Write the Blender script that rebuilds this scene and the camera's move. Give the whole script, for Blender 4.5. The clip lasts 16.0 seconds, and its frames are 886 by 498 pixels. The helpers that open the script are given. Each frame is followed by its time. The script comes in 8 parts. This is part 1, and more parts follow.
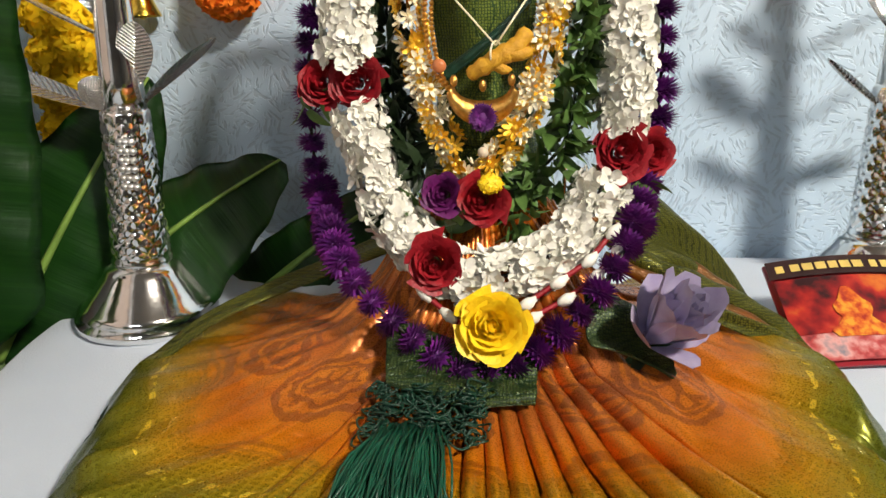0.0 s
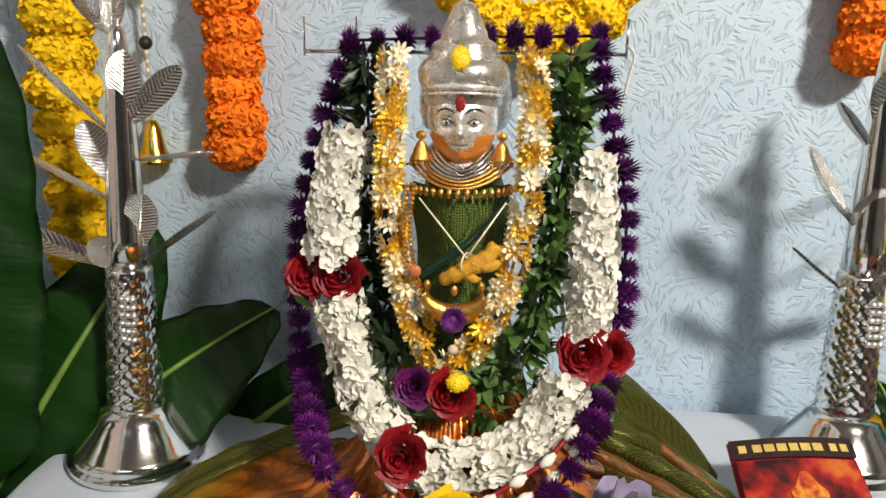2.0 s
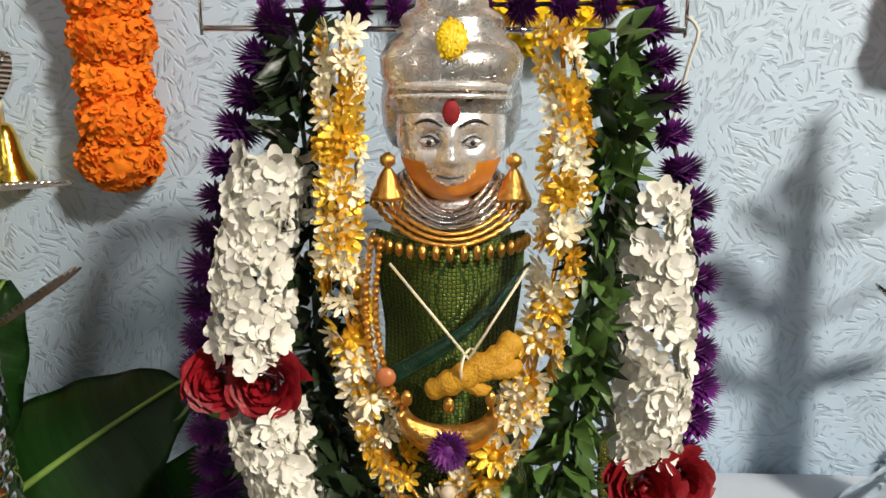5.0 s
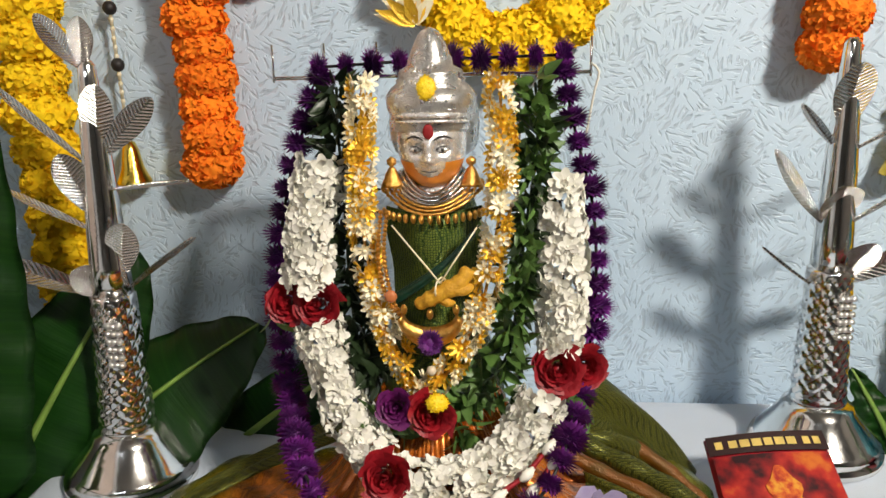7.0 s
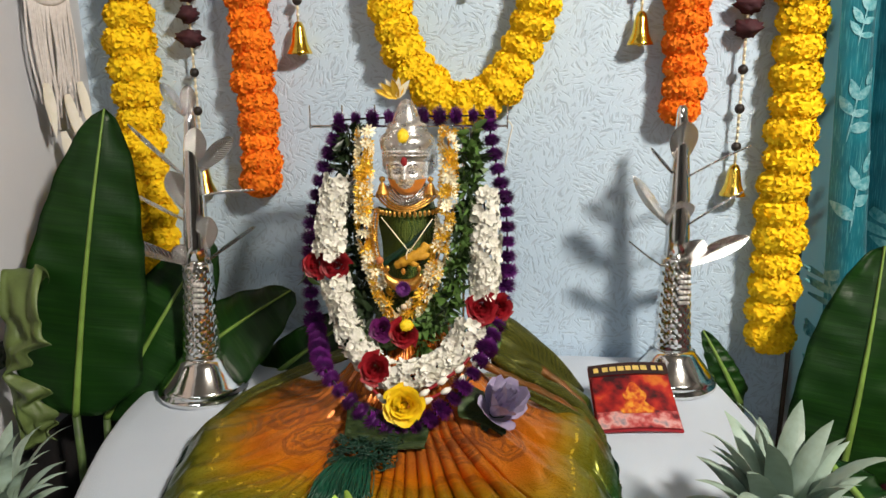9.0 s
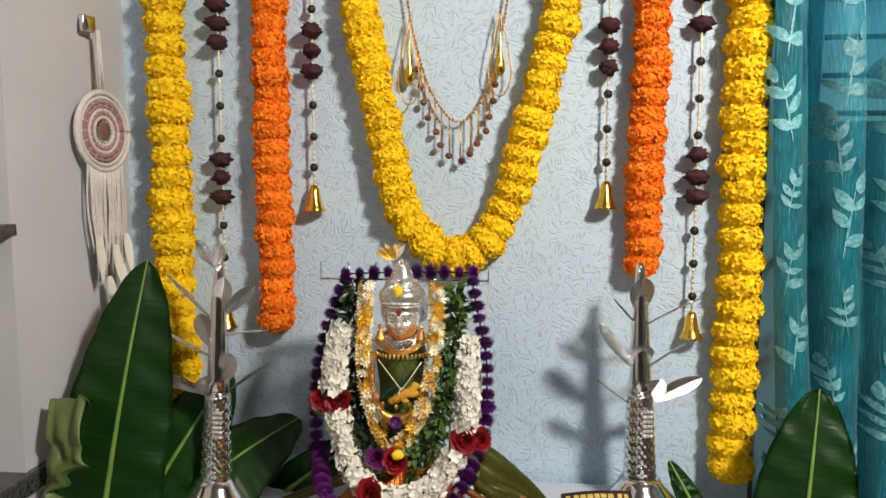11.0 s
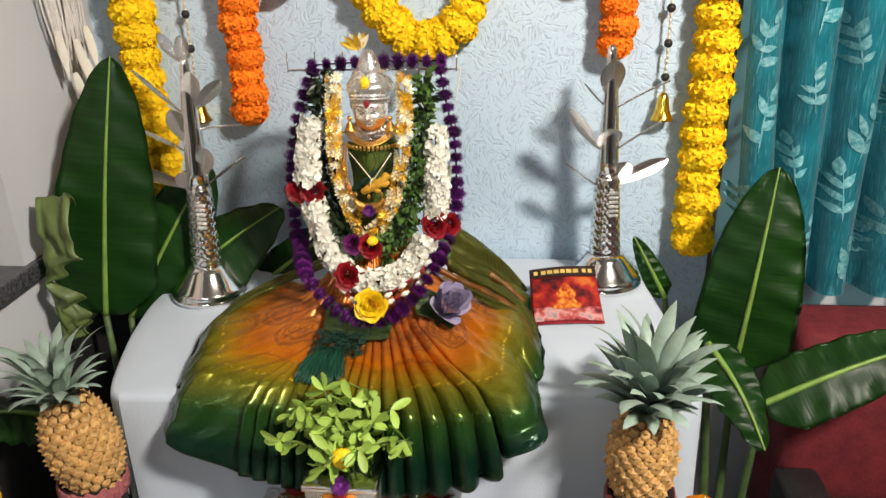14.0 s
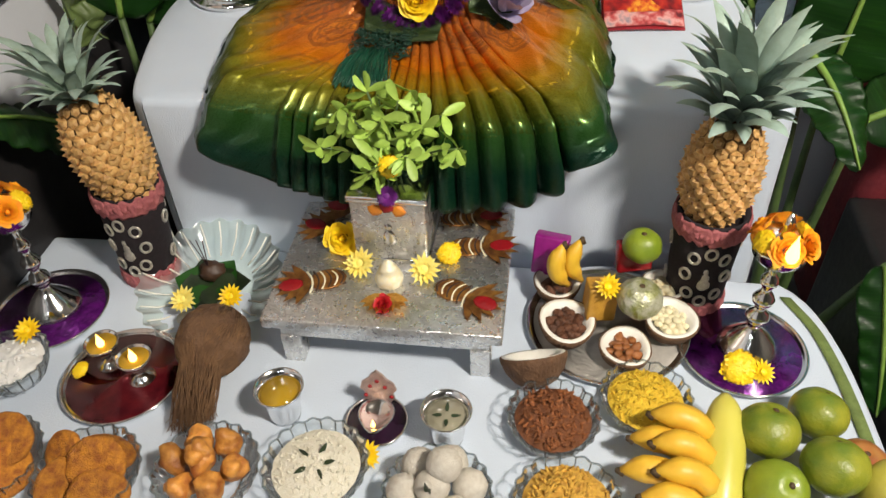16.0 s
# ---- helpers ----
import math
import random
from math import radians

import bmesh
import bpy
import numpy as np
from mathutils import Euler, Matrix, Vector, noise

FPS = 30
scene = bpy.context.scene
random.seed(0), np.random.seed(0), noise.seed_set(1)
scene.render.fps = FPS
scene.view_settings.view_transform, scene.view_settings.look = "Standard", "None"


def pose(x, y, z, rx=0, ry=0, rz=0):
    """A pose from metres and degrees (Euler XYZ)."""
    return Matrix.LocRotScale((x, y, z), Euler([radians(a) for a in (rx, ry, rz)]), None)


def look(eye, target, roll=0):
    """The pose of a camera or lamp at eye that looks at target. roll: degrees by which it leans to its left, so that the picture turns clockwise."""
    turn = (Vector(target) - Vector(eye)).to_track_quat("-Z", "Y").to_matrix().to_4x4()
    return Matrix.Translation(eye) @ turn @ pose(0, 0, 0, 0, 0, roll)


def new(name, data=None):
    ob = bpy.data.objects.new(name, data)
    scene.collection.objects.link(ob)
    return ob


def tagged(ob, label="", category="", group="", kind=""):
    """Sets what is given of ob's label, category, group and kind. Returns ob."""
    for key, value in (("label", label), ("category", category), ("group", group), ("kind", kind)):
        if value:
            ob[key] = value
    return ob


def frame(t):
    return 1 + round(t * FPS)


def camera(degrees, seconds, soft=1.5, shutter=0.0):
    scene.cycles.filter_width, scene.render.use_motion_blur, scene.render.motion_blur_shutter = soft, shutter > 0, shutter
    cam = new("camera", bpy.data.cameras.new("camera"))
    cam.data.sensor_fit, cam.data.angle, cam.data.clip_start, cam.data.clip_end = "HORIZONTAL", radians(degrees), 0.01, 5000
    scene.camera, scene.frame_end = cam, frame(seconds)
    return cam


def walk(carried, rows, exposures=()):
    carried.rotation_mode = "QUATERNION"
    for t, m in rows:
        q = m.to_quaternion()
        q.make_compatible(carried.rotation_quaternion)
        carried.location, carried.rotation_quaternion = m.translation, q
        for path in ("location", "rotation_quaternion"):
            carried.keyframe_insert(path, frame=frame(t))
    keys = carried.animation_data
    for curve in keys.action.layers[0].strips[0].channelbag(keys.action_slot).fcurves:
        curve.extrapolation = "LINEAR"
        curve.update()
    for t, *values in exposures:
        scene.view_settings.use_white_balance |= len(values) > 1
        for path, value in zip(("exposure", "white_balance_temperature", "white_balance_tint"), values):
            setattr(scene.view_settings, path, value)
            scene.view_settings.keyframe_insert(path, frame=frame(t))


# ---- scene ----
cam = camera(61.1, 16.0)
PATH = [
    (0, (0.047, 0.28, 1.323), (-0.104, 2.165, 0.669), -1.5),
    (0.5, (0.07, 0.263, 1.39), (-0.131, 2.13, 0.702), -1.2),
    (1, (0.083, 0.243, 1.419), (-0.119, 2.144, 0.83), -0.5),
    (1.5, (0.09, 0.254, 1.433), (-0.112, 2.181, 0.938), 0.1),
    (2, (0.081, 0.275, 1.441), (-0.105, 2.201, 0.938), 0.7),
    (2.5, (0.071, 0.326, 1.441), (-0.046, 2.239, 0.87), 1.0),
    (3, (0.051, 0.391, 1.436), (0.032, 2.308, 0.867), 1.5),
    (3.5, (0.032, 0.447, 1.438), (0.039, 2.366, 0.874), 1.3),
    (4, (0.024, 0.499, 1.435), (0.04, 2.415, 0.862), 0.8),
    (4.2, (0.023, 0.517, 1.433), (0.037, 2.434, 0.862), 1.2),
    (6.3, (0.067, 0.398, 1.48), (-0.032, 2.311, 0.906), -1.7),
    (6.5, (0.07, 0.366, 1.483), (-0.022, 2.28, 0.911), -1.0),
    (7, (0.097, 0.273, 1.485), (-0.067, 2.184, 0.917), -1.6),
    (7.5, (0.128, 0.169, 1.49), (-0.094, 2.076, 0.93), -1.5),
    (8, (0.143, 0.07, 1.506), (-0.029, 1.985, 0.957), -0.3),
    (8.5, (0.159, -0.051, 1.532), (-0.009, 1.874, 1.015), -0.5),
    (9, (0.178, -0.134, 1.545), (0.007, 1.794, 1.043), -0.6),
    (9.5, (0.193, -0.213, 1.554), (-0.025, 1.713, 1.059), -0.9),
    (10, (0.195, -0.248, 1.573), (-0.009, 1.71, 1.222), -0.2),
    (10.2, (0.198, -0.257, 1.581), (-0.001, 1.716, 1.321), -0.0),
    (12.3, (0.28, -0.373, 1.708), (0.072, 1.606, 1.509), 0.2),
    (12.5, (0.282, -0.377, 1.701), (0.073, 1.595, 1.446), 0.2),
    (13, (0.275, -0.367, 1.691), (0.053, 1.581, 1.298), -0.2),
    (13.5, (0.265, -0.35, 1.675), (0.053, 1.554, 1.1), -0.7),
    (14, (0.274, -0.316, 1.664), (0.092, 1.514, 0.879), -1.5),
    (14.5, (0.27, -0.264, 1.641), (0.082, 1.453, 0.634), -3.6),
    (15, (0.245, -0.24, 1.591), (0.007, 1.398, 0.469), -4.5),
    (15.5, (0.228, -0.245, 1.549), (-0.018, 1.32, 0.329), -2.8),
    (16, (0.234, -0.245, 1.54), (-0.013, 1.227, 0.208), -2.7),
]
walk(cam, [(t, look(eye, target, roll)) for t, eye, target, roll in PATH],
     ((0.0, 0.16), (1.5, 0.0), (4.0, -0.08), (7.0, -0.10), (10.0, -0.14), (11.5, -0.32), (12.5, -0.34), (13.5, -0.03), (14.5, 0.14), (16.0, 0.06)))

# ---- light ----
world = bpy.data.worlds.new("world")
scene.world = world
world.use_nodes = True
wn = world.node_tree.nodes
sky = wn.new("ShaderNodeTexSky")
sky.sky_type, sky.sun_disc, sky.sun_elevation, sky.sun_rotation = "NISHITA", False, radians(40), radians(60)
world.node_tree.links.new(sky.outputs[0], wn["Background"].inputs[0])
wn["Background"].inputs[1].default_value = 0.12
scene.view_settings.exposure = 0.0


def area_lamp(name, m, size_x, size_y, watts, colour):
    d = bpy.data.lights.new(name, "AREA")
    d.shape, d.size, d.size_y, d.energy, d.color = "RECTANGLE", size_x, size_y, watts, colour
    ob = new(name, d)
    ob.matrix_world = m
    return ob


area_lamp("ceiling_tube_lamp", look((1.28, -0.50, 2.66), (0.2, 1.0, 1.0)), 0.26, 0.18, 72, (1.0, 0.915, 0.80))
# unseen fill lamp, added behind the camera to lighten the cast shadows
area_lamp("room_fill_lamp", look((-0.2, -2.3, 2.55), (0.0, 0.8, 0.9)), 1.2, 0.12, 9, (0.90, 0.95, 1.0))

area_lamp("window_sky", look((1.25, 1.60, 2.0), (1.25, 1.0, 1.95)), 1.3, 0.9, 15, (0.80, 0.92, 1.0))


# ---- materials ----
def material(name, colour, other=None, rough=0.6, metal=0.0, scale=60.0, bump=0.15, bump_scale=None, random_hue=0.0,
             sheen=0.0, translucent=0.0, coat=0.0, detail=4.0, glow=0.0):
    m = bpy.data.materials.new(name)
    m.use_nodes = True
    nt = m.node_tree
    N, L = nt.nodes, nt.links
    b = N["Principled BSDF"]
    other = other or tuple(c * 0.72 for c in colour)
    co = N.new("ShaderNodeTexCoord")
    big = N.new("ShaderNodeTexNoise")
    big.inputs["Scale"].default_value, big.inputs["Detail"].default_value = scale, detail
    fine = N.new("ShaderNodeTexNoise")
    fine.inputs["Scale"].default_value, fine.inputs["Detail"].default_value = bump_scale or scale * 4, 3
    L.new(co.outputs["Object"], big.inputs["Vector"])
    L.new(co.outputs["Object"], fine.inputs["Vector"])
    ramp = N.new("ShaderNodeMapRange")
    ramp.inputs[1].default_value, ramp.inputs[2].default_value = 0.32, 0.68
    L.new(big.outputs["Fac"], ramp.inputs[0])
    mix = N.new("ShaderNodeMix")
    mix.data_type = "RGBA"
    mix.inputs["A"].default_value, mix.inputs["B"].default_value = (*colour, 1), (*other, 1)
    L.new(ramp.outputs[0], mix.inputs["Factor"])
    last = mix.outputs["Result"]
    if random_hue:
        info = N.new("ShaderNodeObjectInfo")
        hsv = N.new("ShaderNodeHueSaturation")
        wide = N.new("ShaderNodeMapRange")
        wide.inputs[3].default_value, wide.inputs[4].default_value = 1 - random_hue, 1 + random_hue
        L.new(info.outputs["Random"], wide.inputs[0])
        L.new(wide.outputs[0], hsv.inputs["Value"])
        L.new(last, hsv.inputs["Color"])
        last = hsv.outputs["Color"]
    L.new(last, b.inputs["Base Color"])
    rr = N.new("ShaderNodeMapRange")
    rr.inputs[3].default_value, rr.inputs[4].default_value = max(0.02, rough * 0.8), min(1, rough * 1.2)
    L.new(fine.outputs["Fac"], rr.inputs[0])
    L.new(rr.outputs[0], b.inputs["Roughness"])
    b.inputs["Metallic"].default_value = metal
    b.inputs["Sheen Weight"].default_value = sheen
    b.inputs["Coat Weight"].default_value = coat
    if translucent:
        b.inputs["Subsurface Weight"].default_value = translucent
        b.inputs["Subsurface Radius"].default_value = (0.01, 0.008, 0.006)
        b.inputs["Subsurface Scale"].default_value = 0.3
    if glow:
        b.inputs["Emission Color"].default_value = (*colour, 1)
        b.inputs["Emission Strength"].default_value = glow
    if bump:
        bm_ = N.new("ShaderNodeBump")
        bm_.inputs["Strength"].default_value, bm_.inputs["Distance"].default_value = bump, 0.004
        L.new(fine.outputs["Fac"], bm_.inputs["Height"])
        L.new(bm_.outputs[0], b.inputs["Normal"])
    return m


def glass(name, colour=(1, 1, 1), rough=0.03, milky=0.0):
    """Thin clear glass: seen through, with a Fresnel gloss."""
    m = bpy.data.materials.new(name)
    m.use_nodes = True
    N, L = m.node_tree.nodes, m.node_tree.links
    N.remove(N["Principled BSDF"])
    clear, gloss, fres, mix = N.new("ShaderNodeBsdfTransparent"), N.new("ShaderNodeBsdfGlossy"), N.new("ShaderNodeFresnel"), N.new("ShaderNodeMixShader")
    clear.inputs[0].default_value = (*colour, 1)
    gloss.inputs["Roughness"].default_value = rough
    fres.inputs[0].default_value = 1.38
    L.new(fres.outputs[0], mix.inputs[0])
    L.new(clear.outputs[0], mix.inputs[1])
    L.new(gloss.outputs[0], mix.inputs[2])
    cloud, body = N.new("ShaderNodeBsdfTranslucent"), N.new("ShaderNodeMixShader")
    cloud.inputs[0].default_value = (*colour, 1)
    body.inputs[0].default_value = milky
    L.new(mix.outputs[0], body.inputs[1])
    L.new(cloud.outputs[0], body.inputs[2])
    L.new(body.outputs[0], N["Material Output"].inputs["Surface"])
    return m


def wallpaper():
    """Pale blue embossed paper of short strokes that change direction from patch to patch."""
    m = material("feathered_wallpaper", (0.51, 0.655, 0.80), (0.58, 0.715, 0.84), rough=0.5, scale=3, bump=0)
    nt = m.node_tree
    N, L = nt.nodes, nt.links
    b = N["Principled BSDF"]
    co = N.new("ShaderNodeTexCoord")
    cells = N.new("ShaderNodeTexVoronoi")
    cells.inputs["Scale"].default_value = 42
    turn = N.new("ShaderNodeVectorRotate")
    turn.rotation_type = "Y_AXIS"
    mul = N.new("ShaderNodeMath")
    mul.operation = "MULTIPLY"
    mul.inputs[1].default_value = 6.28
    sep = N.new("ShaderNodeSeparateColor")
    L.new(co.outputs["Object"], cells.inputs["Vector"])
    L.new(cells.outputs["Color"], sep.inputs[0])
    L.new(sep.outputs[0], mul.inputs[0])
    L.new(co.outputs["Object"], turn.inputs["Vector"])
    L.new(mul.outputs[0], turn.inputs["Angle"])
    stretch = N.new("ShaderNodeMapping")
    stretch.inputs["Scale"].default_value = (230, 1, 60)
    L.new(turn.outputs[0], stretch.inputs["Vector"])
    strokes = N.new("ShaderNodeTexNoise")
    strokes.inputs["Scale"].default_value, strokes.inputs["Detail"].default_value = 1.0, 1.5
    L.new(stretch.outputs[0], strokes.inputs["Vector"])
    cut = N.new("ShaderNodeMapRange")
    cut.inputs[1].default_value, cut.inputs[2].default_value = 0.52, 0.62
    L.new(strokes.outputs["Fac"], cut.inputs[0])
    old = b.inputs["Base Color"].links[0].from_socket
    mix = N.new("ShaderNodeMix")
    mix.data_type = "RGBA"
    mix.blend_type = "MULTIPLY"
    mix.inputs["B"].default_value = (0.83, 0.835, 0.84, 1)
    L.new(cut.outputs[0], mix.inputs["Factor"])
    L.new(old, mix.inputs["A"])
    L.new(mix.outputs["Result"], b.inputs["Base Color"])
    bp = N.new("ShaderNodeBump")
    bp.inputs["Strength"].default_value, bp.inputs["Distance"].default_value = 0.45, 0.004
    bp.invert = True
    L.new(cut.outputs[0], bp.inputs["Height"])
    L.new(bp.outputs[0], b.inputs["Normal"])
    return m


def saree_silk():
    """Shot silk: rust orange body with woven medallions, olive scale-woven band and a dark green border along the hem."""
    m = material("orange_green_saree_silk", (0.66, 0.190, 0.003), (0.46, 0.110, 0.002), rough=0.28, scale=25, bump=0.2, bump_scale=900)
    nt = m.node_tree
    N, L = nt.nodes, nt.links
    b = N["Principled BSDF"]
    uv = N.new("ShaderNodeUVMap")
    sep = N.new("ShaderNodeSeparateXYZ")
    L.new(uv.outputs[0], sep.inputs[0])

    def mapped(sx, sy):
        n = N.new("ShaderNodeMapping")
        n.inputs["Scale"].default_value = (sx, sy, 1)
        L.new(uv.outputs[0], n.inputs["Vector"])
        return n.outputs[0]

    def maths(op, x, y=0.0, z=0.0):
        n = N.new("ShaderNodeMath")
        n.operation = op
        for k, s in enumerate((x, y, z)):
            if isinstance(s, (int, float)):
                n.inputs[k].default_value = s
            else:
                L.new(s, n.inputs[k])
        return n.outputs[0]

    def blend(factor, low, high):
        n = N.new("ShaderNodeMix")
        n.data_type = "RGBA"
        L.new(factor, n.inputs["Factor"])
        L.new(low, n.inputs["A"])
        if isinstance(high, tuple):
            n.inputs["B"].default_value = (*high, 1)
        else:
            L.new(high, n.inputs["B"])
        return n.outputs["Result"]

    def noise_at(vec, scale, detail=3, distort=0.0):
        n = N.new("ShaderNodeTexNoise")
        n.inputs["Scale"].default_value, n.inputs["Detail"].default_value, n.inputs["Distortion"].default_value = scale, detail, distort
        L.new(vec, n.inputs["Vector"])
        return n.outputs["Fac"]

    # medallions: an outline, an inner ring and filigree within it
    wide = mapped(9, 3.6)
    cells = N.new("ShaderNodeTexVoronoi")
    cells.inputs["Scale"].default_value, cells.inputs["Randomness"].default_value = 1.0, 0.30
    L.new(wide, cells.inputs["Vector"])
    lobes = maths("MULTIPLY_ADD", noise_at(wide, 3.5), 0.30, maths("SUBTRACT", cells.outputs["Distance"], 0.15))
    fine = N.new("ShaderNodeTexVoronoi")
    fine.feature = "DISTANCE_TO_EDGE"
    fine.inputs["Scale"].default_value = 8.0
    L.new(wide, fine.inputs["Vector"])
    line = maths("MULTIPLY", maths("LESS_THAN", fine.outputs["Distance"], 0.10), maths("LESS_THAN", lobes, 0.30))
    line = maths("MAXIMUM", line, maths("COMPARE", lobes, 0.42, 0.030))
    line = maths("MAXIMUM", line, maths("COMPARE", lobes, 0.34, 0.018))
    old = b.inputs["Base Color"].links[0].from_socket
    body = blend(maths("MULTIPLY", line, 0.55), old, (0.12, 0.020, 0.005))
    # towards the hem: gold-olive, then green
    ramp = N.new("ShaderNodeValToRGB")
    e = ramp.color_ramp.elements
    e[0].position, e[0].color = 0.0, (1, 1, 1, 0)
    e[1].position, e[1].color = 0.47, (0.44, 0.16, 0.006, 0.1)
    for p, col in ((0.575, (0.46, 0.25, 0.006, 0.9)), (0.67, (0.20, 0.18, 0.008, 1)), (0.78, (0.022, 0.075, 0.012, 1)), (0.91, (0.004, 0.030, 0.015, 1))):
        k = e.new(p)
        k.color = col
    vv = maths("ADD", sep.outputs[1], maths("MULTIPLY_ADD", noise_at(uv.outputs[0], 5), 0.12, -0.06))
    L.new(vv, ramp.inputs[0])
    col = blend(ramp.outputs["Alpha"], body, ramp.outputs["Color"])
    # metal thread: small scales in the band and a broken gold line above it
    net = N.new("ShaderNodeTexVoronoi")
    net.feature = "DISTANCE_TO_EDGE"
    net.inputs["Scale"].default_value, net.inputs["Randomness"].default_value = 1.0, 0.3
    L.new(mapped(240, 80), net.inputs["Vector"])
    scales = maths("MULTIPLY", maths("GREATER_THAN", net.outputs["Distance"], 0.13), maths("COMPARE", vv, 0.66, 0.13))
    thread = maths("MULTIPLY", maths("GREATER_THAN", noise_at(mapped(170, 30), 1.0), 0.54), maths("COMPARE", vv, 0.635, 0.008))
    col = blend(maths("MULTIPLY", scales, 0.12), col, (0.26, 0.22, 0.012))
    col = blend(thread, col, (0.80, 0.56, 0.04))
    L.new(col, b.inputs["Base Color"])
    L.new(maths("MULTIPLY_ADD", maths("MAXIMUM", scales, thread), 0.25, 0.45), b.inputs["Metallic"])
    # pressed creases down the cloth and soft crumples
    relief = maths("MULTIPLY_ADD", noise_at(mapped(55, 3.0), 1.0, 1, 0.6), 0.7, maths("MULTIPLY", noise_at(mapped(20, 9), 1.0, 3, 0.8), 1.3))
    bp = N.new("ShaderNodeBump")
    bp.inputs["Strength"].default_value, bp.inputs["Distance"].default_value = 0.35, 0.006
    L.new(relief, bp.inputs["Height"])
    weave = N.new("ShaderNodeBump")
    weave.inputs["Strength"].default_value, weave.inputs["Distance"].default_value = 0.35, 0.001
    L.new(maths("ADD", scales, line), weave.inputs["Height"])
    L.new(bp.outputs[0], weave.inputs["Normal"])
    # silk gloss drawn out along the pleats
    along = N.new("ShaderNodeTangent")
    along.direction_type = "UV_MAP"
    L.new(along.outputs[0], b.inputs["Tangent"])
    b.inputs["Anisotropic"].default_value = 0.7
    L.new(weave.outputs[0], b.inputs["Normal"])
    return m


def brocade(name, ground, thread, scale, metal=0.35, loose_net=0.35):
    """Cloth with a net of small woven scales in metal thread."""
    m = material(name, ground, None, rough=0.4, metal=metal, scale=40, bump=0)
    nt = m.node_tree
    N, L = nt.nodes, nt.links
    b = N["Principled BSDF"]
    co = N.new("ShaderNodeTexCoord")
    vor = N.new("ShaderNodeTexVoronoi")
    vor.feature = "DISTANCE_TO_EDGE"
    vor.inputs["Scale"].default_value, vor.inputs["Randomness"].default_value = scale, loose_net
    L.new(co.outputs["Object"], vor.inputs["Vector"])
    cut = N.new("ShaderNodeMapRange")
    cut.inputs[1].default_value, cut.inputs[2].default_value = 0.05, 0.22
    L.new(vor.outputs["Distance"], cut.inputs[0])
    old = b.inputs["Base Color"].links[0].from_socket
    mix = N.new("ShaderNodeMix")
    mix.data_type = "RGBA"
    mix.inputs["B"].default_value = (*thread, 1)
    L.new(cut.outputs[0], mix.inputs["Factor"])
    L.new(old, mix.inputs["A"])
    L.new(mix.outputs["Result"], b.inputs["Base Color"])
    bp = N.new("ShaderNodeBump")
    bp.inputs["Strength"].default_value, bp.inputs["Distance"].default_value = 0.5, 0.002
    L.new(cut.outputs[0], bp.inputs["Height"])
    L.new(bp.outputs[0], b.inputs["Normal"])
    return m


def banana_leaf_material():
    m = material("banana_leaf_green", (0.013, 0.075, 0.007), (0.007, 0.042, 0.005), rough=0.42, scale=6, bump=0)
    nt = m.node_tree
    N, L = nt.nodes, nt.links
    b = N["Principled BSDF"]
    uv = N.new("ShaderNodeUVMap")
    sep = N.new("ShaderNodeSeparateXYZ")
    L.new(uv.outputs[0], sep.inputs[0])
    mp = N.new("ShaderNodeMapping")
    mp.inputs["Scale"].default_value = (0.6, 46, 1)
    L.new(uv.outputs[0], mp.inputs["Vector"])
    veins = N.new("ShaderNodeTexNoise")
    veins.inputs["Scale"].default_value = 1.5
    L.new(mp.outputs[0], veins.inputs["Vector"])
    old = b.inputs["Base Color"].links[0].from_socket
    mix = N.new("ShaderNodeMix")
    mix.data_type = "RGBA"
    mix.inputs["B"].default_value = (0.026, 0.110, 0.010, 1)
    rng = N.new("ShaderNodeMapRange")
    rng.inputs[1].default_value, rng.inputs[2].default_value, rng.inputs[4].default_value = 0.45, 0.7, 0.45
    L.new(veins.outputs["Fac"], rng.inputs[0])
    L.new(rng.outputs[0], mix.inputs["Factor"])
    L.new(old, mix.inputs["A"])
    L.new(mix.outputs["Result"], b.inputs["Base Color"])
    bp = N.new("ShaderNodeBump")
    bp.inputs["Strength"].default_value, bp.inputs["Distance"].default_value = 0.22, 0.003
    L.new(veins.outputs["Fac"], bp.inputs["Height"])
    L.new(bp.outputs[0], b.inputs["Normal"])
    return m


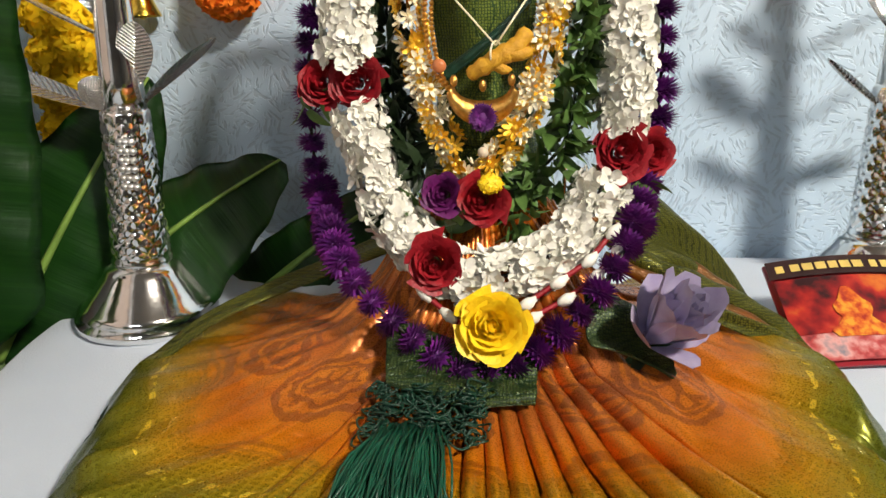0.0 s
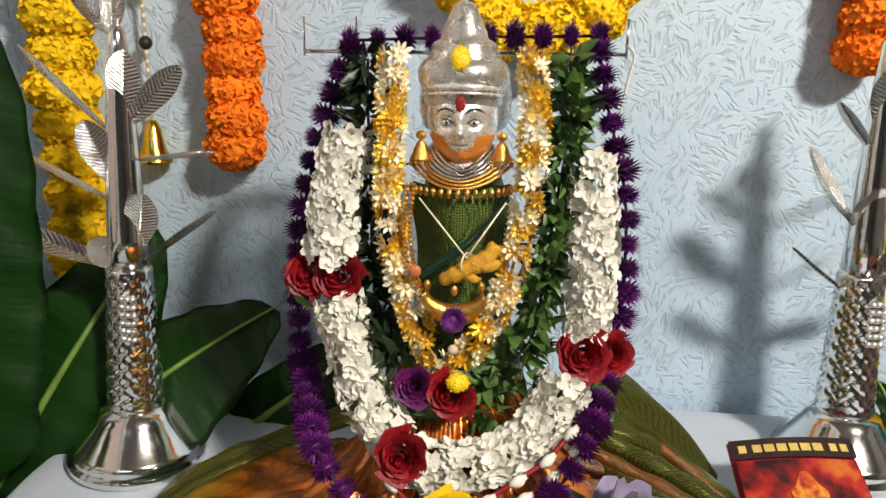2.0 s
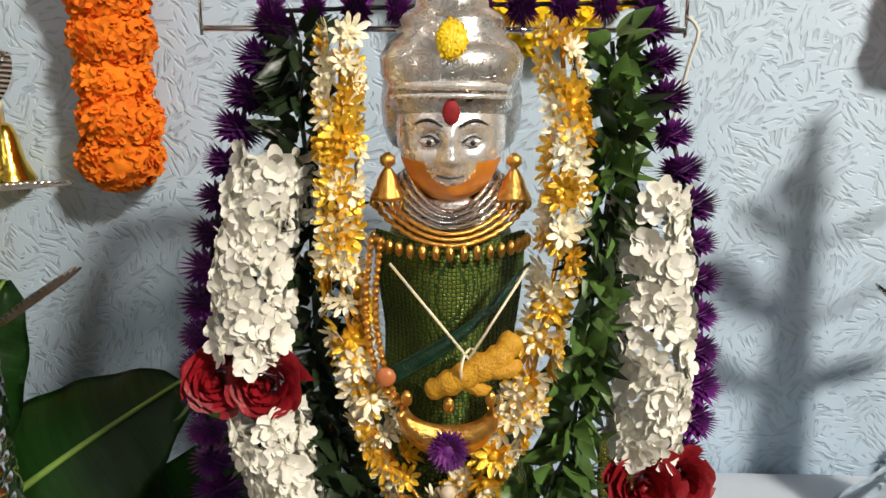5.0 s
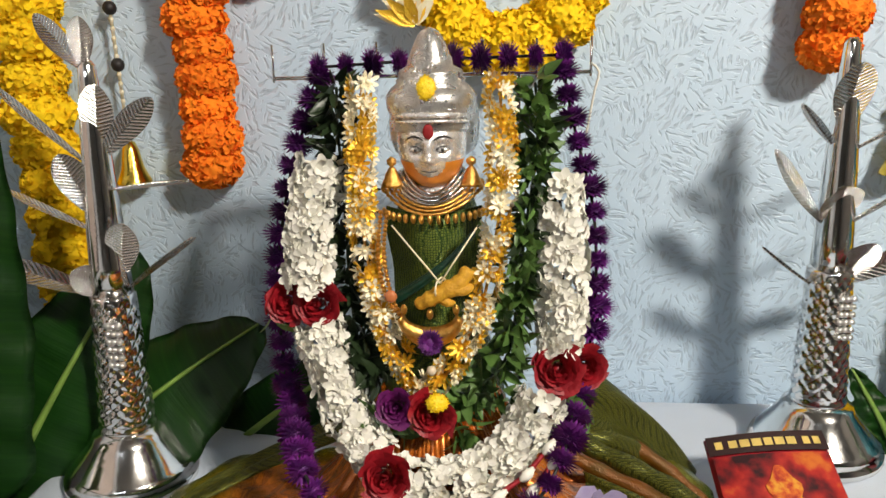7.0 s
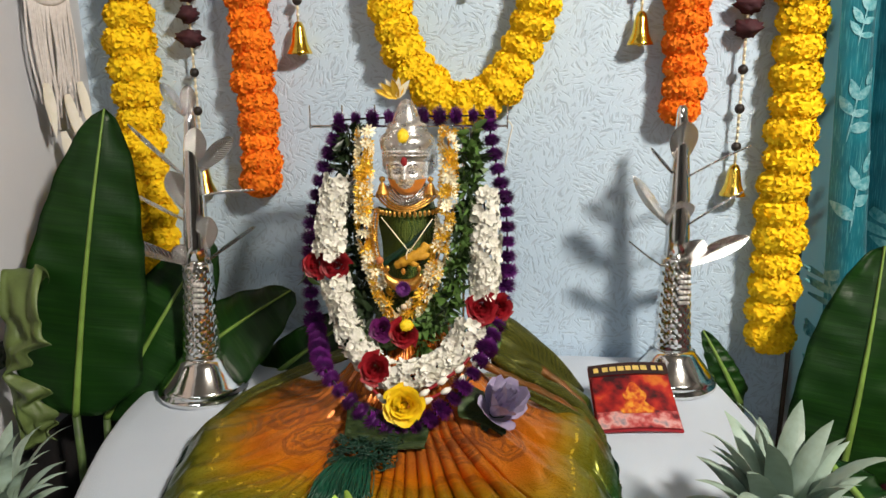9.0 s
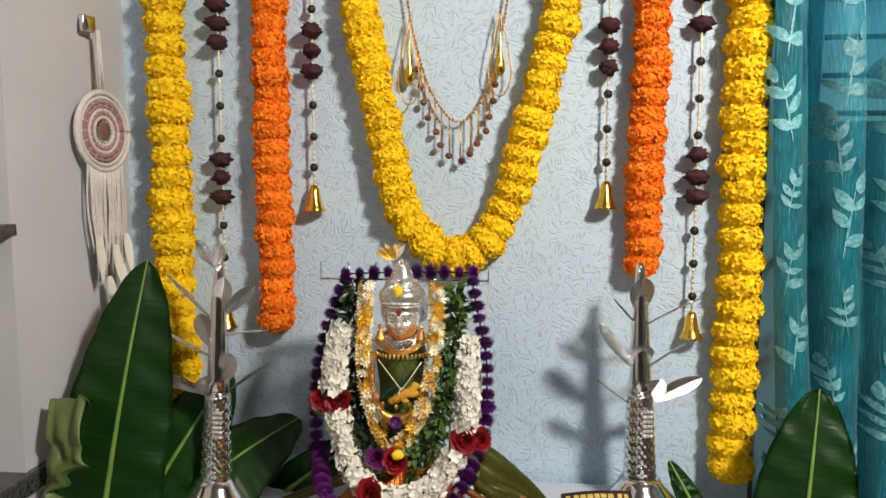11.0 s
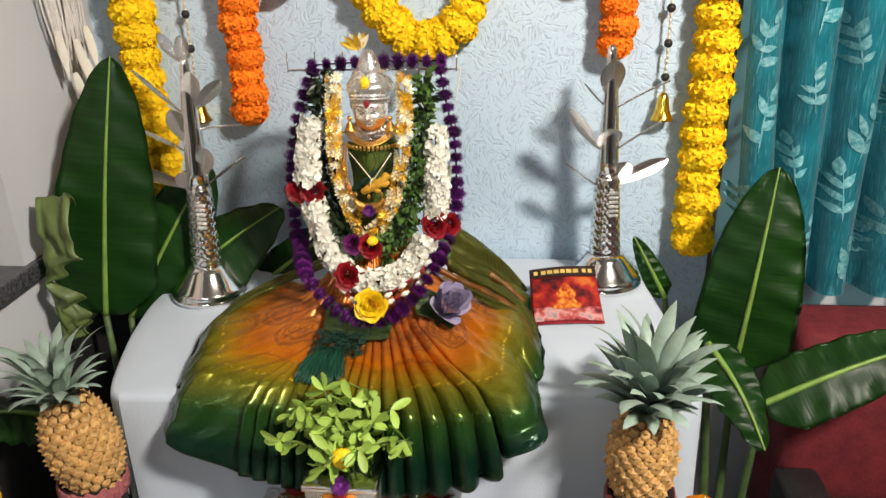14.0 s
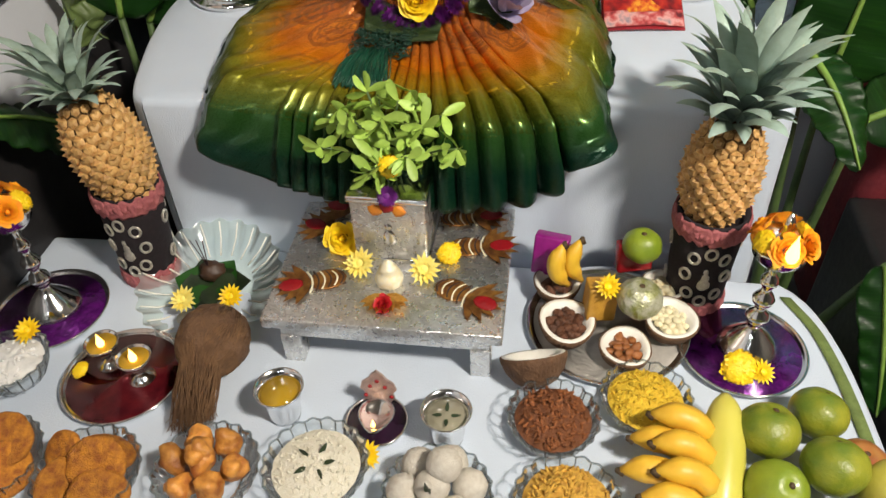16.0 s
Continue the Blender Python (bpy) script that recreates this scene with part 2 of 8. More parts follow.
def curtain_cloth():
    """Sheer teal satin with slubs along the thread."""
    m = material("teal_leaf_curtain", (0.010, 0.25, 0.32), (0.004, 0.13, 0.18), rough=0.30, scale=14, bump=0)
    N, L = m.node_tree.nodes, m.node_tree.links
    b = N["Principled BSDF"]
    co, mp, slub, cut, mix = N.new("ShaderNodeTexCoord"), N.new("ShaderNodeMapping"), N.new("ShaderNodeTexNoise"), N.new("ShaderNodeMapRange"), N.new("ShaderNodeMix")
    mp.inputs["Scale"].default_value = (420, 420, 26)
    slub.inputs["Scale"].default_value, slub.inputs["Detail"].default_value = 1.0, 2
    L.new(co.outputs["Object"], mp.inputs["Vector"])
    L.new(mp.outputs[0], slub.inputs["Vector"])
    cut.inputs[1].default_value, cut.inputs[2].default_value, cut.inputs[4].default_value = 0.52, 0.72, 0.55
    L.new(slub.outputs["Fac"], cut.inputs[0])
    mix.data_type = "RGBA"
    mix.inputs["B"].default_value = (0.16, 0.52, 0.56, 1)
    L.new(cut.outputs[0], mix.inputs["Factor"])
    L.new(b.inputs["Base Color"].links[0].from_socket, mix.inputs["A"])
    L.new(mix.outputs["Result"], b.inputs["Base Color"])
    bp = N.new("ShaderNodeBump")
    bp.inputs["Strength"].default_value, bp.inputs["Distance"].default_value = 0.4, 0.002
    L.new(slub.outputs["Fac"], bp.inputs["Height"])
    L.new(bp.outputs[0], b.inputs["Normal"])
    b.inputs["Sheen Weight"].default_value = 0.3
    thin, both, sheer, out = N.new("ShaderNodeBsdfTranslucent"), N.new("ShaderNodeMixShader"), N.new("ShaderNodeBsdfTransparent"), N.new("ShaderNodeMixShader")
    L.new(mix.outputs["Result"], thin.inputs["Color"])
    both.inputs[0].default_value, out.inputs[0].default_value = 0.25, 0.24
    sheer.inputs[0].default_value = (0.30, 0.80, 0.90, 1)
    L.new(b.outputs[0], both.inputs[1])
    L.new(thin.outputs[0], both.inputs[2])
    L.new(both.outputs[0], out.inputs[1])
    L.new(sheer.outputs[0], out.inputs[2])
    L.new(out.outputs[0], N["Material Output"].inputs["Surface"])
    return m


WALLPAPER, SILK, BANANA, CURTAIN = wallpaper(), saree_silk(), banana_leaf_material(), curtain_cloth()
PLASTER = material("cream_plaster", (0.55, 0.565, 0.60), (0.50, 0.515, 0.55), rough=0.7, scale=4, bump=0.1, bump_scale=120)
# kept dark so that the unseen walls and ceiling throw back little light
TAN = material("unseen_wall_tan", (0.17, 0.155, 0.14), (0.15, 0.135, 0.12), rough=0.8, scale=4)
FLOOR = material("dark_floor_tile", (0.07, 0.065, 0.06), (0.05, 0.046, 0.042), rough=0.3, scale=5)
WOOD = material("dark_table_wood", (0.10, 0.06, 0.035), (0.06, 0.035, 0.02), rough=0.5, scale=12)
WHITE_CLOTH = material("white_tablecloth", (0.57, 0.64, 0.73), (0.51, 0.58, 0.68), rough=0.85, scale=5, bump=0.25, bump_scale=500, sheen=0.2)
GREEN_STRIPE = material("green_cloth_border", (0.16, 0.22, 0.06), rough=0.8, scale=80)
RED_CLOTH = material("maroon_bedspread", (0.16, 0.012, 0.018), (0.10, 0.006, 0.012), rough=0.85, scale=30, bump=0.3)
BLACK = material("black_lacquer", (0.012, 0.011, 0.012), (0.02, 0.018, 0.018), rough=0.5, scale=20)
GRANITE = material("black_granite", (0.03, 0.03, 0.034), (0.09, 0.09, 0.10), rough=0.25, scale=160)
TILE = material("beige_kitchen_tile", (0.48, 0.40, 0.36), (0.44, 0.36, 0.33), rough=0.3, scale=10)
BROWN = material("dark_brown_tile_motif", (0.06, 0.03, 0.02), rough=0.35, scale=30)
SILVER = material("polished_silver", (0.93, 0.92, 0.90), (0.84, 0.83, 0.80), rough=0.12, metal=1.0, scale=50, bump=0.04, bump_scale=200)
STEEL = material("bright_steel", (0.82, 0.82, 0.82), (0.72, 0.72, 0.72), rough=0.14, metal=1.0, scale=20, bump=0.05)


def scrolled_silver(name, scale, depth):
    """Sheet silver pressed with fine winding scrolls, dull in the hollows."""
    m = material(name, (0.84, 0.83, 0.81), (0.74, 0.73, 0.71), rough=0.28, metal=0.92, scale=25, bump=0)
    N, L = m.node_tree.nodes, m.node_tree.links
    b = N["Principled BSDF"]
    co, field, wave, cut, mix, bp = N.new("ShaderNodeTexCoord"), N.new("ShaderNodeTexNoise"), N.new("ShaderNodeMath"), N.new("ShaderNodeMapRange"), N.new("ShaderNodeMix"), N.new("ShaderNodeBump")
    field.inputs["Scale"].default_value, field.inputs["Detail"].default_value, field.inputs["Distortion"].default_value = scale, 1.0, 1.2
    L.new(co.outputs["Object"], field.inputs["Vector"])
    many = N.new("ShaderNodeMath")
    many.operation, many.inputs[1].default_value = "MULTIPLY", 46.0
    L.new(field.outputs["Fac"], many.inputs[0])
    wave.operation = "SINE"
    L.new(many.outputs[0], wave.inputs[0])
    cut.inputs[1].default_value, cut.inputs[2].default_value = -0.7, 0.3
    L.new(wave.outputs[0], cut.inputs[0])
    mix.data_type = "RGBA"
    mix.inputs["A"].default_value = (0.66, 0.65, 0.63, 1)
    L.new(cut.outputs[0], mix.inputs["Factor"])
    L.new(b.inputs["Base Color"].links[0].from_socket, mix.inputs["B"])
    L.new(mix.outputs["Result"], b.inputs["Base Color"])
    bp.inputs["Strength"].default_value, bp.inputs["Distance"].default_value = depth, 0.001
    L.new(cut.outputs[0], bp.inputs["Height"])
    L.new(bp.outputs[0], b.inputs["Normal"])
    return m


SILVER_EMBOSSED = scrolled_silver("embossed_silver", 45, 0.35)
CHASED_SILVER = scrolled_silver("chased_crown_silver", 110, 0.7)
GOLD = material("yellow_gold", (0.97, 0.58, 0.16), (0.72, 0.36, 0.07), rough=0.30, metal=1.0, scale=260, bump=0.25)
BRASS = material("bright_brass", (0.95, 0.68, 0.12), (0.75, 0.48, 0.06), rough=0.18, metal=1.0, scale=90, bump=0.1)
YELLOW = material("yellow_marigold_cloth", (0.95, 0.67, 0.003), (0.93, 0.60, 0.003), rough=0.9, scale=30, bump=0, random_hue=0.04)
ORANGE = material("orange_marigold_cloth", (0.94, 0.25, 0.004), (0.90, 0.20, 0.003), rough=0.9, scale=30, bump=0, random_hue=0.08)
PURPLE = material("purple_aster_petals", (0.19, 0.016, 0.23), (0.07, 0.008, 0.12), rough=0.6, scale=120, bump=0.3, random_hue=0.3, translucent=0.1)
WHITE_PETAL = material("white_jasmine_petals", (0.82, 0.80, 0.74), (0.74, 0.73, 0.62), rough=0.55, scale=70, bump=0.1, random_hue=0.08)
ROSE = material("red_rose_petals", (0.36, 0.008, 0.016), (0.20, 0.004, 0.010), rough=0.5, scale=90, bump=0.2)
LEAF = material("garland_leaf_green", (0.11, 0.20, 0.045), (0.035, 0.085, 0.018), rough=0.45, scale=30, bump=0.2, random_hue=0.45)
TULSI = material("pale_basil_green", (0.40, 0.56, 0.10), (0.24, 0.40, 0.06), rough=0.5, scale=40, bump=0.2, random_hue=0.25)
DARK_LEAF = material("dark_leaf_green", (0.022, 0.04, 0.014), (0.012, 0.022, 0.010), rough=0.4, scale=40, random_hue=0.3)
BLUE_LEAF = material("pineapple_crown_green", (0.30, 0.40, 0.35), (0.16, 0.21, 0.13), rough=0.5, scale=24, bump=0.25, random_hue=0.25)
STEM = material("banana_stem_green", (0.09, 0.15, 0.04), (0.05, 0.085, 0.03), rough=0.5, scale=30)
DRY_LEAF = material("curled_banana_leaf", (0.13, 0.19, 0.05), (0.07, 0.10, 0.03), rough=0.5, scale=18, bump=0.3)
GREEN_BROCADE = brocade("green_gold_brocade", (0.022, 0.06, 0.012), (0.16, 0.21, 0.03), 420)
DEEP_BROCADE = brocade("deep_green_brocade", (0.008, 0.030, 0.010), (0.055, 0.085, 0.018), 420)
OLIVE_BROCADE = brocade("olive_gold_border_silk", (0.028, 0.036, 0.006), (0.15, 0.15, 0.014), 520, metal=0.55)
RUST_SILK = material("rust_silk", (0.20, 0.060, 0.005), (0.10, 0.055, 0.006), rough=0.33, metal=0.3, scale=30, bump=0.4, bump_scale=500)
GREEN_SILK = material("dark_green_silk", (0.006, 0.045, 0.025), (0.003, 0.022, 0.012), rough=0.4, scale=60, bump=0.4, bump_scale=600)
TASSEL = material("bright_green_tassel_silk", (0.006, 0.085, 0.045), (0.003, 0.040, 0.022), rough=0.4, scale=60)
ORANGE_SKIN = material("turmeric_paste_orange", (0.75, 0.27, 0.02), (0.62, 0.20, 0.02), rough=0.5, scale=60)
SATIN_SILVER = material("satin_silver_face", (0.93, 0.91, 0.89), (0.87, 0.85, 0.83), rough=0.27, metal=0.70, scale=60, bump=0.03)
RED = material("red_kumkum", (0.32, 0.008, 0.012), rough=0.7, scale=80)
DARK = material("black_line", (0.02, 0.016, 0.015), rough=0.5)


# ---- building helpers ----
def mesh_of(name, bm, mat, smooth=True):
    me = bpy.data.meshes.new(name)
    bm.normal_update()
    bm.to_mesh(me)
    bm.free()
    for m in (mat if isinstance(mat, (list, tuple)) else [mat]):
        me.materials.append(m)
    if smooth:
        me.shade_smooth()
    return me


def part(name, bm, mat, parent=None, label="", m=None, smooth=True):
    """Links a bmesh, or a mesh that is already made, as one object under a thing or a part."""
    me = bm if isinstance(bm, bpy.types.Mesh) else mesh_of(name, bm, mat, smooth)
    ob = new(name, me)
    if m is not None:
        ob.matrix_local = m
    ob.parent = parent
    return tagged(ob, label)


def thing(name, m, label, category, group="", kind=""):
    ob = new(name)
    ob.empty_display_size = 0.02
    ob.matrix_world = m
    return tagged(ob, label, category, group, kind)


def single(name, bm, mat, label, category, m=None, group="", kind="", smooth=True):
    return tagged(part(name, bm, mat, None, label, m, smooth), label, category, group, kind)


def box(bm, x0, x1, y0, y1, z0, z1, bevel=0.0, mat=0):
    vs = [bm.verts.new((x, y, z)) for x in (x0, x1) for y in (y0, y1) for z in (z0, z1)]
    fs = [bm.faces.new([vs[i] for i in q]) for q in ((0, 1, 3, 2), (4, 6, 7, 5), (0, 4, 5, 1), (2, 3, 7, 6), (0, 2, 6, 4), (1, 5, 7, 3))]
    for f in fs:
        f.material_index = mat
    if bevel:
        es = list({e for f in fs for e in f.edges})
        bmesh.ops.bevel(bm, geom=es, offset=bevel, segments=2, profile=0.6, affect="EDGES")
    return bm


def lathe(bm, profile, seg=32, centre=(0, 0), wobble=None, mat=0, squash=1.0, caps=(True, True)):
    """Turns (radius, z) pairs about an upright axis."""
    rings = []
    for r, z in profile:
        ring = []
        for i in range(seg):
            a = 2 * math.pi * i / seg
            rr = r * (wobble(a, z) if wobble else 1)
            ring.append(bm.verts.new((centre[0] + rr * math.cos(a), centre[1] + squash * rr * math.sin(a), z)))
        rings.append(ring)
    for lo, hi in zip(rings, rings[1:]):
        for i in range(seg):
            f = bm.faces.new((lo[i], lo[(i + 1) % seg], hi[(i + 1) % seg], hi[i]))
            f.material_index = mat
    for ring, flip, want in ((rings[0], True, caps[0]), (rings[-1], False, caps[1])):
        if not want:
            continue
        f = bm.faces.new(ring[::-1] if flip else ring)
        f.material_index = mat
    return bm


def tube(bm, pts, radius, seg=8, mat=0):
    """A round tube along points; radius is a number or one for each point."""
    pts = [Vector(p) for p in pts]
    rad = radius if isinstance(radius, (list, tuple)) else [radius] * len(pts)
    rings, side = [], None
    for i, p in enumerate(pts):
        way = (pts[min(i + 1, len(pts) - 1)] - pts[max(i - 1, 0)]).normalized()
        if side is None:
            side = way.orthogonal().normalized()
        side = (side - way * side.dot(way)).normalized()
        up = way.cross(side)
        rings.append([bm.verts.new(p + rad[i] * (math.cos(2 * math.pi * k / seg) * side + math.sin(2 * math.pi * k / seg) * up)) for k in range(seg)])
    for a, b in zip(rings, rings[1:]):
        for k in range(seg):
            bm.faces.new((a[k], a[(k + 1) % seg], b[(k + 1) % seg], b[k])).material_index = mat
    bm.faces.new(rings[0][::-1]).material_index = mat
    bm.faces.new(rings[-1]).material_index = mat
    return bm


def spline(pts, n):
    """n points at even steps along a smooth curve through pts."""
    p = [Vector(q) for q in pts]
    p = [2 * p[0] - p[1]] + p + [2 * p[-1] - p[-2]]
    fine = []
    for i in range(1, len(p) - 2):
        a, b, c, d = p[i - 1:i + 3]
        for k in range(24):
            t = k / 24
            fine.append(0.5 * (2 * b + (c - a) * t + (2 * a - 5 * b + 4 * c - d) * t * t + (3 * b - a - 3 * c + d) * t ** 3))
    fine.append(p[-2])
    run = [0.0]
    for a, b in zip(fine, fine[1:]):
        run.append(run[-1] + (b - a).length)
    out, k = [], 0
    for i in range(n):
        want = run[-1] * i / max(1, n - 1)
        while k < len(run) - 2 and run[k + 1] < want:
            k += 1
        f = (want - run[k]) / max(1e-9, run[k + 1] - run[k])
        out.append(fine[k].lerp(fine[k + 1], min(1, f)))
    return out


def blob(bm, r, seg=12, rings=8, centre=(0, 0, 0), squash=(1, 1, 1), rough=0.0, freq=8.0, seed=0, mat=0):
    start = len(bm.verts)
    got = bmesh.ops.create_uvsphere(bm, u_segments=seg, v_segments=rings, radius=1.0)
    for v in got["verts"]:
        d = v.co.normalized()
        k = 1 + rough * noise.noise(d * freq * 0.3 + Vector((seed, seed * 2.1, 0)))
        v.co = Vector(centre) + Vector((d.x * squash[0], d.y * squash[1], d.z * squash[2])) * r * k
    for f in {f for v in got["verts"] for f in v.link_faces}:
        f.material_index = mat
    return bm


def petal(bm, base, tip, width, up, cup=0.2, steps=3, mat=0, blunt=False):
    """A pointed, cupped petal or leaf, two faces wide."""
    base, tip, up = Vector(base), Vector(tip), Vector(up).normalized()
    way = tip - base
    side = way.cross(up).normalized()
    up = side.cross(way).normalized()
    rows = []
    for i in range(steps + 1):
        t = i / steps
        w = width * math.sin(math.pi * (0.12 + 0.88 * t) ** 0.8) * 0.5 if i < steps else 0.0
        if blunt:
            w = 0.5 * width * min(1.0, 0.25 + 1.5 * t) * math.sqrt(1 - 0.86 * t ** 4)
        c = base + way * t + up * cup * way.length * (t * t)
        lift = up * w * 0.35
        rows.append((c - side * w + lift, c, c + side * w + lift) if w > 1e-6 else (c,))
    made = [[bm.verts.new(p) for p in row] for row in rows]
    for a, b in zip(made, made[1:]):
        if len(b) == 3:
            bm.faces.new((a[0], a[1], b[1], b[0])).material_index = mat
            bm.faces.new((a[1], a[2], b[2], b[1])).material_index = mat
        else:
            bm.faces.new((a[0], a[1], b[0])).material_index = mat
            bm.faces.new((a[1], a[2], b[0])).material_index = mat
    return bm


def sheet(bm, grid, uv=None, mat=0):
    """A sheet of quads through a grid of points, with a UV map."""
    lay = bm.loops.layers.uv.verify()
    vs = [[bm.verts.new(p) for p in row] for row in grid]
    n, m = len(vs), len(vs[0])
    for i in range(n - 1):
        for j in range(m - 1):
            f = bm.faces.new((vs[i][j], vs[i][j + 1], vs[i + 1][j + 1], vs[i + 1][j]))
            f.material_index = mat
            for lp, (a, b) in zip(f.loops, ((i, j), (i, j + 1), (i + 1, j + 1), (i + 1, j))):
                lp[lay].uv = (b / (m - 1), a / (n - 1))
    return bm


def thicken(bm, t):
    bmesh.ops.recalc_face_normals(bm, faces=bm.faces)
    bmesh.ops.solidify(bm, geom=list(bm.faces), thickness=t)
    return bm


def aim(p, way, spin=0.0):
    """A pose at p whose z axis points along way."""
    q = Vector(way).to_track_quat("Z", "Y")
    return Matrix.Translation(Vector(p)) @ q.to_matrix().to_4x4() @ Matrix.Rotation(spin, 4, "Z")


rnd = random.Random(7)

# ---- room ----
WALL_Y, LEFT_X, RIGHT_X, REAR_Y, TOP_Z = 1.23, -0.60, 2.3, -2.8, 2.75
WIN = (0.80, 1.70, 1.69, 2.36)
bm = bmesh.new()
box(bm, LEFT_X, 0.70, WALL_Y, WALL_Y + 0.12, 0, TOP_Z)
single("wall_north_1", bm, WALLPAPER, "pale blue wall with embossed feathery wallpaper", "wall", kind="structure", smooth=False)
bm = bmesh.new()
for b in ((0.70, WIN[0], 0, TOP_Z), (WIN[1], RIGHT_X, 0, TOP_Z), (WIN[0], WIN[1], 0, WIN[2]), (WIN[0], WIN[1], WIN[3], TOP_Z)):
    box(bm, b[0], b[1], WALL_Y + 0.012, WALL_Y + 0.132, b[2], b[3])
single("wall_north_2", bm, PLASTER, "pale plaster wall round the curtained window", "wall", kind="structure", smooth=False)
bm = bmesh.new()
box(bm, LEFT_X - 0.09, LEFT_X, 0.845, WALL_Y + 0.12, 0, TOP_Z)
box(bm, LEFT_X - 0.09, LEFT_X, -0.3, 0.845, 0, 1.085)
box(bm, LEFT_X - 0.09, LEFT_X, -0.3, 0.845, 2.3, TOP_Z)
box(bm, LEFT_X - 0.09, LEFT_X, REAR_Y, -0.3, 0, TOP_Z)
single("wall_west", bm, PLASTER, "plain white plaster side wall with a serving hatch", "wall", kind="structure", smooth=False)
# east and south walls: unseen, added to close the room and limit bounce
bm = bmesh.new()
box(bm, RIGHT_X, RIGHT_X + 0.1, REAR_Y, WALL_Y + 0.14, 0, TOP_Z)
single("wall_east", bm, TAN, "unseen dark tan wall added to limit bounced light", "wall", kind="structure", smooth=False)
bm = bmesh.new()
box(bm, LEFT_X - 0.14, RIGHT_X + 0.1, REAR_Y - 0.1, REAR_Y, 0, TOP_Z)
single("wall_south", bm, TAN, "unseen dark tan wall added to limit bounced light", "wall", kind="structure", smooth=False)
bm = bmesh.new()
box(bm, LEFT_X - 0.14, RIGHT_X + 0.1, REAR_Y - 0.1, WALL_Y + 0.14, -0.1, 0)
single("floor", bm, FLOOR, "dark tiled floor under the tables", "floor", kind="structure", smooth=False)
# ceiling: unseen too, added with the same dark tan against bounce
bm = bmesh.new()
box(bm, LEFT_X - 0.14, RIGHT_X + 0.1, REAR_Y - 0.1, WALL_Y + 0.14, TOP_Z, TOP_Z + 0.1)
single("ceiling", bm, TAN, "unseen dark tan ceiling added to limit bounced light", "ceiling", kind="structure", smooth=False)

# window behind the curtain
win = thing("window_1", pose(0, WALL_Y + 0.07, 0), "window with steel bars behind a teal curtain", "window", kind="structure")
bm = bmesh.new()
for x in (WIN[0], (WIN[0] + WIN[1]) / 2, WIN[1]):
    box(bm, x - 0.02, x + 0.02, -0.02, 0.02, WIN[2], WIN[3])
box(bm, WIN[0] + 0.02, WIN[1] - 0.02, -0.018, 0.018, WIN[2], WIN[2] + 0.04)
box(bm, WIN[0] + 0.02, WIN[1] - 0.02, -0.018, 0.018, WIN[3] - 0.04, WIN[3])
part("window_frame", bm, PLASTER, win, smooth=False)
for i in range(8):
    bm = bmesh.new()
    z = WIN[2] + 0.055 + i * 0.0735
    tube(bm, [(WIN[0] + 0.02, -0.03, z), (WIN[1] - 0.02, -0.03, z)], 0.0055)
    part("window_bar", bm, DARK, win)

# curtain: broad rounded folds with deep, slightly slanting creases
def drape(p, z):
    """The point of the curtain at width p and height z."""
    x = p + 0.055 * (1.83 - z) + 0.006 * math.sin(4 * z + 7 * p)
    f = ((p - 0.763) / 0.094 + 0.10 * math.sin(3.1 * z + 5 * math.floor((p - 0.763) / 0.094))) % 1.0
    hump = (1 - abs(2 * f - 1) ** 3.0) ** 0.9
    y = 1.226 - 0.090 * hump + 0.006 * math.sin(23 * p + 6 * z) + 0.003 * noise.noise(Vector((p * 30, z * 9, 2)))
    return Vector((x, y, z))


bm = bmesh.new()
grid = []
for i in range(70):
    z = 2.45 - (2.45 - 0.945) * i / 69
    grid.append([drape(0.690 + 0.96 * j / 219, z) for j in range(220)])
curtain = thing("curtain", pose(0, 0, 0), "teal satin curtain with pale leaf sprays, drawn over the window", "curtain")
part("curtain_cloth", sheet(bm, grid), CURTAIN, curtain)
bm = bmesh.new()
tube(bm, [(0.70, 1.165, 2.46), (1.72, 1.165, 2.46)], 0.012)
part("curtain_rod", bm, STEEL, curtain)
SPRAY = material("pale_woven_leaf", (0.25, 0.50, 0.54), (0.04, 0.28, 0.33), rough=0.4, scale=120, bump=0.5, bump_scale=420, random_hue=0.3)


def leaf_spray(p0, z0, size, lean):
    """A woven spray: a bent stem with paired leaves, lying on the curtain's folds."""
    bm = bmesh.new()

    def blade(a, z, way, ln, w):
        rows = []
        for i in range(8):
            t = i / 7
            half = w * math.sin(math.pi * (0.04 + 0.94 * t) ** 0.8)
            c = (a + way[0] * ln * t, z + way[1] * ln * t)
            rows.append([drape(c[0] + way[1] * half * k, c[1] - way[0] * half * k) + Vector((0, -0.0022, 0)) for k in (-1, -0.5, 0, 0.5, 1)])
        sheet(bm, rows)

    for i in range(4):
        t = i / 3.4
        a, z = p0 + size * lean * t * t, z0 + size * t
        for sgn in ((-1, 1) if i < 3 else (0.12,)):
            if rnd.random() < 0.18:
                continue
            ang = sgn * (0.95 - 0.16 * i) + lean + rnd.uniform(-0.2, 0.2)
            blade(a, z, (math.sin(ang), math.cos(ang)), size * rnd.uniform(0.34, 0.52), size * rnd.uniform(0.07, 0.125))
    blade(p0 - 0.1 * size * lean, z0 - 0.25 * size, (math.sin(0.5 * lean), math.cos(0.5 * lean)), size * 1.3, size * 0.018)
    return part("leaf_spray", bm, SPRAY, curtain)


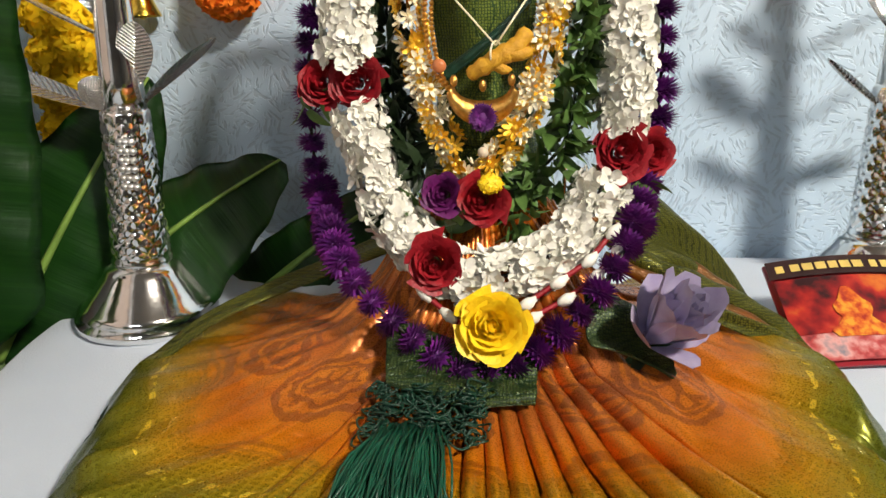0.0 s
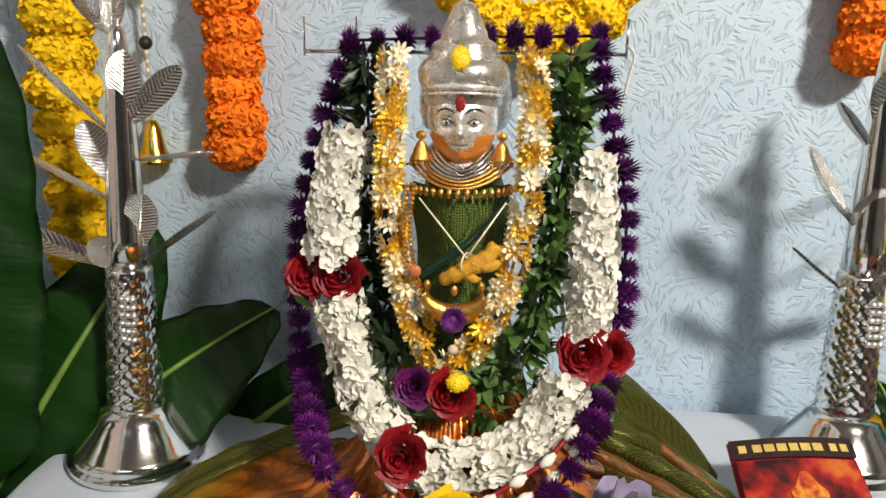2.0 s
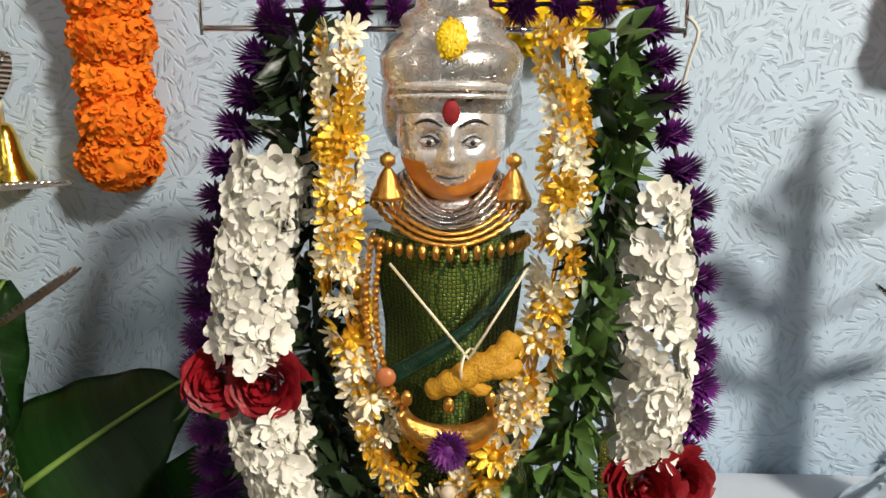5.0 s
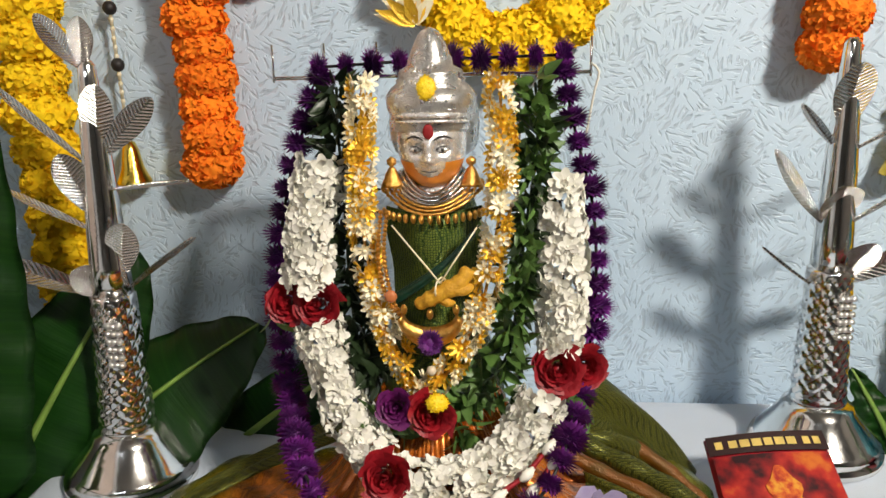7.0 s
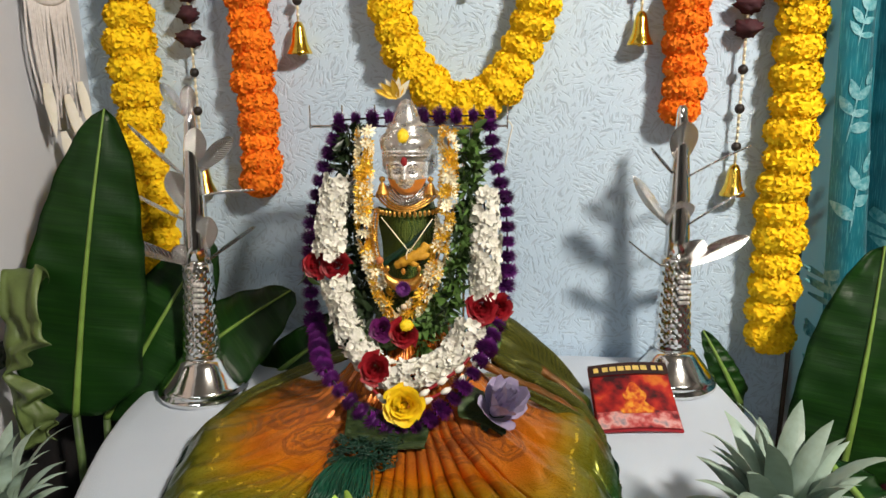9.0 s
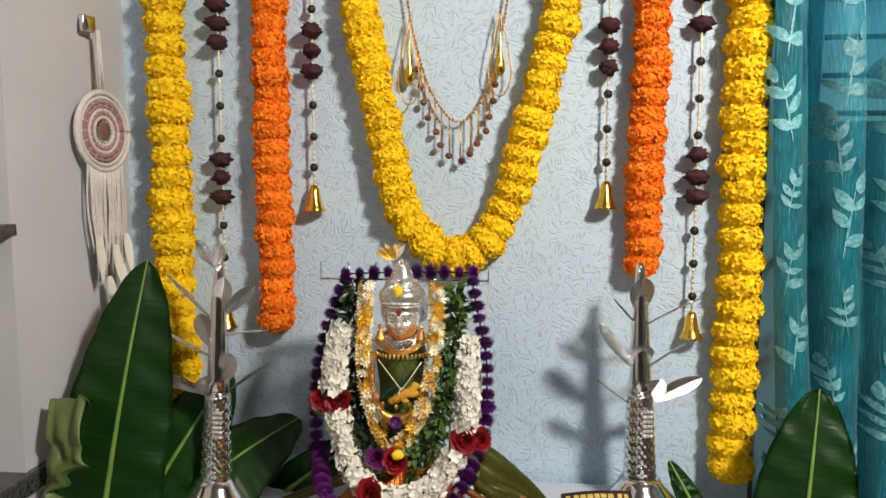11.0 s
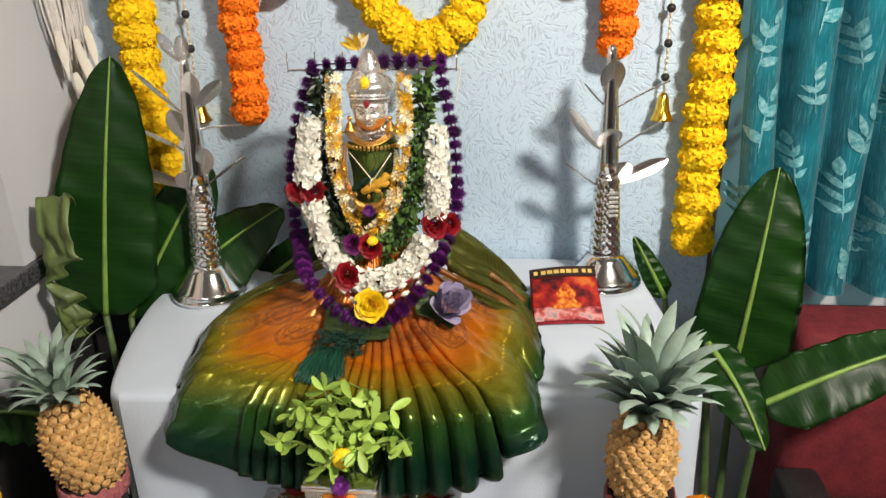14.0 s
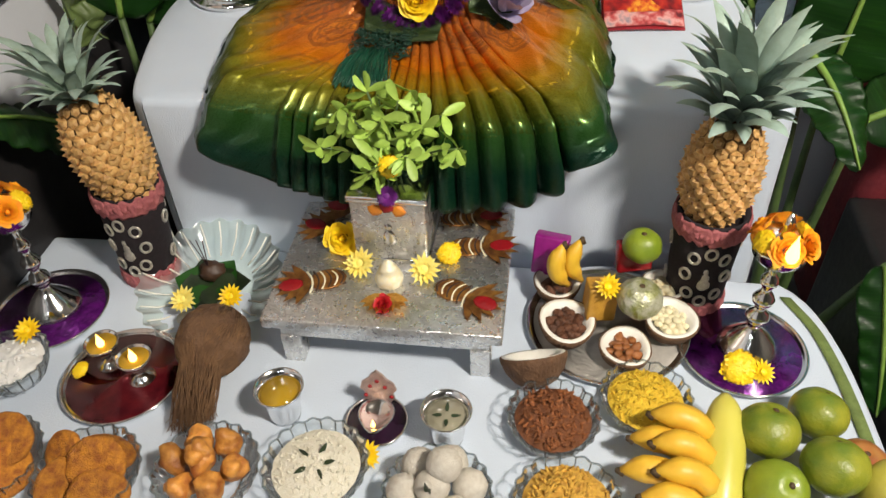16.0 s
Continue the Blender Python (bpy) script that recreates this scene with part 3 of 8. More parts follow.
for i in range(9):
    for j in range(10):
        leaf_spray(0.712 + 0.094 * i + rnd.uniform(-0.014, 0.014), 0.97 + 0.148 * j + 0.07 * (i % 2) + rnd.uniform(-0.015, 0.015), rnd.uniform(0.062, 0.108), rnd.choice((-0.35, -0.2, 0.25, 0.4)))
# bare edge strip between wallpaper and curtain
bm = bmesh.new()
box(bm, 0.7015, 0.708, WALL_Y - 0.006, WALL_Y + 0.011, 0.2, 2.6, 0.003)
single("trim", bm, WOOD, "thin dark wooden trim at the wallpaper's edge", "trim", kind="structure")

# kitchen side of the hatch: tiles and granite
KX = LEFT_X - 0.10
SQUARES, RINGS = ((0.92, 1.235), (0.92, 1.175), (0.85, 1.235), (0.85, 1.175), (0.93, 1.78), (0.93, 1.72)), ((0.95, 1.335), (0.95, 1.56))
bm = bmesh.new()
box(bm, KX - 0.05, KX, -0.5, 1.35, 0.0, TOP_Z)
panel = single("kitchen_wall", bm, TILE, "beige glazed kitchen tiles with brown motifs behind the hatch", "tiles", kind="structure", smooth=False)
for y, z in SQUARES:
    bm = bmesh.new()
    box(bm, KX, KX + 0.003, y - 0.026, y + 0.026, z - 0.018, z + 0.018)
    part("brown_square", bm, BROWN, panel, smooth=False)
for y, z in RINGS:
    bm = bmesh.new()
    tube(bm, [(KX + 0.002, y + 0.06 * math.cos(a), z + 0.045 * math.sin(a)) for a in np.linspace(0, 2 * math.pi, 25)], 0.003, 6)
    part("ring_motif", bm, BROWN, panel)
bm = bmesh.new()
box(bm, LEFT_X - 0.099, LEFT_X + 0.014, -0.3, 0.93, 1.087, 1.122, 0.004)
single("granite_ledge", bm, GRANITE, "black granite sill of the kitchen hatch", "ledge", kind="structure")
bm = bmesh.new()
box(bm, LEFT_X - 0.098, LEFT_X + 0.004, 0.70, 0.855, 1.525, 1.545, 0.003)
single("granite_shelf", bm, GRANITE, "short black granite shelf in the hatch", "shelf", kind="structure")

# black panel added below the hatch for the dark, shadowed space beside the table
bm = bmesh.new()
box(bm, LEFT_X + 0.0005, LEFT_X + 0.010, -0.3, 1.225, 0.0, 0.93, 0.002)
single("dado", bm, BLACK, "added black panel for the dark, shadowed foot of the side wall", "dado", kind="structure")

# ---- maroon sofa below the curtain ----
sofa = thing("sofa", pose(1.42, 0.70, 0), "maroon cloth sofa with a black side below the curtain", "sofa")
bm = bmesh.new()
box(bm, -0.60, 0.70, 0.26, 0.42, 0.30, 0.945, 0.03)
part("backrest", bm, RED_CLOTH, sofa)
bm = bmesh.new()
box(bm, -0.53, 0.70, -0.45, 0.255, 0.34, 0.60, 0.04)
part("seat", bm, RED_CLOTH, sofa)
bm = bmesh.new()
box(bm, -0.62, -0.535, -0.45, 0.25, 0.08, 0.66, 0.015)
part("side_panel", bm, BLACK, sofa)
bm = bmesh.new()
box(bm, -0.53, 0.70, -0.44, 0.42, 0.08, 0.335, 0.01)
part("base", bm, BLACK, sofa)
for x in (-0.56, 0.64):
    for y in (-0.40, 0.36):
        bm = bmesh.new()
        box(bm, x - 0.025, x + 0.025, y - 0.025, y + 0.025, 0, 0.08, 0.004)
        part("leg", bm, BLACK, sofa)

# ---- tables ----
LOW_Z, HIGH_Z = 0.715, 0.99


def table(name, label, x0, x1, y0, y1, z):
    t = thing(name, pose((x0 + x1) / 2, (y0 + y1) / 2, 0), label, "table")
    w, d = (x1 - x0) / 2, (y1 - y0) / 2
    bm = bmesh.new()
    box(bm, -w, w, -d, d, z - 0.035, z - 0.008, 0.004)
    part("tabletop", bm, WOOD, t)
    for x in (-w + 0.04, w - 0.04):
        for y in (-d + 0.04, d - 0.04):
            bm = bmesh.new()
            box(bm, x - 0.022, x + 0.022, y - 0.022, y + 0.022, 0, z - 0.035, 0.003)
            part("leg", bm, WOOD, t)
    return t


table("back_table", "dark wooden table under a white cloth against the wall", -0.34, 0.52, 0.70, 1.18, HIGH_Z)
table("front_table", "dark wooden table under a white cloth with offerings on it", -0.55, 0.60, 0.02, 0.62, LOW_Z)


def cloth_cover(name, label, outline, z, drop, folds, fold_depth, closed=True):
    """A cloth over a table: a flat top, a rounded edge and hanging sides with soft folds."""
    pts = spline(outline + ([outline[0]] if closed else []), 161)
    rows = []
    steps = [(-0.030, 0.0), (-0.006, 0.0), (0.001, -0.004), (0.003, -0.012), (0.004, -0.05)] + [(0.004, -d) for d in np.linspace(0.09, drop, 9)]
    for off, dz in steps:
        row = []
        for i, p in enumerate(pts):
            a, b = pts[max(i - 1, 0)], pts[min(i + 1, len(pts) - 1)]
            out = Vector(((b - a).y, -(b - a).x, 0)).normalized()
            swing = fold_depth * max(0, -dz - 0.015) / drop * (math.sin(folds * i / 160 * 2 * math.pi) + 0.5 * math.sin(folds * 1.7 * i / 160 * 2 * math.pi + 1))
            row.append(p + out * (off + swing + 0.01 * max(0, -dz)) + Vector((0, 0, z + dz + 0.0006 * noise.noise(p * 14))))
        rows.append(row)
    bm = bmesh.new()
    sheet(bm, rows)
    bm.verts.ensure_lookup_table()
    bm.faces.new([bm.verts[i] for i in range(160)])
    bmesh.ops.remove_doubles(bm, verts=bm.verts, dist=1e-5)
    bmesh.ops.recalc_face_normals(bm, faces=bm.faces)
    return single(name, bm, WHITE_CLOTH, label, "tablecloth")


cloth_cover("back_tablecloth", "plain white cloth draped over the back table",
            [(-0.35, 0.645, 0), (-0.10, 0.652, 0), (0.20, 0.668, 0), (0.50, 0.682, 0), (0.568, 0.70, 0), (0.572, 0.78, 0), (0.560, 0.95, 0),
             (0.54, 1.12, 0), (0.52, 1.20, 0), (0.3, 1.212, 0), (0.0, 1.212, 0), (-0.33, 1.212, 0), (-0.41, 1.17, 0), (-0.44, 1.0, 0), (-0.427, 0.86, 0), (-0.395, 0.73, 0), (-0.37, 0.66, 0)],
            HIGH_Z, 0.62, 19, 0.014)
cloth_cover("front_tablecloth", "white cloth with a green edge stripe over the front table",
            [(-0.59, -0.02, 0), (0.0, -0.035, 0), (0.64, -0.02, 0), (0.675, 0.03, 0), (0.678, 0.35, 0), (0.662, 0.53, 0), (0.62, 0.625, 0), (0.55, 0.637, 0), (0.2, 0.637, 0), (-0.2, 0.637, 0),
             (-0.56, 0.637, 0), (-0.60, 0.62, 0), (-0.612, 0.5, 0), (-0.612, 0.05, 0)],
            LOW_Z, 0.40, 23, 0.012)
bm = bmesh.new()
edge = spline([(0.661, 0.03, 0), (0.663, 0.35, 0), (0.646, 0.52, 0), (0.612, 0.605, 0)], 40)
sheet(bm, [[p + Vector((d, 0, LOW_Z + 0.003)) for p in edge] for d in (-0.012, 0.004)])
single("cloth_border", thicken(bm, 0.001), GREEN_STRIPE, "olive green woven stripe along the cloth's edge", "trim", kind="structure")

# ---- hanging garlands of cloth marigolds ----
def marigold_mesh(name, mat, r, flat, petals, seed):
    """A full pompom: a round core under a shag of short crimped petals that lie close to it."""
    q = random.Random(seed)
    bm = bmesh.new()
    blob(bm, r, 64, 40, squash=(1, 1, flat))
    for v in bm.verts:
        d = v.co.normalized()
        tuft = abs(noise.noise(d * 4.2 + Vector((seed, 1, 0)))) + 0.7 * abs(noise.noise(d * 11.0 + Vector((0, seed, 3))))
        v.co *= 0.94 + 0.13 * tuft + 0.06 * noise.noise(d * 22.0 + Vector((seed, 5, 2))) + q.uniform(-0.012, 0.012)
    for i in range(petals):
        z = 1 - 2 * (i + 0.5) / petals
        a = i * 2.39996 + q.uniform(-0.3, 0.3)
        k = math.sqrt(max(0, 1 - z * z))
        d = Vector((k * math.cos(a), k * math.sin(a), z * flat))
        n = Vector((k * math.cos(a), k * math.sin(a), z / flat)).normalized()
        t = n.cross(Vector((q.uniform(-1, 1), q.uniform(-1, 1), q.uniform(-1, 1)))).normalized()
        petal(bm, d * r * 0.94, d * r * q.uniform(1.00, 1.08) + t * r * q.uniform(0.16, 0.28), r * q.uniform(0.16, 0.28), n, cup=q.uniform(0.1, 0.3), steps=3, blunt=True)
    return mesh_of(name, bm, mat)


YELLOW_BALLS = [marigold_mesh("marigold", YELLOW, 0.0400, 0.76, 420, s) for s in (1, 2, 3)]
ORANGE_BALLS = [marigold_mesh("marigold", ORANGE, 0.0340, 0.80, 420, s) for s in (4, 5, 6)]


def flower_string(name, label, pts, balls, gap, mat_string=DARK, size=1.0, group="wall garlands", jitter=0.004):
    length = sum((Vector(b) - Vector(a)).length for a, b in zip(pts, pts[1:]))
    n = max(2, int(length / gap))
    way = spline(pts, n)
    g = thing(name, Matrix.Translation(way[0]), label, "garland", group)
    inv = -way[0]
    bm = bmesh.new()
    tube(bm, [p + inv for p in way], 0.002, 5)
    part("string", bm, mat_string, g)
    for i, p in enumerate(way):
        d = way[min(i + 1, n - 1)] - way[max(i - 1, 0)]
        s = size * rnd.uniform(0.93, 1.07)
        part("marigold", rnd.choice(balls), None, g,
             m=aim(p + inv + Vector((rnd.uniform(-jitter, jitter), rnd.uniform(-jitter, jitter) * 0.5, 0)), d, rnd.uniform(0, 6.28)) @ Matrix.Diagonal((s, s, s, 1)))
    return g


GY = 1.195
flower_string("yellow_garland", "long straight string of yellow cloth marigolds on the wall", [(-0.495, GY, 2.42), (-0.492, GY, 2.0), (-0.490, GY, 1.5), (-0.487, GY, 1.125)], YELLOW_BALLS, 0.043)
flower_string("yellow_garland", "long straight string of yellow cloth marigolds on the wall", [(0.650, GY, 2.42), (0.653, GY, 2.0), (0.655, GY, 1.5), (0.652, GY, 1.045)], YELLOW_BALLS, 0.043)
flower_string("orange_garland", "long straight string of orange cloth marigolds on the wall", [(-0.270, GY, 2.42), (-0.273, GY, 2.0), (-0.272, GY, 1.6), (-0.272, GY, 1.325)], ORANGE_BALLS, 0.034)
flower_string("orange_garland", "shorter straight string of orange cloth marigolds on the wall", [(0.478, GY, 2.42), (0.478, GY, 2.0), (0.473, GY, 1.7), (0.470, GY, 1.45)], ORANGE_BALLS, 0.034)
flower_string("yellow_swag", "yellow marigold garland hung in a deep V above the deity",
              [(-0.17, GY, 2.42), (-0.092, GY, 1.98), (-0.06, GY, 1.79), (-0.005, GY, 1.56), (0.055, GY, 1.475), (0.11, GY, 1.462), (0.16, GY, 1.487), (0.205, GY, 1.57), (0.262, GY, 1.76), (0.312, GY, 1.98), (0.39, GY, 2.42)], YELLOW_BALLS, 0.036, size=0.90)
# ---- the deity figure ----
CX = 0.034


def deity():
    """A silver-headed festival figure: crown, bowed head and neck over a round pot, as one mesh."""
    bm = bmesh.new()
    lathe(bm, [(0.05, 0.992), (0.062, 1.02), (0.070, 1.08), (0.062, 1.14), (0.046, 1.20), (0.040, 1.26), (0.041, 1.31), (0.034, 1.335), (0.020, 1.345), (0.018, 1.37)], 28, (CX, 0.955), mat=3)
    # head
    blob(bm, 0.033, 88, 72, (CX, 0.925, 1.3895), (0.92, 0.92, 1.24))
    for v in bm.verts:
        x, y, z = v.co.x - CX, v.co.y, v.co.z
        if y < 0.918 and 1.345 < z < 1.43:
            ridge = math.exp(-(x / 0.0036) ** 2)
            push = 0.0085 * math.exp(-(x / 0.0048) ** 2) * math.exp(-((z - 1.3775) / 0.0045) ** 2) + 0.0050 * ridge * math.exp(-((z - 1.387) / 0.008) ** 2)
            push += 0.0032 * math.exp(-(x / 0.0075) ** 2) * (math.exp(-((z - 1.3705) / 0.0016) ** 2) + 1.1 * math.exp(-((z - 1.3660) / 0.0018) ** 2))
            push += 0.0022 * math.exp(-(x / 0.007) ** 2) * math.exp(-((z - 1.3565) / 0.004) ** 2)
            for sx in (-1, 1):
                push += 0.0026 * math.exp(-((x - sx * 0.0045) / 0.0022) ** 2) * math.exp(-((z - 1.3768) / 0.0024) ** 2)
                push -= 0.0042 * math.exp(-((x - sx * 0.0115) / 0.0062) ** 2) * math.exp(-((z - 1.3865) / 0.0042) ** 2)
                push += 0.0022 * math.exp(-((x - sx * 0.0115) / 0.0075) ** 2) * math.exp(-((z - 1.3955) / 0.0022) ** 2)
                push += 0.0020 * math.exp(-((x - sx * 0.0155) / 0.006) ** 2) * math.exp(-((z - 1.3755) / 0.006) ** 2)
            v.co.y -= push
    for f in bm.faces:
        c = f.calc_center_median()
        x = c.x - CX
        if c.y < 0.925 and 1.335 < c.z < 1.3755 and (x / 0.0130) ** 2 + ((c.z - 1.3735) / 0.0115) ** 2 > 1:
            f.material_index = 1
    # crown: swelling cap, bands and spire
    lathe(bm, [(0.0315, 1.398), (0.0345, 1.402), (0.0335, 1.405), (0.0360, 1.409), (0.0350, 1.412), (0.0385, 1.418), (0.0392, 1.428), (0.0345, 1.435), (0.0290, 1.4395), (0.0305, 1.442), (0.0275, 1.444),
               (0.0285, 1.447), (0.0265, 1.450), (0.0200, 1.454), (0.0190, 1.459), (0.0160, 1.466), (0.0135, 1.472), (0.0105, 1.478), (0.0075, 1.482), (0.001, 1.485)], 40, (CX, 0.930),
          wobble=lambda a, z: 1 + 0.016 * math.cos(20 * a + 160 * z) * (1.402 < z < 1.446), mat=5)
    # hood plate behind the face
    lathe(bm, [(0.030, 1.374), (0.036, 1.378), (0.0395, 1.388), (0.0405, 1.403), (0.0385, 1.418), (0.034, 1.430), (0.026, 1.438)], 40, (CX, 0.952), wobble=lambda a, z: 1 + 0.02 * math.cos(16 * a), mat=5)
    tube(bm, [(CX + 0.0315 * math.sin(a), 0.9245 - 0.033 * math.cos(a), 1.4115 + 0.004 * math.cos(a)) for a in np.linspace(-1.25, 1.25, 25)], 0.0024, 8, 0)
    tube(bm, [(CX + 0.033 * math.sin(a), 0.9245 - 0.0335 * math.cos(a), 1.4065 + 0.004 * math.cos(a)) for a in np.linspace(-1.3, 1.3, 25)], 0.0014, 8, 0)
    # neck rings
    for z, r in ((1.352, 0.024), (1.347, 0.027), (1.341, 0.031)):
        tube(bm, [(CX + r * math.cos(a), 0.937 + r * 0.85 * math.sin(a), z - 0.004 * math.sin(-a)) for a in np.linspace(0, 2 * math.pi, 33)], 0.0032, 8, 0)
    # brow mark, eyes and brows
    blob(bm, 0.0050, 12, 8, (CX, 0.8925, 1.4020), (0.9, 0.35, 1.3), mat=2)
    for sx in (-1, 1):
        blob(bm, 0.0050, 16, 10, (CX + sx * 0.0115, 0.8985, 1.3862), (1.05, 0.5, 0.50), mat=0)
        blob(bm, 0.0015, 8, 6, (CX + sx * 0.0115, 0.8962, 1.3860), (1, 0.4, 1), mat=4)
        tube(bm, [(CX + sx * (0.0045 + 0.015 * t), 0.8935 + 0.0080 * t * t, 1.3945 + 0.0032 * math.sin(math.pi * t)) for t in np.linspace(0, 1, 9)], [0.0005, 0.0008, 0.0009, 0.0010, 0.0010, 0.0009, 0.0008, 0.0006, 0.0003], 6, 4)
        for dz, h, k in ((0.0018, 0.0016, 0.0006), (-0.0016, -0.0012, 0.0003)):
            tube(bm, [(CX + sx * (0.0060 + 0.011 * t), 0.8958 + 0.0045 * t * t, 1.3862 + (dz + h) * math.sin(math.pi * t) * 0.9) for t in np.linspace(0, 1, 9)], k, 5, 4)
    tube(bm, [(CX + 0.0070 * t, 0.8900 + 0.0026 * t * t, 1.3683 + 0.0010 * t * t) for t in np.linspace(-1, 1, 11)], 0.0006, 6, 4)
    return single("deity_statue", bm, [SATIN_SILVER, ORANGE_SKIN, RED, GREEN_BROCADE, DARK, CHASED_SILVER], "silver-faced festival statue with a tall crown and orange chin", "statue")


deity()


def skirt():
    """The fanned saree: a waist opening into a wide pleated skirt that hangs over the table's front edge."""
    hem = spline([(-0.13, 1.08, 1.00), (-0.20, 1.03, 0.998), (-0.262, 0.94, 0.998), (-0.274, 0.85, 0.992), (-0.266, 0.76, 0.985), (-0.252, 0.68, 0.970), (-0.238, 0.612, 0.952), (-0.222, 0.598, 0.940), (-0.148, 0.598, 0.907), (-0.085, 0.596, 0.888), (0.03, 0.592, 0.868),
                  (0.158, 0.594, 0.880), (0.236, 0.600, 0.906), (0.252, 0.602, 0.936), (0.300, 0.606, 0.966), (0.316, 0.66, 0.974), (0.322, 0.74, 0.982), (0.322, 0.82, 0.988), (0.318, 0.90, 0.998), (0.30, 1.0, 0.998), (0.24, 1.08, 0.998), (0.16, 1.12, 1.0)], 820)
    # creases between the folds: one wide lobe, fine pleats, broad pleats, one wide lobe
    crease = [0.05, 0.16, 0.385] + [0.385 + 0.0125 * k for k in range(1, 10)] + [0.513, 0.530, 0.549, 0.571, 0.597, 0.628, 0.72, 0.86, 0.96]

    def fold_at(u):
        """Height of the fold at u, and the width of that fold."""
        if u <= crease[0] or u >= crease[-1]:
            return 0.0, 0.05
        for a, b in zip(crease, crease[1:]):
            if a <= u < b:
                f = (u - a) / (b - a)
                f = f ** 0.58
                return 1 - abs(2 * f - 1) ** 1.9, b - a
        return 0.0, 0.05

    n, rows = len(hem), 60
    grid = []
    for i in range(rows):
        v = i / (rows - 1)
        row = []
        for j, h in enumerate(hem):
            u = j / (n - 1)
            ang = math.radians(155 + 230 * u)
            waist = Vector((CX + 0.052 * math.cos(ang), 0.925 + 0.045 * math.sin(ang), 1.150))
            out = (h - waist)
            out.z = 0
            out.normalize()
            # steep from the waist, flat over the table, puffed at the ends, then down over the edge
            side = math.exp(-((u - 0.26) / 0.13) ** 2) + math.exp(-((u - 0.77) / 0.12) ** 2)
            over = max(h.z, 0.990)
            q = ((0.0, waist.z), (0.20, 1.068 + 0.010 * side), (0.32, 1.036 + 0.020 * side), (0.62, 1.021 + 0.024 * side), (0.86, 1.017 + 0.028 * side), (0.97, over + 0.010 + 0.010 * side), (1.0, over - 0.006))
            hv = min(1.0, v / 0.80)
            for (a0, z0), (a1, z1) in zip(q, q[1:]):
                if a0 <= hv <= a1:
                    f = (hv - a0) / (a1 - a0)
                    z = z0 + (z1 - z0) * (f * f * (3 - 2 * f) * 0.35 + f * 0.65)
                    break
            p = waist.lerp(h, hv)
            p.z = z
            if v > 0.80:
                f = (v - 0.80) / 0.20
                p.z = (over - 0.010) * (1 - f) + h.z * f if h.z < 0.985 else z + (1.0 - z) * f
                p += out * (0.022 * f + 0.004 * math.sin(math.pi * f)) * (1 if h.y < 0.625 else max(0.0, 1 - (h.y - 0.625) / 0.06))
            wob = u + 0.003 * math.sin(7 * v + 40 * u) * (1 - v)
            top, wide = fold_at(wob)
            rise = min(0.040, 1.55 * wide)
            lobe = 1.0 if wide > 0.06 else 0.0
            pl = rise * (0.16 + 1.05 * v - 0.21 * v * v) * (top - 0.62) * (0.45 if lobe else 1.0)
            # loose diagonal creases in the wide lobes
            n1 = noise.noise(Vector((u * 30 + 5 * v, v * 3.5, 1)))
            pl += (0.0035 + 0.004 * lobe) * (0.25 + v) * (1 - 2.4 * abs(n1)) * (1 - 0.5 * v) + 0.0025 * noise.noise(Vector((u * 60, v * 7, 4)))
            nrm = Vector((out.x, out.y, 0.9 if v < 0.80 else 0.9 * (1 - (v - 0.80) / 0.20))).normalized()
            p += nrm * pl
            p.z = max(p.z, 0.994) if p.y > 0.668 else p.z
            if v > 0.90:
                p.z -= 0.012 * (0.5 - top) * (v - 0.90) / 0.10 * (p.y < 0.66)
            row.append(p)
        grid.append(row)
    bm = bmesh.new()
    sheet(bm, grid)
    bmesh.ops.recalc_face_normals(bm, faces=bm.faces)
    return bm


saree = thing("saree", pose(0, 0, 0), "orange silk saree with green and gold border, pleated and fanned out", "saree")
cloth = part("pleated_skirt", skirt(), SILK, saree)
thick = cloth.modifiers.new("thickness", "SOLIDIFY")
thick.thickness = 0.0015


def band(pts, width, across, thick=0.0015, waves=0, depth=0.0, n=60, m=14):
    """A strip of cloth along a curve; across is its cross direction at each end."""
    line = spline(pts, n)
    grid = []
    for i, p in enumerate(line):
        t = i / (n - 1)
        c = Vector(across[0]).lerp(Vector(across[1]), t)
        w = width[0] + (width[1] - width[0]) * t
        nn = c.cross(line[min(i + 1, n - 1)] - line[max(i - 1, 0)]).normalized()
        grid.append([p + c * w * (k / (m - 1)) + nn * depth * (math.sin(waves * math.pi * k / (m - 1)) + 0.3 * math.sin(9 * t + k)) for k in range(m)])
    bm = bmesh.new()
    sheet(bm, grid)
    return thicken(bm, thick)


part("border_fold", band([(-0.05, 0.985, 1.104), (-0.12, 0.965, 1.078), (-0.175, 0.93, 1.062), (-0.218, 0.88, 1.053), (-0.243, 0.81, 1.043)], (0.055, 0.030), ((0.15, -0.85, -0.10), (0.5, -0.5, 0.0)), depth=0.003, waves=2), OLIVE_BROCADE, saree, "olive and gold woven border fold")
part("border_fold", band([(0.135, 0.995, 1.162), (0.19, 1.00, 1.134), (0.245, 1.01, 1.086), (0.305, 1.02, 1.010)], (0.105, 0.06), ((0.2, -0.45, -0.85), (-0.25, -0.75, -0.2)), depth=0.006, waves=3), OLIVE_BROCADE, saree, "olive and gold woven border fold")
part("border_fold", band([(0.17, 0.90, 1.080), (0.22, 0.88, 1.068), (0.28, 0.855, 1.05), (0.32, 0.83, 1.02)], (0.018, 0.03), ((0.1, -0.5, -0.5), (-0.2, -0.8, -0.3)), depth=0.003, waves=2), OLIVE_BROCADE, saree, "olive rolled border edge")
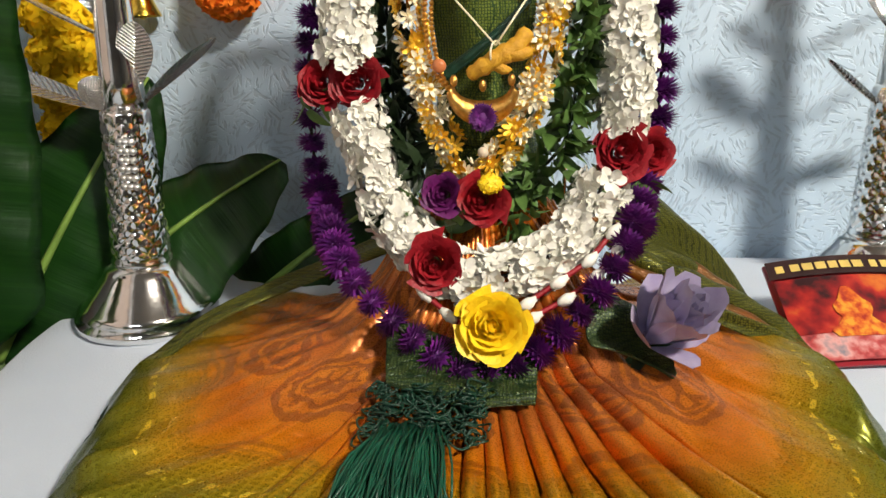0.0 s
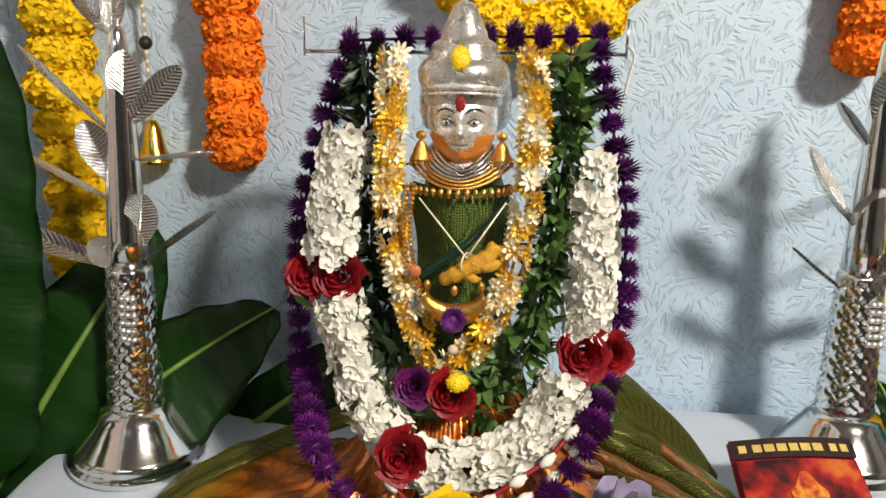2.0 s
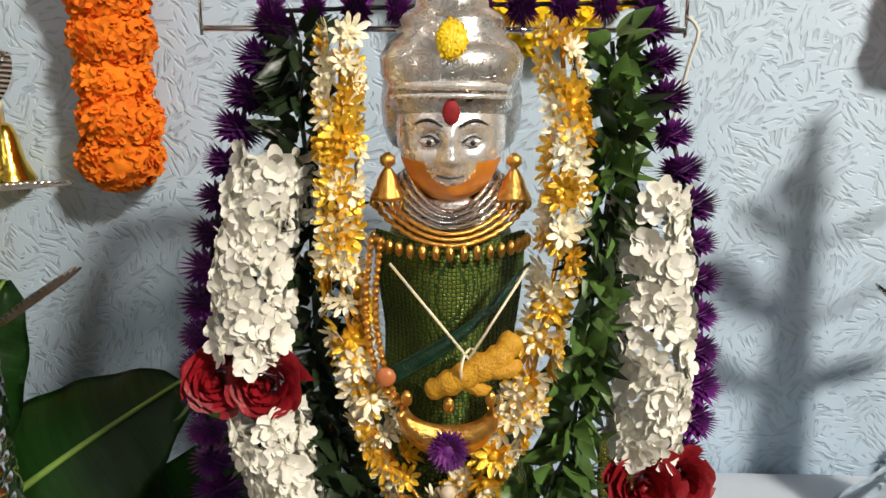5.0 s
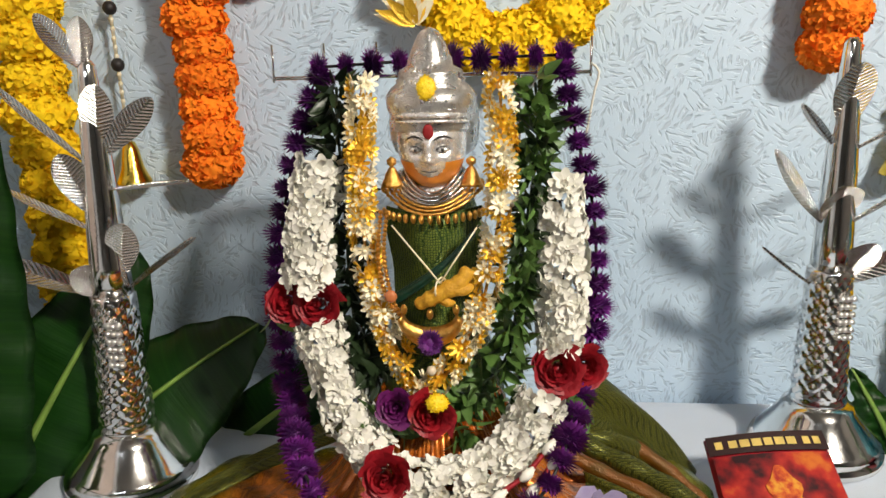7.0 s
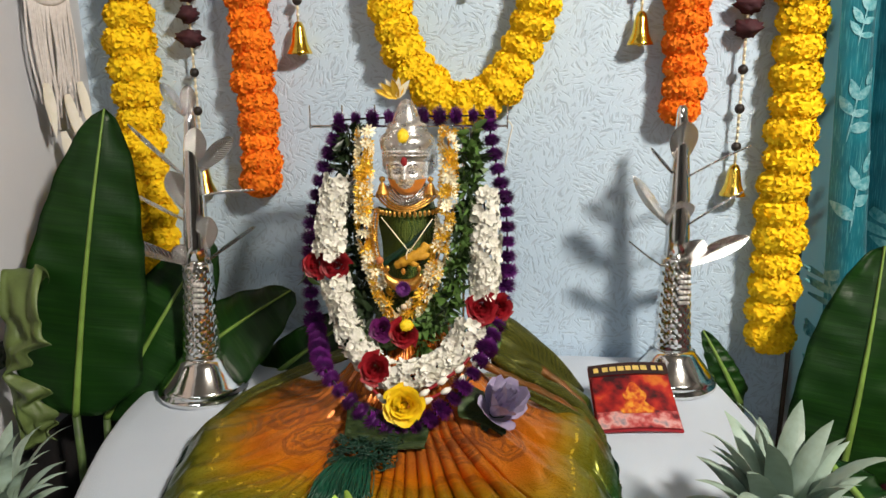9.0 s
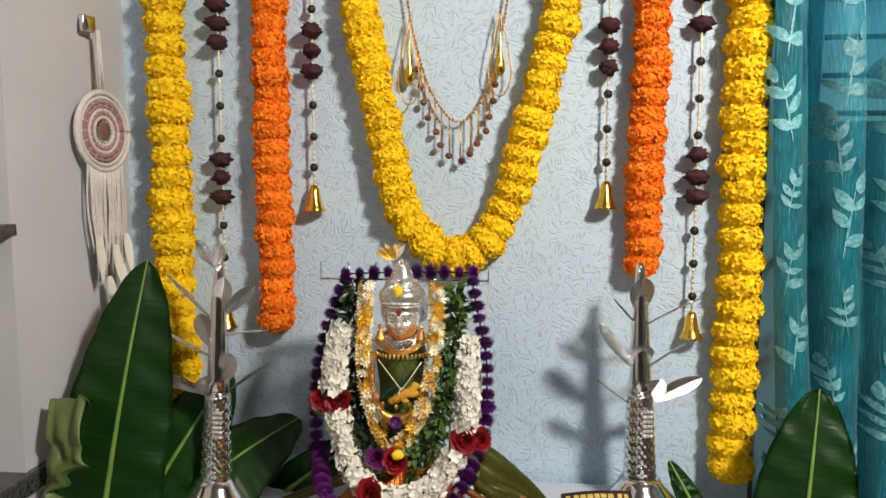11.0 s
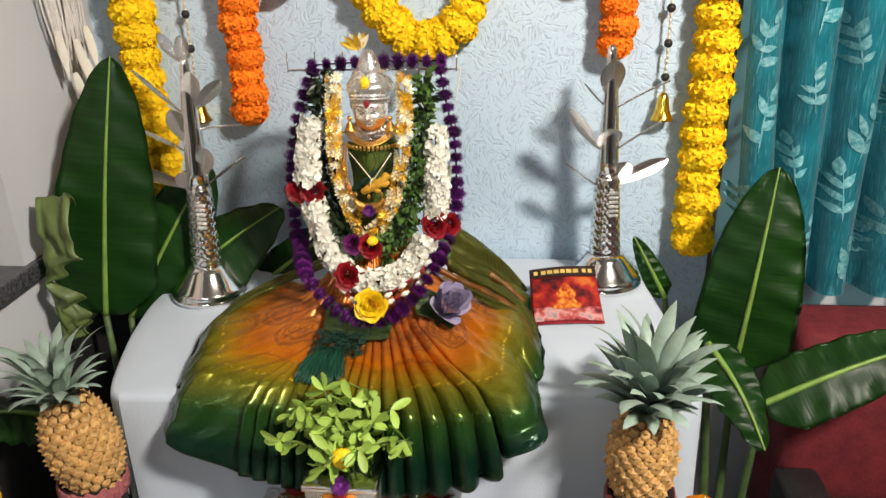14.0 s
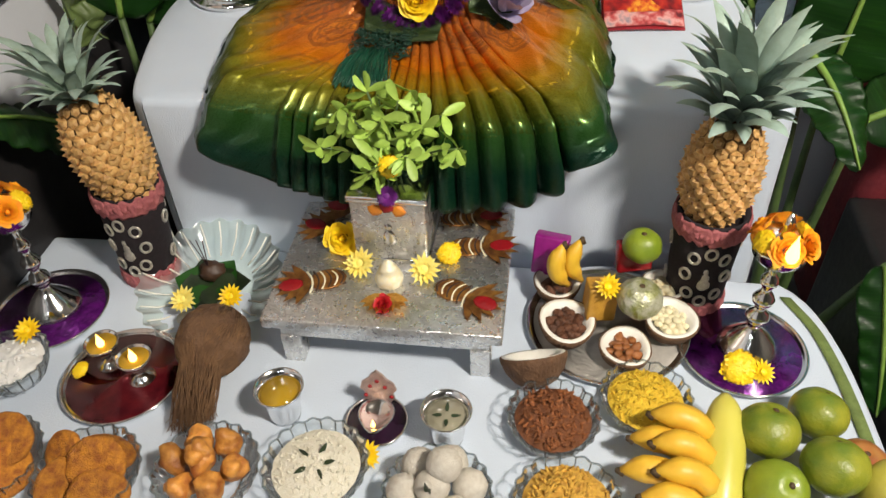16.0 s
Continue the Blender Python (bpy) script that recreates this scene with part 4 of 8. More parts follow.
def rolled_fold(pts, r, mat, label):
    bm = bmesh.new()
    line = spline(pts, 40)
    tube(bm, line, [r * (0.55 + 0.6 * math.sin(math.pi * (0.12 + 0.8 * k / 39)) + 0.12 * math.sin(0.9 * k)) for k in range(40)], 12)
    return part("rolled_fold", bm, mat, saree, label)


rolled_fold([(0.135, 0.955, 1.112), (0.18, 0.945, 1.080), (0.235, 0.925, 1.060), (0.285, 0.895, 1.040), (0.318, 0.85, 1.010)], 0.009, OLIVE_BROCADE, "rolled olive border fold")
rolled_fold([(0.140, 0.925, 1.092), (0.19, 0.915, 1.069), (0.245, 0.892, 1.052), (0.29, 0.862, 1.032), (0.312, 0.82, 1.010)], 0.007, RUST_SILK, "rolled rust silk fold")
rolled_fold([(0.130, 0.985, 1.112), (0.19, 0.978, 1.083), (0.25, 0.965, 1.052), (0.30, 0.94, 1.018)], 0.007, RUST_SILK, "rolled rust silk fold")
part("end_panel", band([(-0.042, 0.815, 1.082), (0.02, 0.797, 1.070), (0.078, 0.80, 1.064)], (0.068, 0.058), ((0.1, -0.86, -0.42), (-0.1, -0.86, -0.38)), depth=0.004, waves=3), DEEP_BROCADE, saree, "green and gold brocade end panel")
part("end_panel", band([(0.110, 0.835, 1.100), (0.145, 0.838, 1.088), (0.172, 0.825, 1.072)], (0.055, 0.06), ((0.1, -0.8, -0.55), (0.2, -0.8, -0.5)), depth=0.004, waves=2), DEEP_BROCADE, saree, "green and gold brocade end panel")
bm = bmesh.new()
for i in range(170):
    c = Vector((rnd.uniform(-0.045, 0.040), 0.757 - rnd.uniform(0.0, 0.050), 0.0))
    c.z = 1.052 - 0.32 * (0.757 - c.y) + rnd.uniform(-0.002, 0.005)
    c.x += 0.15 * (0.757 - c.y) * -1 * (c.x > 0)
    a0, r = rnd.uniform(0, 6.28), rnd.uniform(0.004, 0.009)
    tube(bm, [c + Vector((r * math.cos(a0 + a), r * math.sin(a0 + a) * 0.9, 0.002 * math.sin(2 * a))) for a in np.linspace(0, rnd.uniform(3, 6), 9)], 0.0009, 4)
part("knotted_net", bm, GREEN_SILK, saree, "knotted dark green silk net")
bm = bmesh.new()
for i in range(240):
    w = rnd.uniform(-1, 1)
    a = Vector((-0.014 + 0.020 * w, 0.716 + rnd.uniform(-0.006, 0.006), 1.040 + rnd.uniform(-0.003, 0.006)))
    e = Vector((-0.022 + 0.034 * w + rnd.uniform(-0.008, 0.008), 0.650 + rnd.uniform(-0.015, 0.015), 1.024 + rnd.uniform(0, 0.008)))
    tube(bm, spline([a, (a + e) / 2 + Vector((rnd.uniform(-0.006, 0.006), 0, 0.006)), e], 6), 0.0010, 4)
part("tassel_fringe", bm, TASSEL, saree, "loose green silk tassel threads")
# upper cloth wrapped round the pot
part("upper_cloth", band([(-0.008, 0.925, 1.332), (CX, 0.897, 1.33), (0.076, 0.925, 1.332)], (0.13, 0.13), ((0.05, -0.02, -1), (-0.05, -0.02, -1)), depth=0.002, waves=3), GREEN_BROCADE, saree, "green and gold brocade wrap")
part("upper_cloth", band([(0.076, 0.885, 1.325), (0.045, 0.878, 1.295), (0.0, 0.885, 1.262)], (0.022, 0.022), ((-0.5, 0, -0.85), (-0.5, 0, -0.85)), depth=0.001, waves=3), GREEN_SILK, saree, "dark green crossing fold")

# ---- wire rack behind the statue ----
rack = thing("garland_rack", pose(0.03, 0.985, 0.99), "thin steel rack with hooks holding the flower garlands", "rack")
RX0, RX1, RZ = -0.150, 0.146, 0.452
bm = bmesh.new()
tube(bm, [(RX0, 0, RZ), (RX1, 0, RZ)], 0.0018)
part("rail", bm, STEEL, rack)
for x in (RX0, RX1):
    bm = bmesh.new()
    tube(bm, [(x * 0.55, 0, RZ), (x * 0.55, 0.006, 0.2), (x * 0.52, 0.012, 0.0)], 0.0022)
    part("post", bm, STEEL, rack)
for i in range(7):
    x = RX0 + (RX1 - RX0) * i / 6
    bm = bmesh.new()
    tube(bm, [(x, 0, RZ - 0.004), (x, 0.001, RZ + 0.031)], 0.0012, 6)
    part("hook", bm, STEEL, rack)
bm = bmesh.new()
tube(bm, spline([(RX1, -0.002, RZ + 0.008), (RX1 + 0.007, -0.004, RZ), (RX1 + 0.003, -0.003, RZ - 0.02), (RX1 - 0.003, 0, RZ - 0.06)], 14), 0.0012, 5)
part("tie_string", bm, WHITE_PETAL, rack)


# ---- fresh garlands ----
def aster_mesh(seed):
    q = random.Random(seed)
    bm = bmesh.new()
    blob(bm, 0.0062, 10, 7, squash=(1, 1, 0.75))
    for i in range(120):
        a = i * 2.39996
        z = -0.75 + 1.5 * (i / 120)
        k = math.sqrt(1 - min(0.98, z * z))
        d = Vector((k * math.cos(a), k * math.sin(a), z * 0.9)).normalized()
        petal(bm, d * 0.003, d * q.uniform(0.0135, 0.0155) * (1 - 0.22 * abs(z)), 0.0036, (0, 0, 1), cup=0.12, steps=2)
    return mesh_of("aster", bm, PURPLE)


ASTERS = [aster_mesh(s) for s in (11, 12, 13)]


def bloom_string(name, label, pts, meshes, gap, piece, spread=0.0, facing=None, size=1.0, string_mat=DARK, per=1, wob=0.25, category="garland", group="fresh garlands"):
    length = sum((Vector(b) - Vector(a)).length for a, b in zip(pts, pts[1:]))
    n = max(2, int(length / gap))
    way = spline(pts, n)
    g = thing(name, Matrix.Translation(way[0]), label, category, group)
    bm = bmesh.new()
    tube(bm, [p - way[0] for p in way], 0.0015, 5)
    part("string", bm, string_mat, g)
    for i, p in enumerate(way):
        d = (way[min(i + 1, n - 1)] - way[max(i - 1, 0)]).normalized()
        for k in range(per):
            if facing is None:
                z = d
                off = Vector((0, 0, 0))
            else:
                a = rnd.uniform(-1.9, 1.9)
                f = Vector(facing).normalized()
                s = d.cross(f).normalized()
                z = (f * math.cos(a) + s * math.sin(a) + d * rnd.uniform(-wob, wob)).normalized()
                off = z * spread * rnd.uniform(0.75, 1.1) + d * rnd.uniform(-0.5, 0.5) * gap
            s = size * rnd.uniform(0.85, 1.15)
            part(piece, rnd.choice(meshes), None, g, m=aim(p - way[0] + off, z, rnd.uniform(0, 6.28)) @ Matrix.Diagonal((s, s, s, 1)))
    return g


bloom_string("purple_garland", "long garland of purple aster heads round the statue",
             [(-0.070, 0.965, 1.444), (-0.083, 0.955, 1.408), (-0.098, 0.945, 1.366), (-0.109, 0.935, 1.313), (-0.117, 0.93, 1.263), (-0.119, 0.93, 1.217), (-0.116, 0.925, 1.17), (-0.104, 0.90, 1.145), (-0.082, 0.835, 1.126),
              (-0.062, 0.812, 1.108), (-0.035, 0.798, 1.085), (0.0, 0.786, 1.061), (0.032, 0.780, 1.049), (0.063, 0.786, 1.057), (0.097, 0.798, 1.081), (0.130, 0.812, 1.118), (0.150, 0.840, 1.148), (0.168, 0.895, 1.183),
              (0.176, 0.91, 1.222), (0.178, 0.915, 1.27), (0.176, 0.925, 1.322), (0.167, 0.94, 1.366), (0.158, 0.95, 1.40), (0.150, 0.962, 1.444)], ASTERS, 0.0205, "aster", size=1.25)
bloom_string("purple_garland", "short row of purple asters along the top of the rack", [(-0.075, 0.978, 1.452), (0.03, 0.985, 1.456), (0.15, 0.978, 1.458)], ASTERS, 0.021, "aster", size=1.15)


def jasmine_mesh(seed):
    q = random.Random(seed)
    bm = bmesh.new()
    n = 6
    for i in range(n):
        a = 2 * math.pi * i / n + q.uniform(-0.2, 0.2)
        e = q.uniform(0.05, 0.5)
        d = Vector((math.cos(a) * math.cos(e), math.sin(a) * math.cos(e), math.sin(e)))
        petal(bm, d * 0.001, d * q.uniform(0.0082, 0.0105), 0.0072, (0, 0, 1), cup=q.uniform(-0.15, 0.3), steps=4, blunt=True)
    tube(bm, [(0, 0, -0.006), (0, 0, 0.001)], 0.0013, 5)
    return mesh_of("blossom", bm, WHITE_PETAL)


JASMINE = [jasmine_mesh(s) for s in (21, 22, 23, 24)]
FRONT = (0, -1, 0.1)
for pts, label in (([(-0.062, 0.915, 1.372), (-0.070, 0.905, 1.335), (-0.075, 0.895, 1.30), (-0.076, 0.89, 1.272)], "thick string of white jasmine blossoms beside the statue"),
                   ([(-0.068, 0.885, 1.232), (-0.060, 0.88, 1.205), (-0.049, 0.875, 1.165), (-0.036, 0.860, 1.145), (-0.014, 0.845, 1.126)], "thick string of white jasmine blossoms beside the statue"),
                   ([(0.004, 0.830, 1.115), (0.03, 0.828, 1.110), (0.055, 0.828, 1.112), (0.085, 0.835, 1.125), (0.112, 0.848, 1.148), (0.127, 0.858, 1.175)], "curved bottom of the white jasmine garland"),
                   ([(0.143, 0.915, 1.352), (0.146, 0.905, 1.32), (0.147, 0.895, 1.28), (0.146, 0.888, 1.24), (0.145, 0.885, 1.218)], "thick string of white jasmine blossoms beside the statue")):
    bloom_string("jasmine_garland", label, pts, JASMINE, 0.0062, "blossom", spread=0.0175, facing=FRONT, size=1.05, per=7)


def rose_mesh(name, mat, r, seed):
    """A rose: petals wound about the middle, opening outwards."""
    q = random.Random(seed)
    bm = bmesh.new()
    blob(bm, r * 0.20, 8, 6, (0, 0, r * 0.2), (1, 1, 1.6))
    for i in range(34):
        t = i / 33
        a = i * 2.39996
        rr = r * (0.16 + 0.70 * t) * q.uniform(0.88, 1.1)
        h = r * (0.95 - 0.50 * t) * q.uniform(0.85, 1.1)
        lean_ = q.uniform(-0.25, 0.25)
        grid = []
        for k in range(4):
            s = k / 3
            row = []
            for j in range(7):
                b = a + (j / 6 - 0.5) * (1.5 - 0.25 * t)
                open_ = rr * (0.62 + 0.30 * s + (0.10 + 0.38 * t) * s ** 4) * (1 + lean_ * (j / 6 - 0.5)) * (1 + 0.05 * math.sin(5 * j + i))
                row.append((open_ * math.cos(b), open_ * math.sin(b), -r * 0.15 + h * s * (1 - 0.18 * (2 * j / 6 - 1) ** 2) + q.uniform(-0.03, 0.03) * r * s))
            grid.append(row)
        sheet(bm, grid)
    return mesh_of(name, bm, mat)


ROSE_MESH = [rose_mesh("rose_head", ROSE, 0.0185, s) for s in (31, 32)]
YELLOW_ROSE_MAT = material("yellow_rose_petals", (0.92, 0.68, 0.012), (0.86, 0.56, 0.010), rough=0.5, scale=90, bump=0.15)
VIOLET_MAT = material("violet_petals", (0.17, 0.012, 0.13), (0.09, 0.006, 0.08), rough=0.5, scale=120)
YELLOW_ROSE = rose_mesh("flower_head", YELLOW_ROSE_MAT, 0.026, 41)


def flower(name, label, mesh, p, way, size, category="flower", spin=None):
    t = thing(name, aim(p, way, rnd.uniform(0, 6) if spin is None else spin), label, category, "loose flowers")
    s = Matrix.Diagonal((size, size, size, 1))
    part("flower_head", mesh, None, t, m=s)
    bm = bmesh.new()
    lathe(bm, [(0.0005, -0.012 * size), (0.003 * size, -0.008 * size), (0.004 * size, -0.003 * size), (0.001, 0.0)], 8)
    part("calyx", bm, LEAF, t)
    return t


for p, s in (((-0.096, 0.890, 1.253), 1.0), ((-0.066, 0.882, 1.254), 1.05), ((0.142, 0.872, 1.200), 1.15), ((0.166, 0.885, 1.194), 1.0), ((0.033, 0.850, 1.166), 1.05), ((-0.002, 0.815, 1.126), 1.1)):
    flower("red_rose", "dark red rose tied into the white garland", ROSE_MESH[0 if s > 1 else 1], p, (rnd.uniform(-0.2, 0.2), -1, 0.25), s)
VIOLET = rose_mesh("flower_head", VIOLET_MAT, 0.016, 43)
flower("violet_flower", "crumpled violet flower beside a red rose", VIOLET, (0.003, 0.853, 1.170), (-0.1, -1, 0.3), 1.0)
flower("yellow_rose", "large open yellow rose at the garland's bottom", YELLOW_ROSE, (0.042, 0.786, 1.087), (0, -1, 0.45), 1.0)


def lotus_mesh():
    bm = bmesh.new()
    q = random.Random(3)
    for ring, (n, e, ln) in enumerate(((5, 1.42, 0.046), (6, 1.25, 0.050), (6, 1.02, 0.047), (4, 0.6, 0.036))):
        for i in range(n):
            a = 2 * math.pi * i / n + ring * 0.4
            d = Vector((math.cos(a) * math.cos(e), math.sin(a) * math.cos(e), math.sin(e)))
            petal(bm, d * 0.004, d * ln * q.uniform(0.9, 1.1), 0.027, (-math.cos(a) * 0.6, -math.sin(a) * 0.6, 0.8), cup=0.10, steps=5, blunt=True)
    return mesh_of("flower_head", bm, material("lilac_lotus_petals", (0.46, 0.41, 0.56), (0.30, 0.25, 0.42), rough=0.5, scale=50, translucent=0.2))


lotus = thing("lotus_flower", aim((0.158, 0.812, 1.062), (0.45, -0.45, 0.75)), "drooping lilac lotus bud with dark sepals", "flower", "loose flowers")
part("flower_head", lotus_mesh(), None, lotus, m=Matrix.Diagonal((1.35, 1.35, 1.42, 1)))
for i in range(5):
    bm = bmesh.new()
    a = i * 1.25
    petal(bm, (0, 0, 0), (0.034 * math.cos(a), 0.034 * math.sin(a), -0.002), 0.012, (0, 0, 1), cup=-0.4, steps=4)
    part("sepal", bm, DARK_LEAF, lotus)
bm = bmesh.new()
tube(bm, spline([(0, 0, 0), (-0.01, -0.005, -0.012), (-0.02, -0.006, -0.02)], 8), 0.003, 6)
part("stem", bm, LEAF, lotus)


# leaf garlands inside the flower strings
def leaf_mesh(mat, ln, w, seed, blunt=False):
    bm = bmesh.new()
    q = random.Random(seed)
    petal(bm, (0, 0, 0), (0, q.uniform(-0.15, 0.15) * ln, ln), w, (0, 1, 0), cup=q.uniform(-0.35, 0.35), steps=5, blunt=blunt)
    return mesh_of("leaf", bm, mat)


LEAVES = [leaf_mesh(LEAF, 0.024, 0.0105, s) for s in (51, 52, 53, 54)]
DARKS = [leaf_mesh(DARK_LEAF, 0.026, 0.009, s) for s in (55, 56, 57)]
for pts, meshes, label, per in (([(-0.052, 0.945, 1.436), (-0.050, 0.93, 1.40), (-0.046, 0.92, 1.354), (-0.044, 0.91, 1.30), (-0.042, 0.905, 1.26), (-0.036, 0.895, 1.215), (-0.015, 0.88, 1.185)], DARKS, "garland of dark wilted leaves inside the white flowers", 6),
                                ([(0.124, 0.945, 1.436), (0.126, 0.93, 1.40), (0.122, 0.915, 1.36), (0.117, 0.905, 1.33), (0.111, 0.895, 1.285), (0.106, 0.888, 1.24), (0.098, 0.88, 1.205), (0.076, 0.872, 1.182), (0.055, 0.868, 1.165)], LEAVES + DARKS[:1], "garland of fresh green sprig leaves inside the white flowers", 6)):
    bloom_string("leaf_garland", label, pts, meshes, 0.0062, "leaf", spread=0.004, facing=FRONT, size=1.0, string_mat=DARK_LEAF, per=per, wob=1.2)
for c, n in (((-0.03, 0.865, 1.145), 12), ((0.06, 0.855, 1.148), 14), ((0.005, 0.86, 1.150), 10), ((0.155, 0.875, 1.163), 16), ((0.10, 0.868, 1.17), 12), ((-0.11, 0.905, 1.235), 6)):
    sprig = thing("leaf_sprig", Matrix.Translation(c), "small green leaf sprig tucked into the garland", "leaves", "leaf sprigs")
    for i in range(n):
        w = Vector((rnd.uniform(-1, 1), rnd.uniform(-0.9, 0.1), rnd.uniform(-0.9, 0.7)))
        part("leaf", rnd.choice(LEAVES), None, sprig, m=aim((rnd.uniform(-0.012, 0.012), rnd.uniform(-0.004, 0.004), rnd.uniform(-0.01, 0.01)), w, rnd.uniform(0, 6.28)))


def foil_flower(mat, seed):
    q = random.Random(seed)
    bm = bmesh.new()
    blob(bm, 0.0022, 8, 5, (0, 0, 0.002))
    for i in range(8):
        a = 2 * math.pi * i / 8
        d = Vector((math.cos(a), math.sin(a), 0.25))
        petal(bm, d * 0.0015, d * q.uniform(0.0085, 0.0105), 0.0040, (0, 0, 1), cup=0.2, steps=3, blunt=True)
    return mesh_of("foil_flower", bm, mat)


CREAM_FOIL = material("cream_gold_foil", (0.90, 0.80, 0.50), (0.90, 0.85, 0.68), rough=0.35, metal=0.2, scale=200, bump=0.3, random_hue=0.08)
GOLD_FOIL = material("yellow_gold_foil", (0.90, 0.58, 0.05), (0.74, 0.42, 0.03), rough=0.3, metal=0.5, scale=200, bump=0.3, random_hue=0.2)
FOILS = [foil_flower(GOLD_FOIL, 1), foil_flower(CREAM_FOIL, 2), foil_flower(CREAM_FOIL, 3), foil_flower(GOLD_FOIL, 4)]
bloom_string("gold_foil_garland", "garland of small gold and cream foil flowers hung from the rack",
             [(-0.026, 0.93, 1.440), (-0.025, 0.905, 1.393), (-0.026, 0.895, 1.343), (-0.023, 0.888, 1.302), (-0.012, 0.88, 1.250), (0.005, 0.875, 1.209), (0.020, 0.872, 1.185), (0.030, 0.870, 1.176),
              (0.045, 0.872, 1.192), (0.057, 0.876, 1.212), (0.076, 0.88, 1.250), (0.087, 0.888, 1.30), (0.094, 0.895, 1.345), (0.095, 0.905, 1.391), (0.093, 0.93, 1.440)], FOILS, 0.0056, "foil_flower", spread=0.0085, facing=FRONT, size=1.0, string_mat=GOLD, per=3, wob=0.4)
# ---- jewellery on the statue ----
collar = thing("gold_collar", pose(CX, 0.925, 1.345), "wide gold beaded collar with small drops", "necklace")
for k in range(7):
    r, z = 0.024 + 0.0033 * k, 0.002 - 0.0024 * k
    bm = bmesh.new()
    tube(bm, [(r * (1 + 0.022 * math.sin(44 * a + 1.5 * k)) * math.cos(a), r * 0.85 * math.sin(a), z + 0.012 * max(0, math.sin(a)) + 0.018 * abs(math.cos(a)) ** 2) for a in np.linspace(0, 2 * math.pi, 177)], 0.0014, 6)
    part("ring", bm, SILVER if k < 4 else GOLD, collar)
drop_bm = bmesh.new()
blob(drop_bm, 0.0034, 8, 6, squash=(0.7, 0.7, 1.3))
DROP = mesh_of("drop", drop_bm, GOLD)
for i in range(17):
    a = math.pi * (1.08 + 0.84 * i / 16)
    part("drop", DROP, None, collar, m=pose(0.0450 * math.cos(a), 0.0450 * 0.85 * math.sin(a), -0.0165))
for sx in (-1, 1):
    ear = thing("earring", pose(CX + sx * 0.0345, 0.912, 1.370) @ Matrix.Diagonal((0.78, 0.78, 0.82, 1)), "gold bell-shaped earring with hanging beads", "earring", "earrings")
    bm = bmesh.new()
    lathe(bm, [(0.0015, 0.010), (0.0055, 0.007), (0.0055, 0.003), (0.002, 0.0), (0.0045, -0.003), (0.0080, -0.009), (0.0085, -0.012), (0.0120, -0.018), (0.0128, -0.021), (0.009, -0.021)], 18)
    part("bell", bm, GOLD, ear)
    for i in range(10):
        a = i * 0.628
        part("drop", DROP, None, ear, m=pose(0.012 * math.cos(a), 0.012 * math.sin(a), -0.024) @ Matrix.Diagonal((0.6, 0.6, 0.7, 1)))
necklace = thing("bead_necklace", pose(0, 0, 0), "long double strand of small gold beads", "necklace")
bead_bm = bmesh.new()
blob(bead_bm, 0.0021, 7, 5)
BEAD = mesh_of("bead", bead_bm, GOLD)
for off in (0.0, 0.005):
    for p in spline([(-0.008 + off, 0.888, 1.335), (-0.010 + off, 0.876, 1.30), (-0.004 + off, 0.870, 1.265), (0.012, 0.866, 1.245)], 26):
        part("bead", BEAD, None, necklace, m=Matrix.Translation(p))
bm = bmesh.new()
blob(bm, 0.0055, 12, 8, (0.001, 0.863, 1.268), (1, 0.6, 1))
part("pendant", bm, material("coral_stone", (0.62, 0.20, 0.07), rough=0.3), necklace, "round coral pendant")
pend = thing("crescent_pendant", pose(CX, 0.862, 1.232), "gold crescent pendant with a purple aster", "pendant")
bm = bmesh.new()
outer = [(0.026 * math.cos(a), 0, 0.018 + 0.027 * math.sin(a)) for a in np.linspace(math.pi * 1.02, math.pi * 1.98, 25)]
inner = [(0.0235 * math.cos(a), 0, 0.022 + 0.013 * math.sin(a)) for a in np.linspace(math.pi * 1.02, math.pi * 1.98, 25)]
sheet(bm, [outer, [(Vector(a) + Vector(b)) / 2 + Vector((0, -0.004, 0)) for a, b in zip(outer, inner)], inner])
part("crescent", thicken(bm, 0.002), GOLD, pend)
for x in (-0.022, 0.0, 0.022):
    bm = bmesh.new()
    blob(bm, 0.003, 8, 6, (x, -0.001, 0.021 + 0.004 * (x != 0)), (1, 0.8, 1.6))
    part("finial", bm, GOLD, pend)
part("aster", ASTERS[0], None, pend, m=aim((0, -0.007, -0.002), (0, -1, 0.2)) @ Matrix.Diagonal((0.85, 0.85, 0.85, 1)))
bm = bmesh.new()
blob(bm, 0.0045, 10, 8, (0, -0.004, -0.030))
part("pearl", bm, material("cream_pearl", (0.75, 0.62, 0.45), rough=0.2), pend, "cream pearl")
root = thing("turmeric_root", pose(0.048, 0.862, 1.275), "knobbly yellow turmeric root tied on a white thread", "root")
bm = bmesh.new()
tube(bm, spline([(-0.024, 0, -0.014), (-0.014, -0.003, -0.008), (0, -0.004, 0.0), (0.012, -0.003, 0.007), (0.020, 0, 0.018)], 18), [0.003 + 0.0045 * math.sin(math.pi * (i + 1) / 20) ** 0.5 + 0.0008 * math.sin(i * 2.1) for i in range(18)], 10)
tube(bm, spline([(0.004, -0.004, 0.002), (0.014, -0.006, 0.001), (0.023, -0.003, 0.004)], 8), [0.006, 0.006, 0.0055, 0.005, 0.005, 0.0048, 0.004, 0.002], 8)
tube(bm, spline([(-0.006, -0.004, -0.004), (0.002, -0.006, -0.010), (0.008, -0.004, -0.010)], 6), [0.005, 0.005, 0.0045, 0.004, 0.003, 0.001], 8)
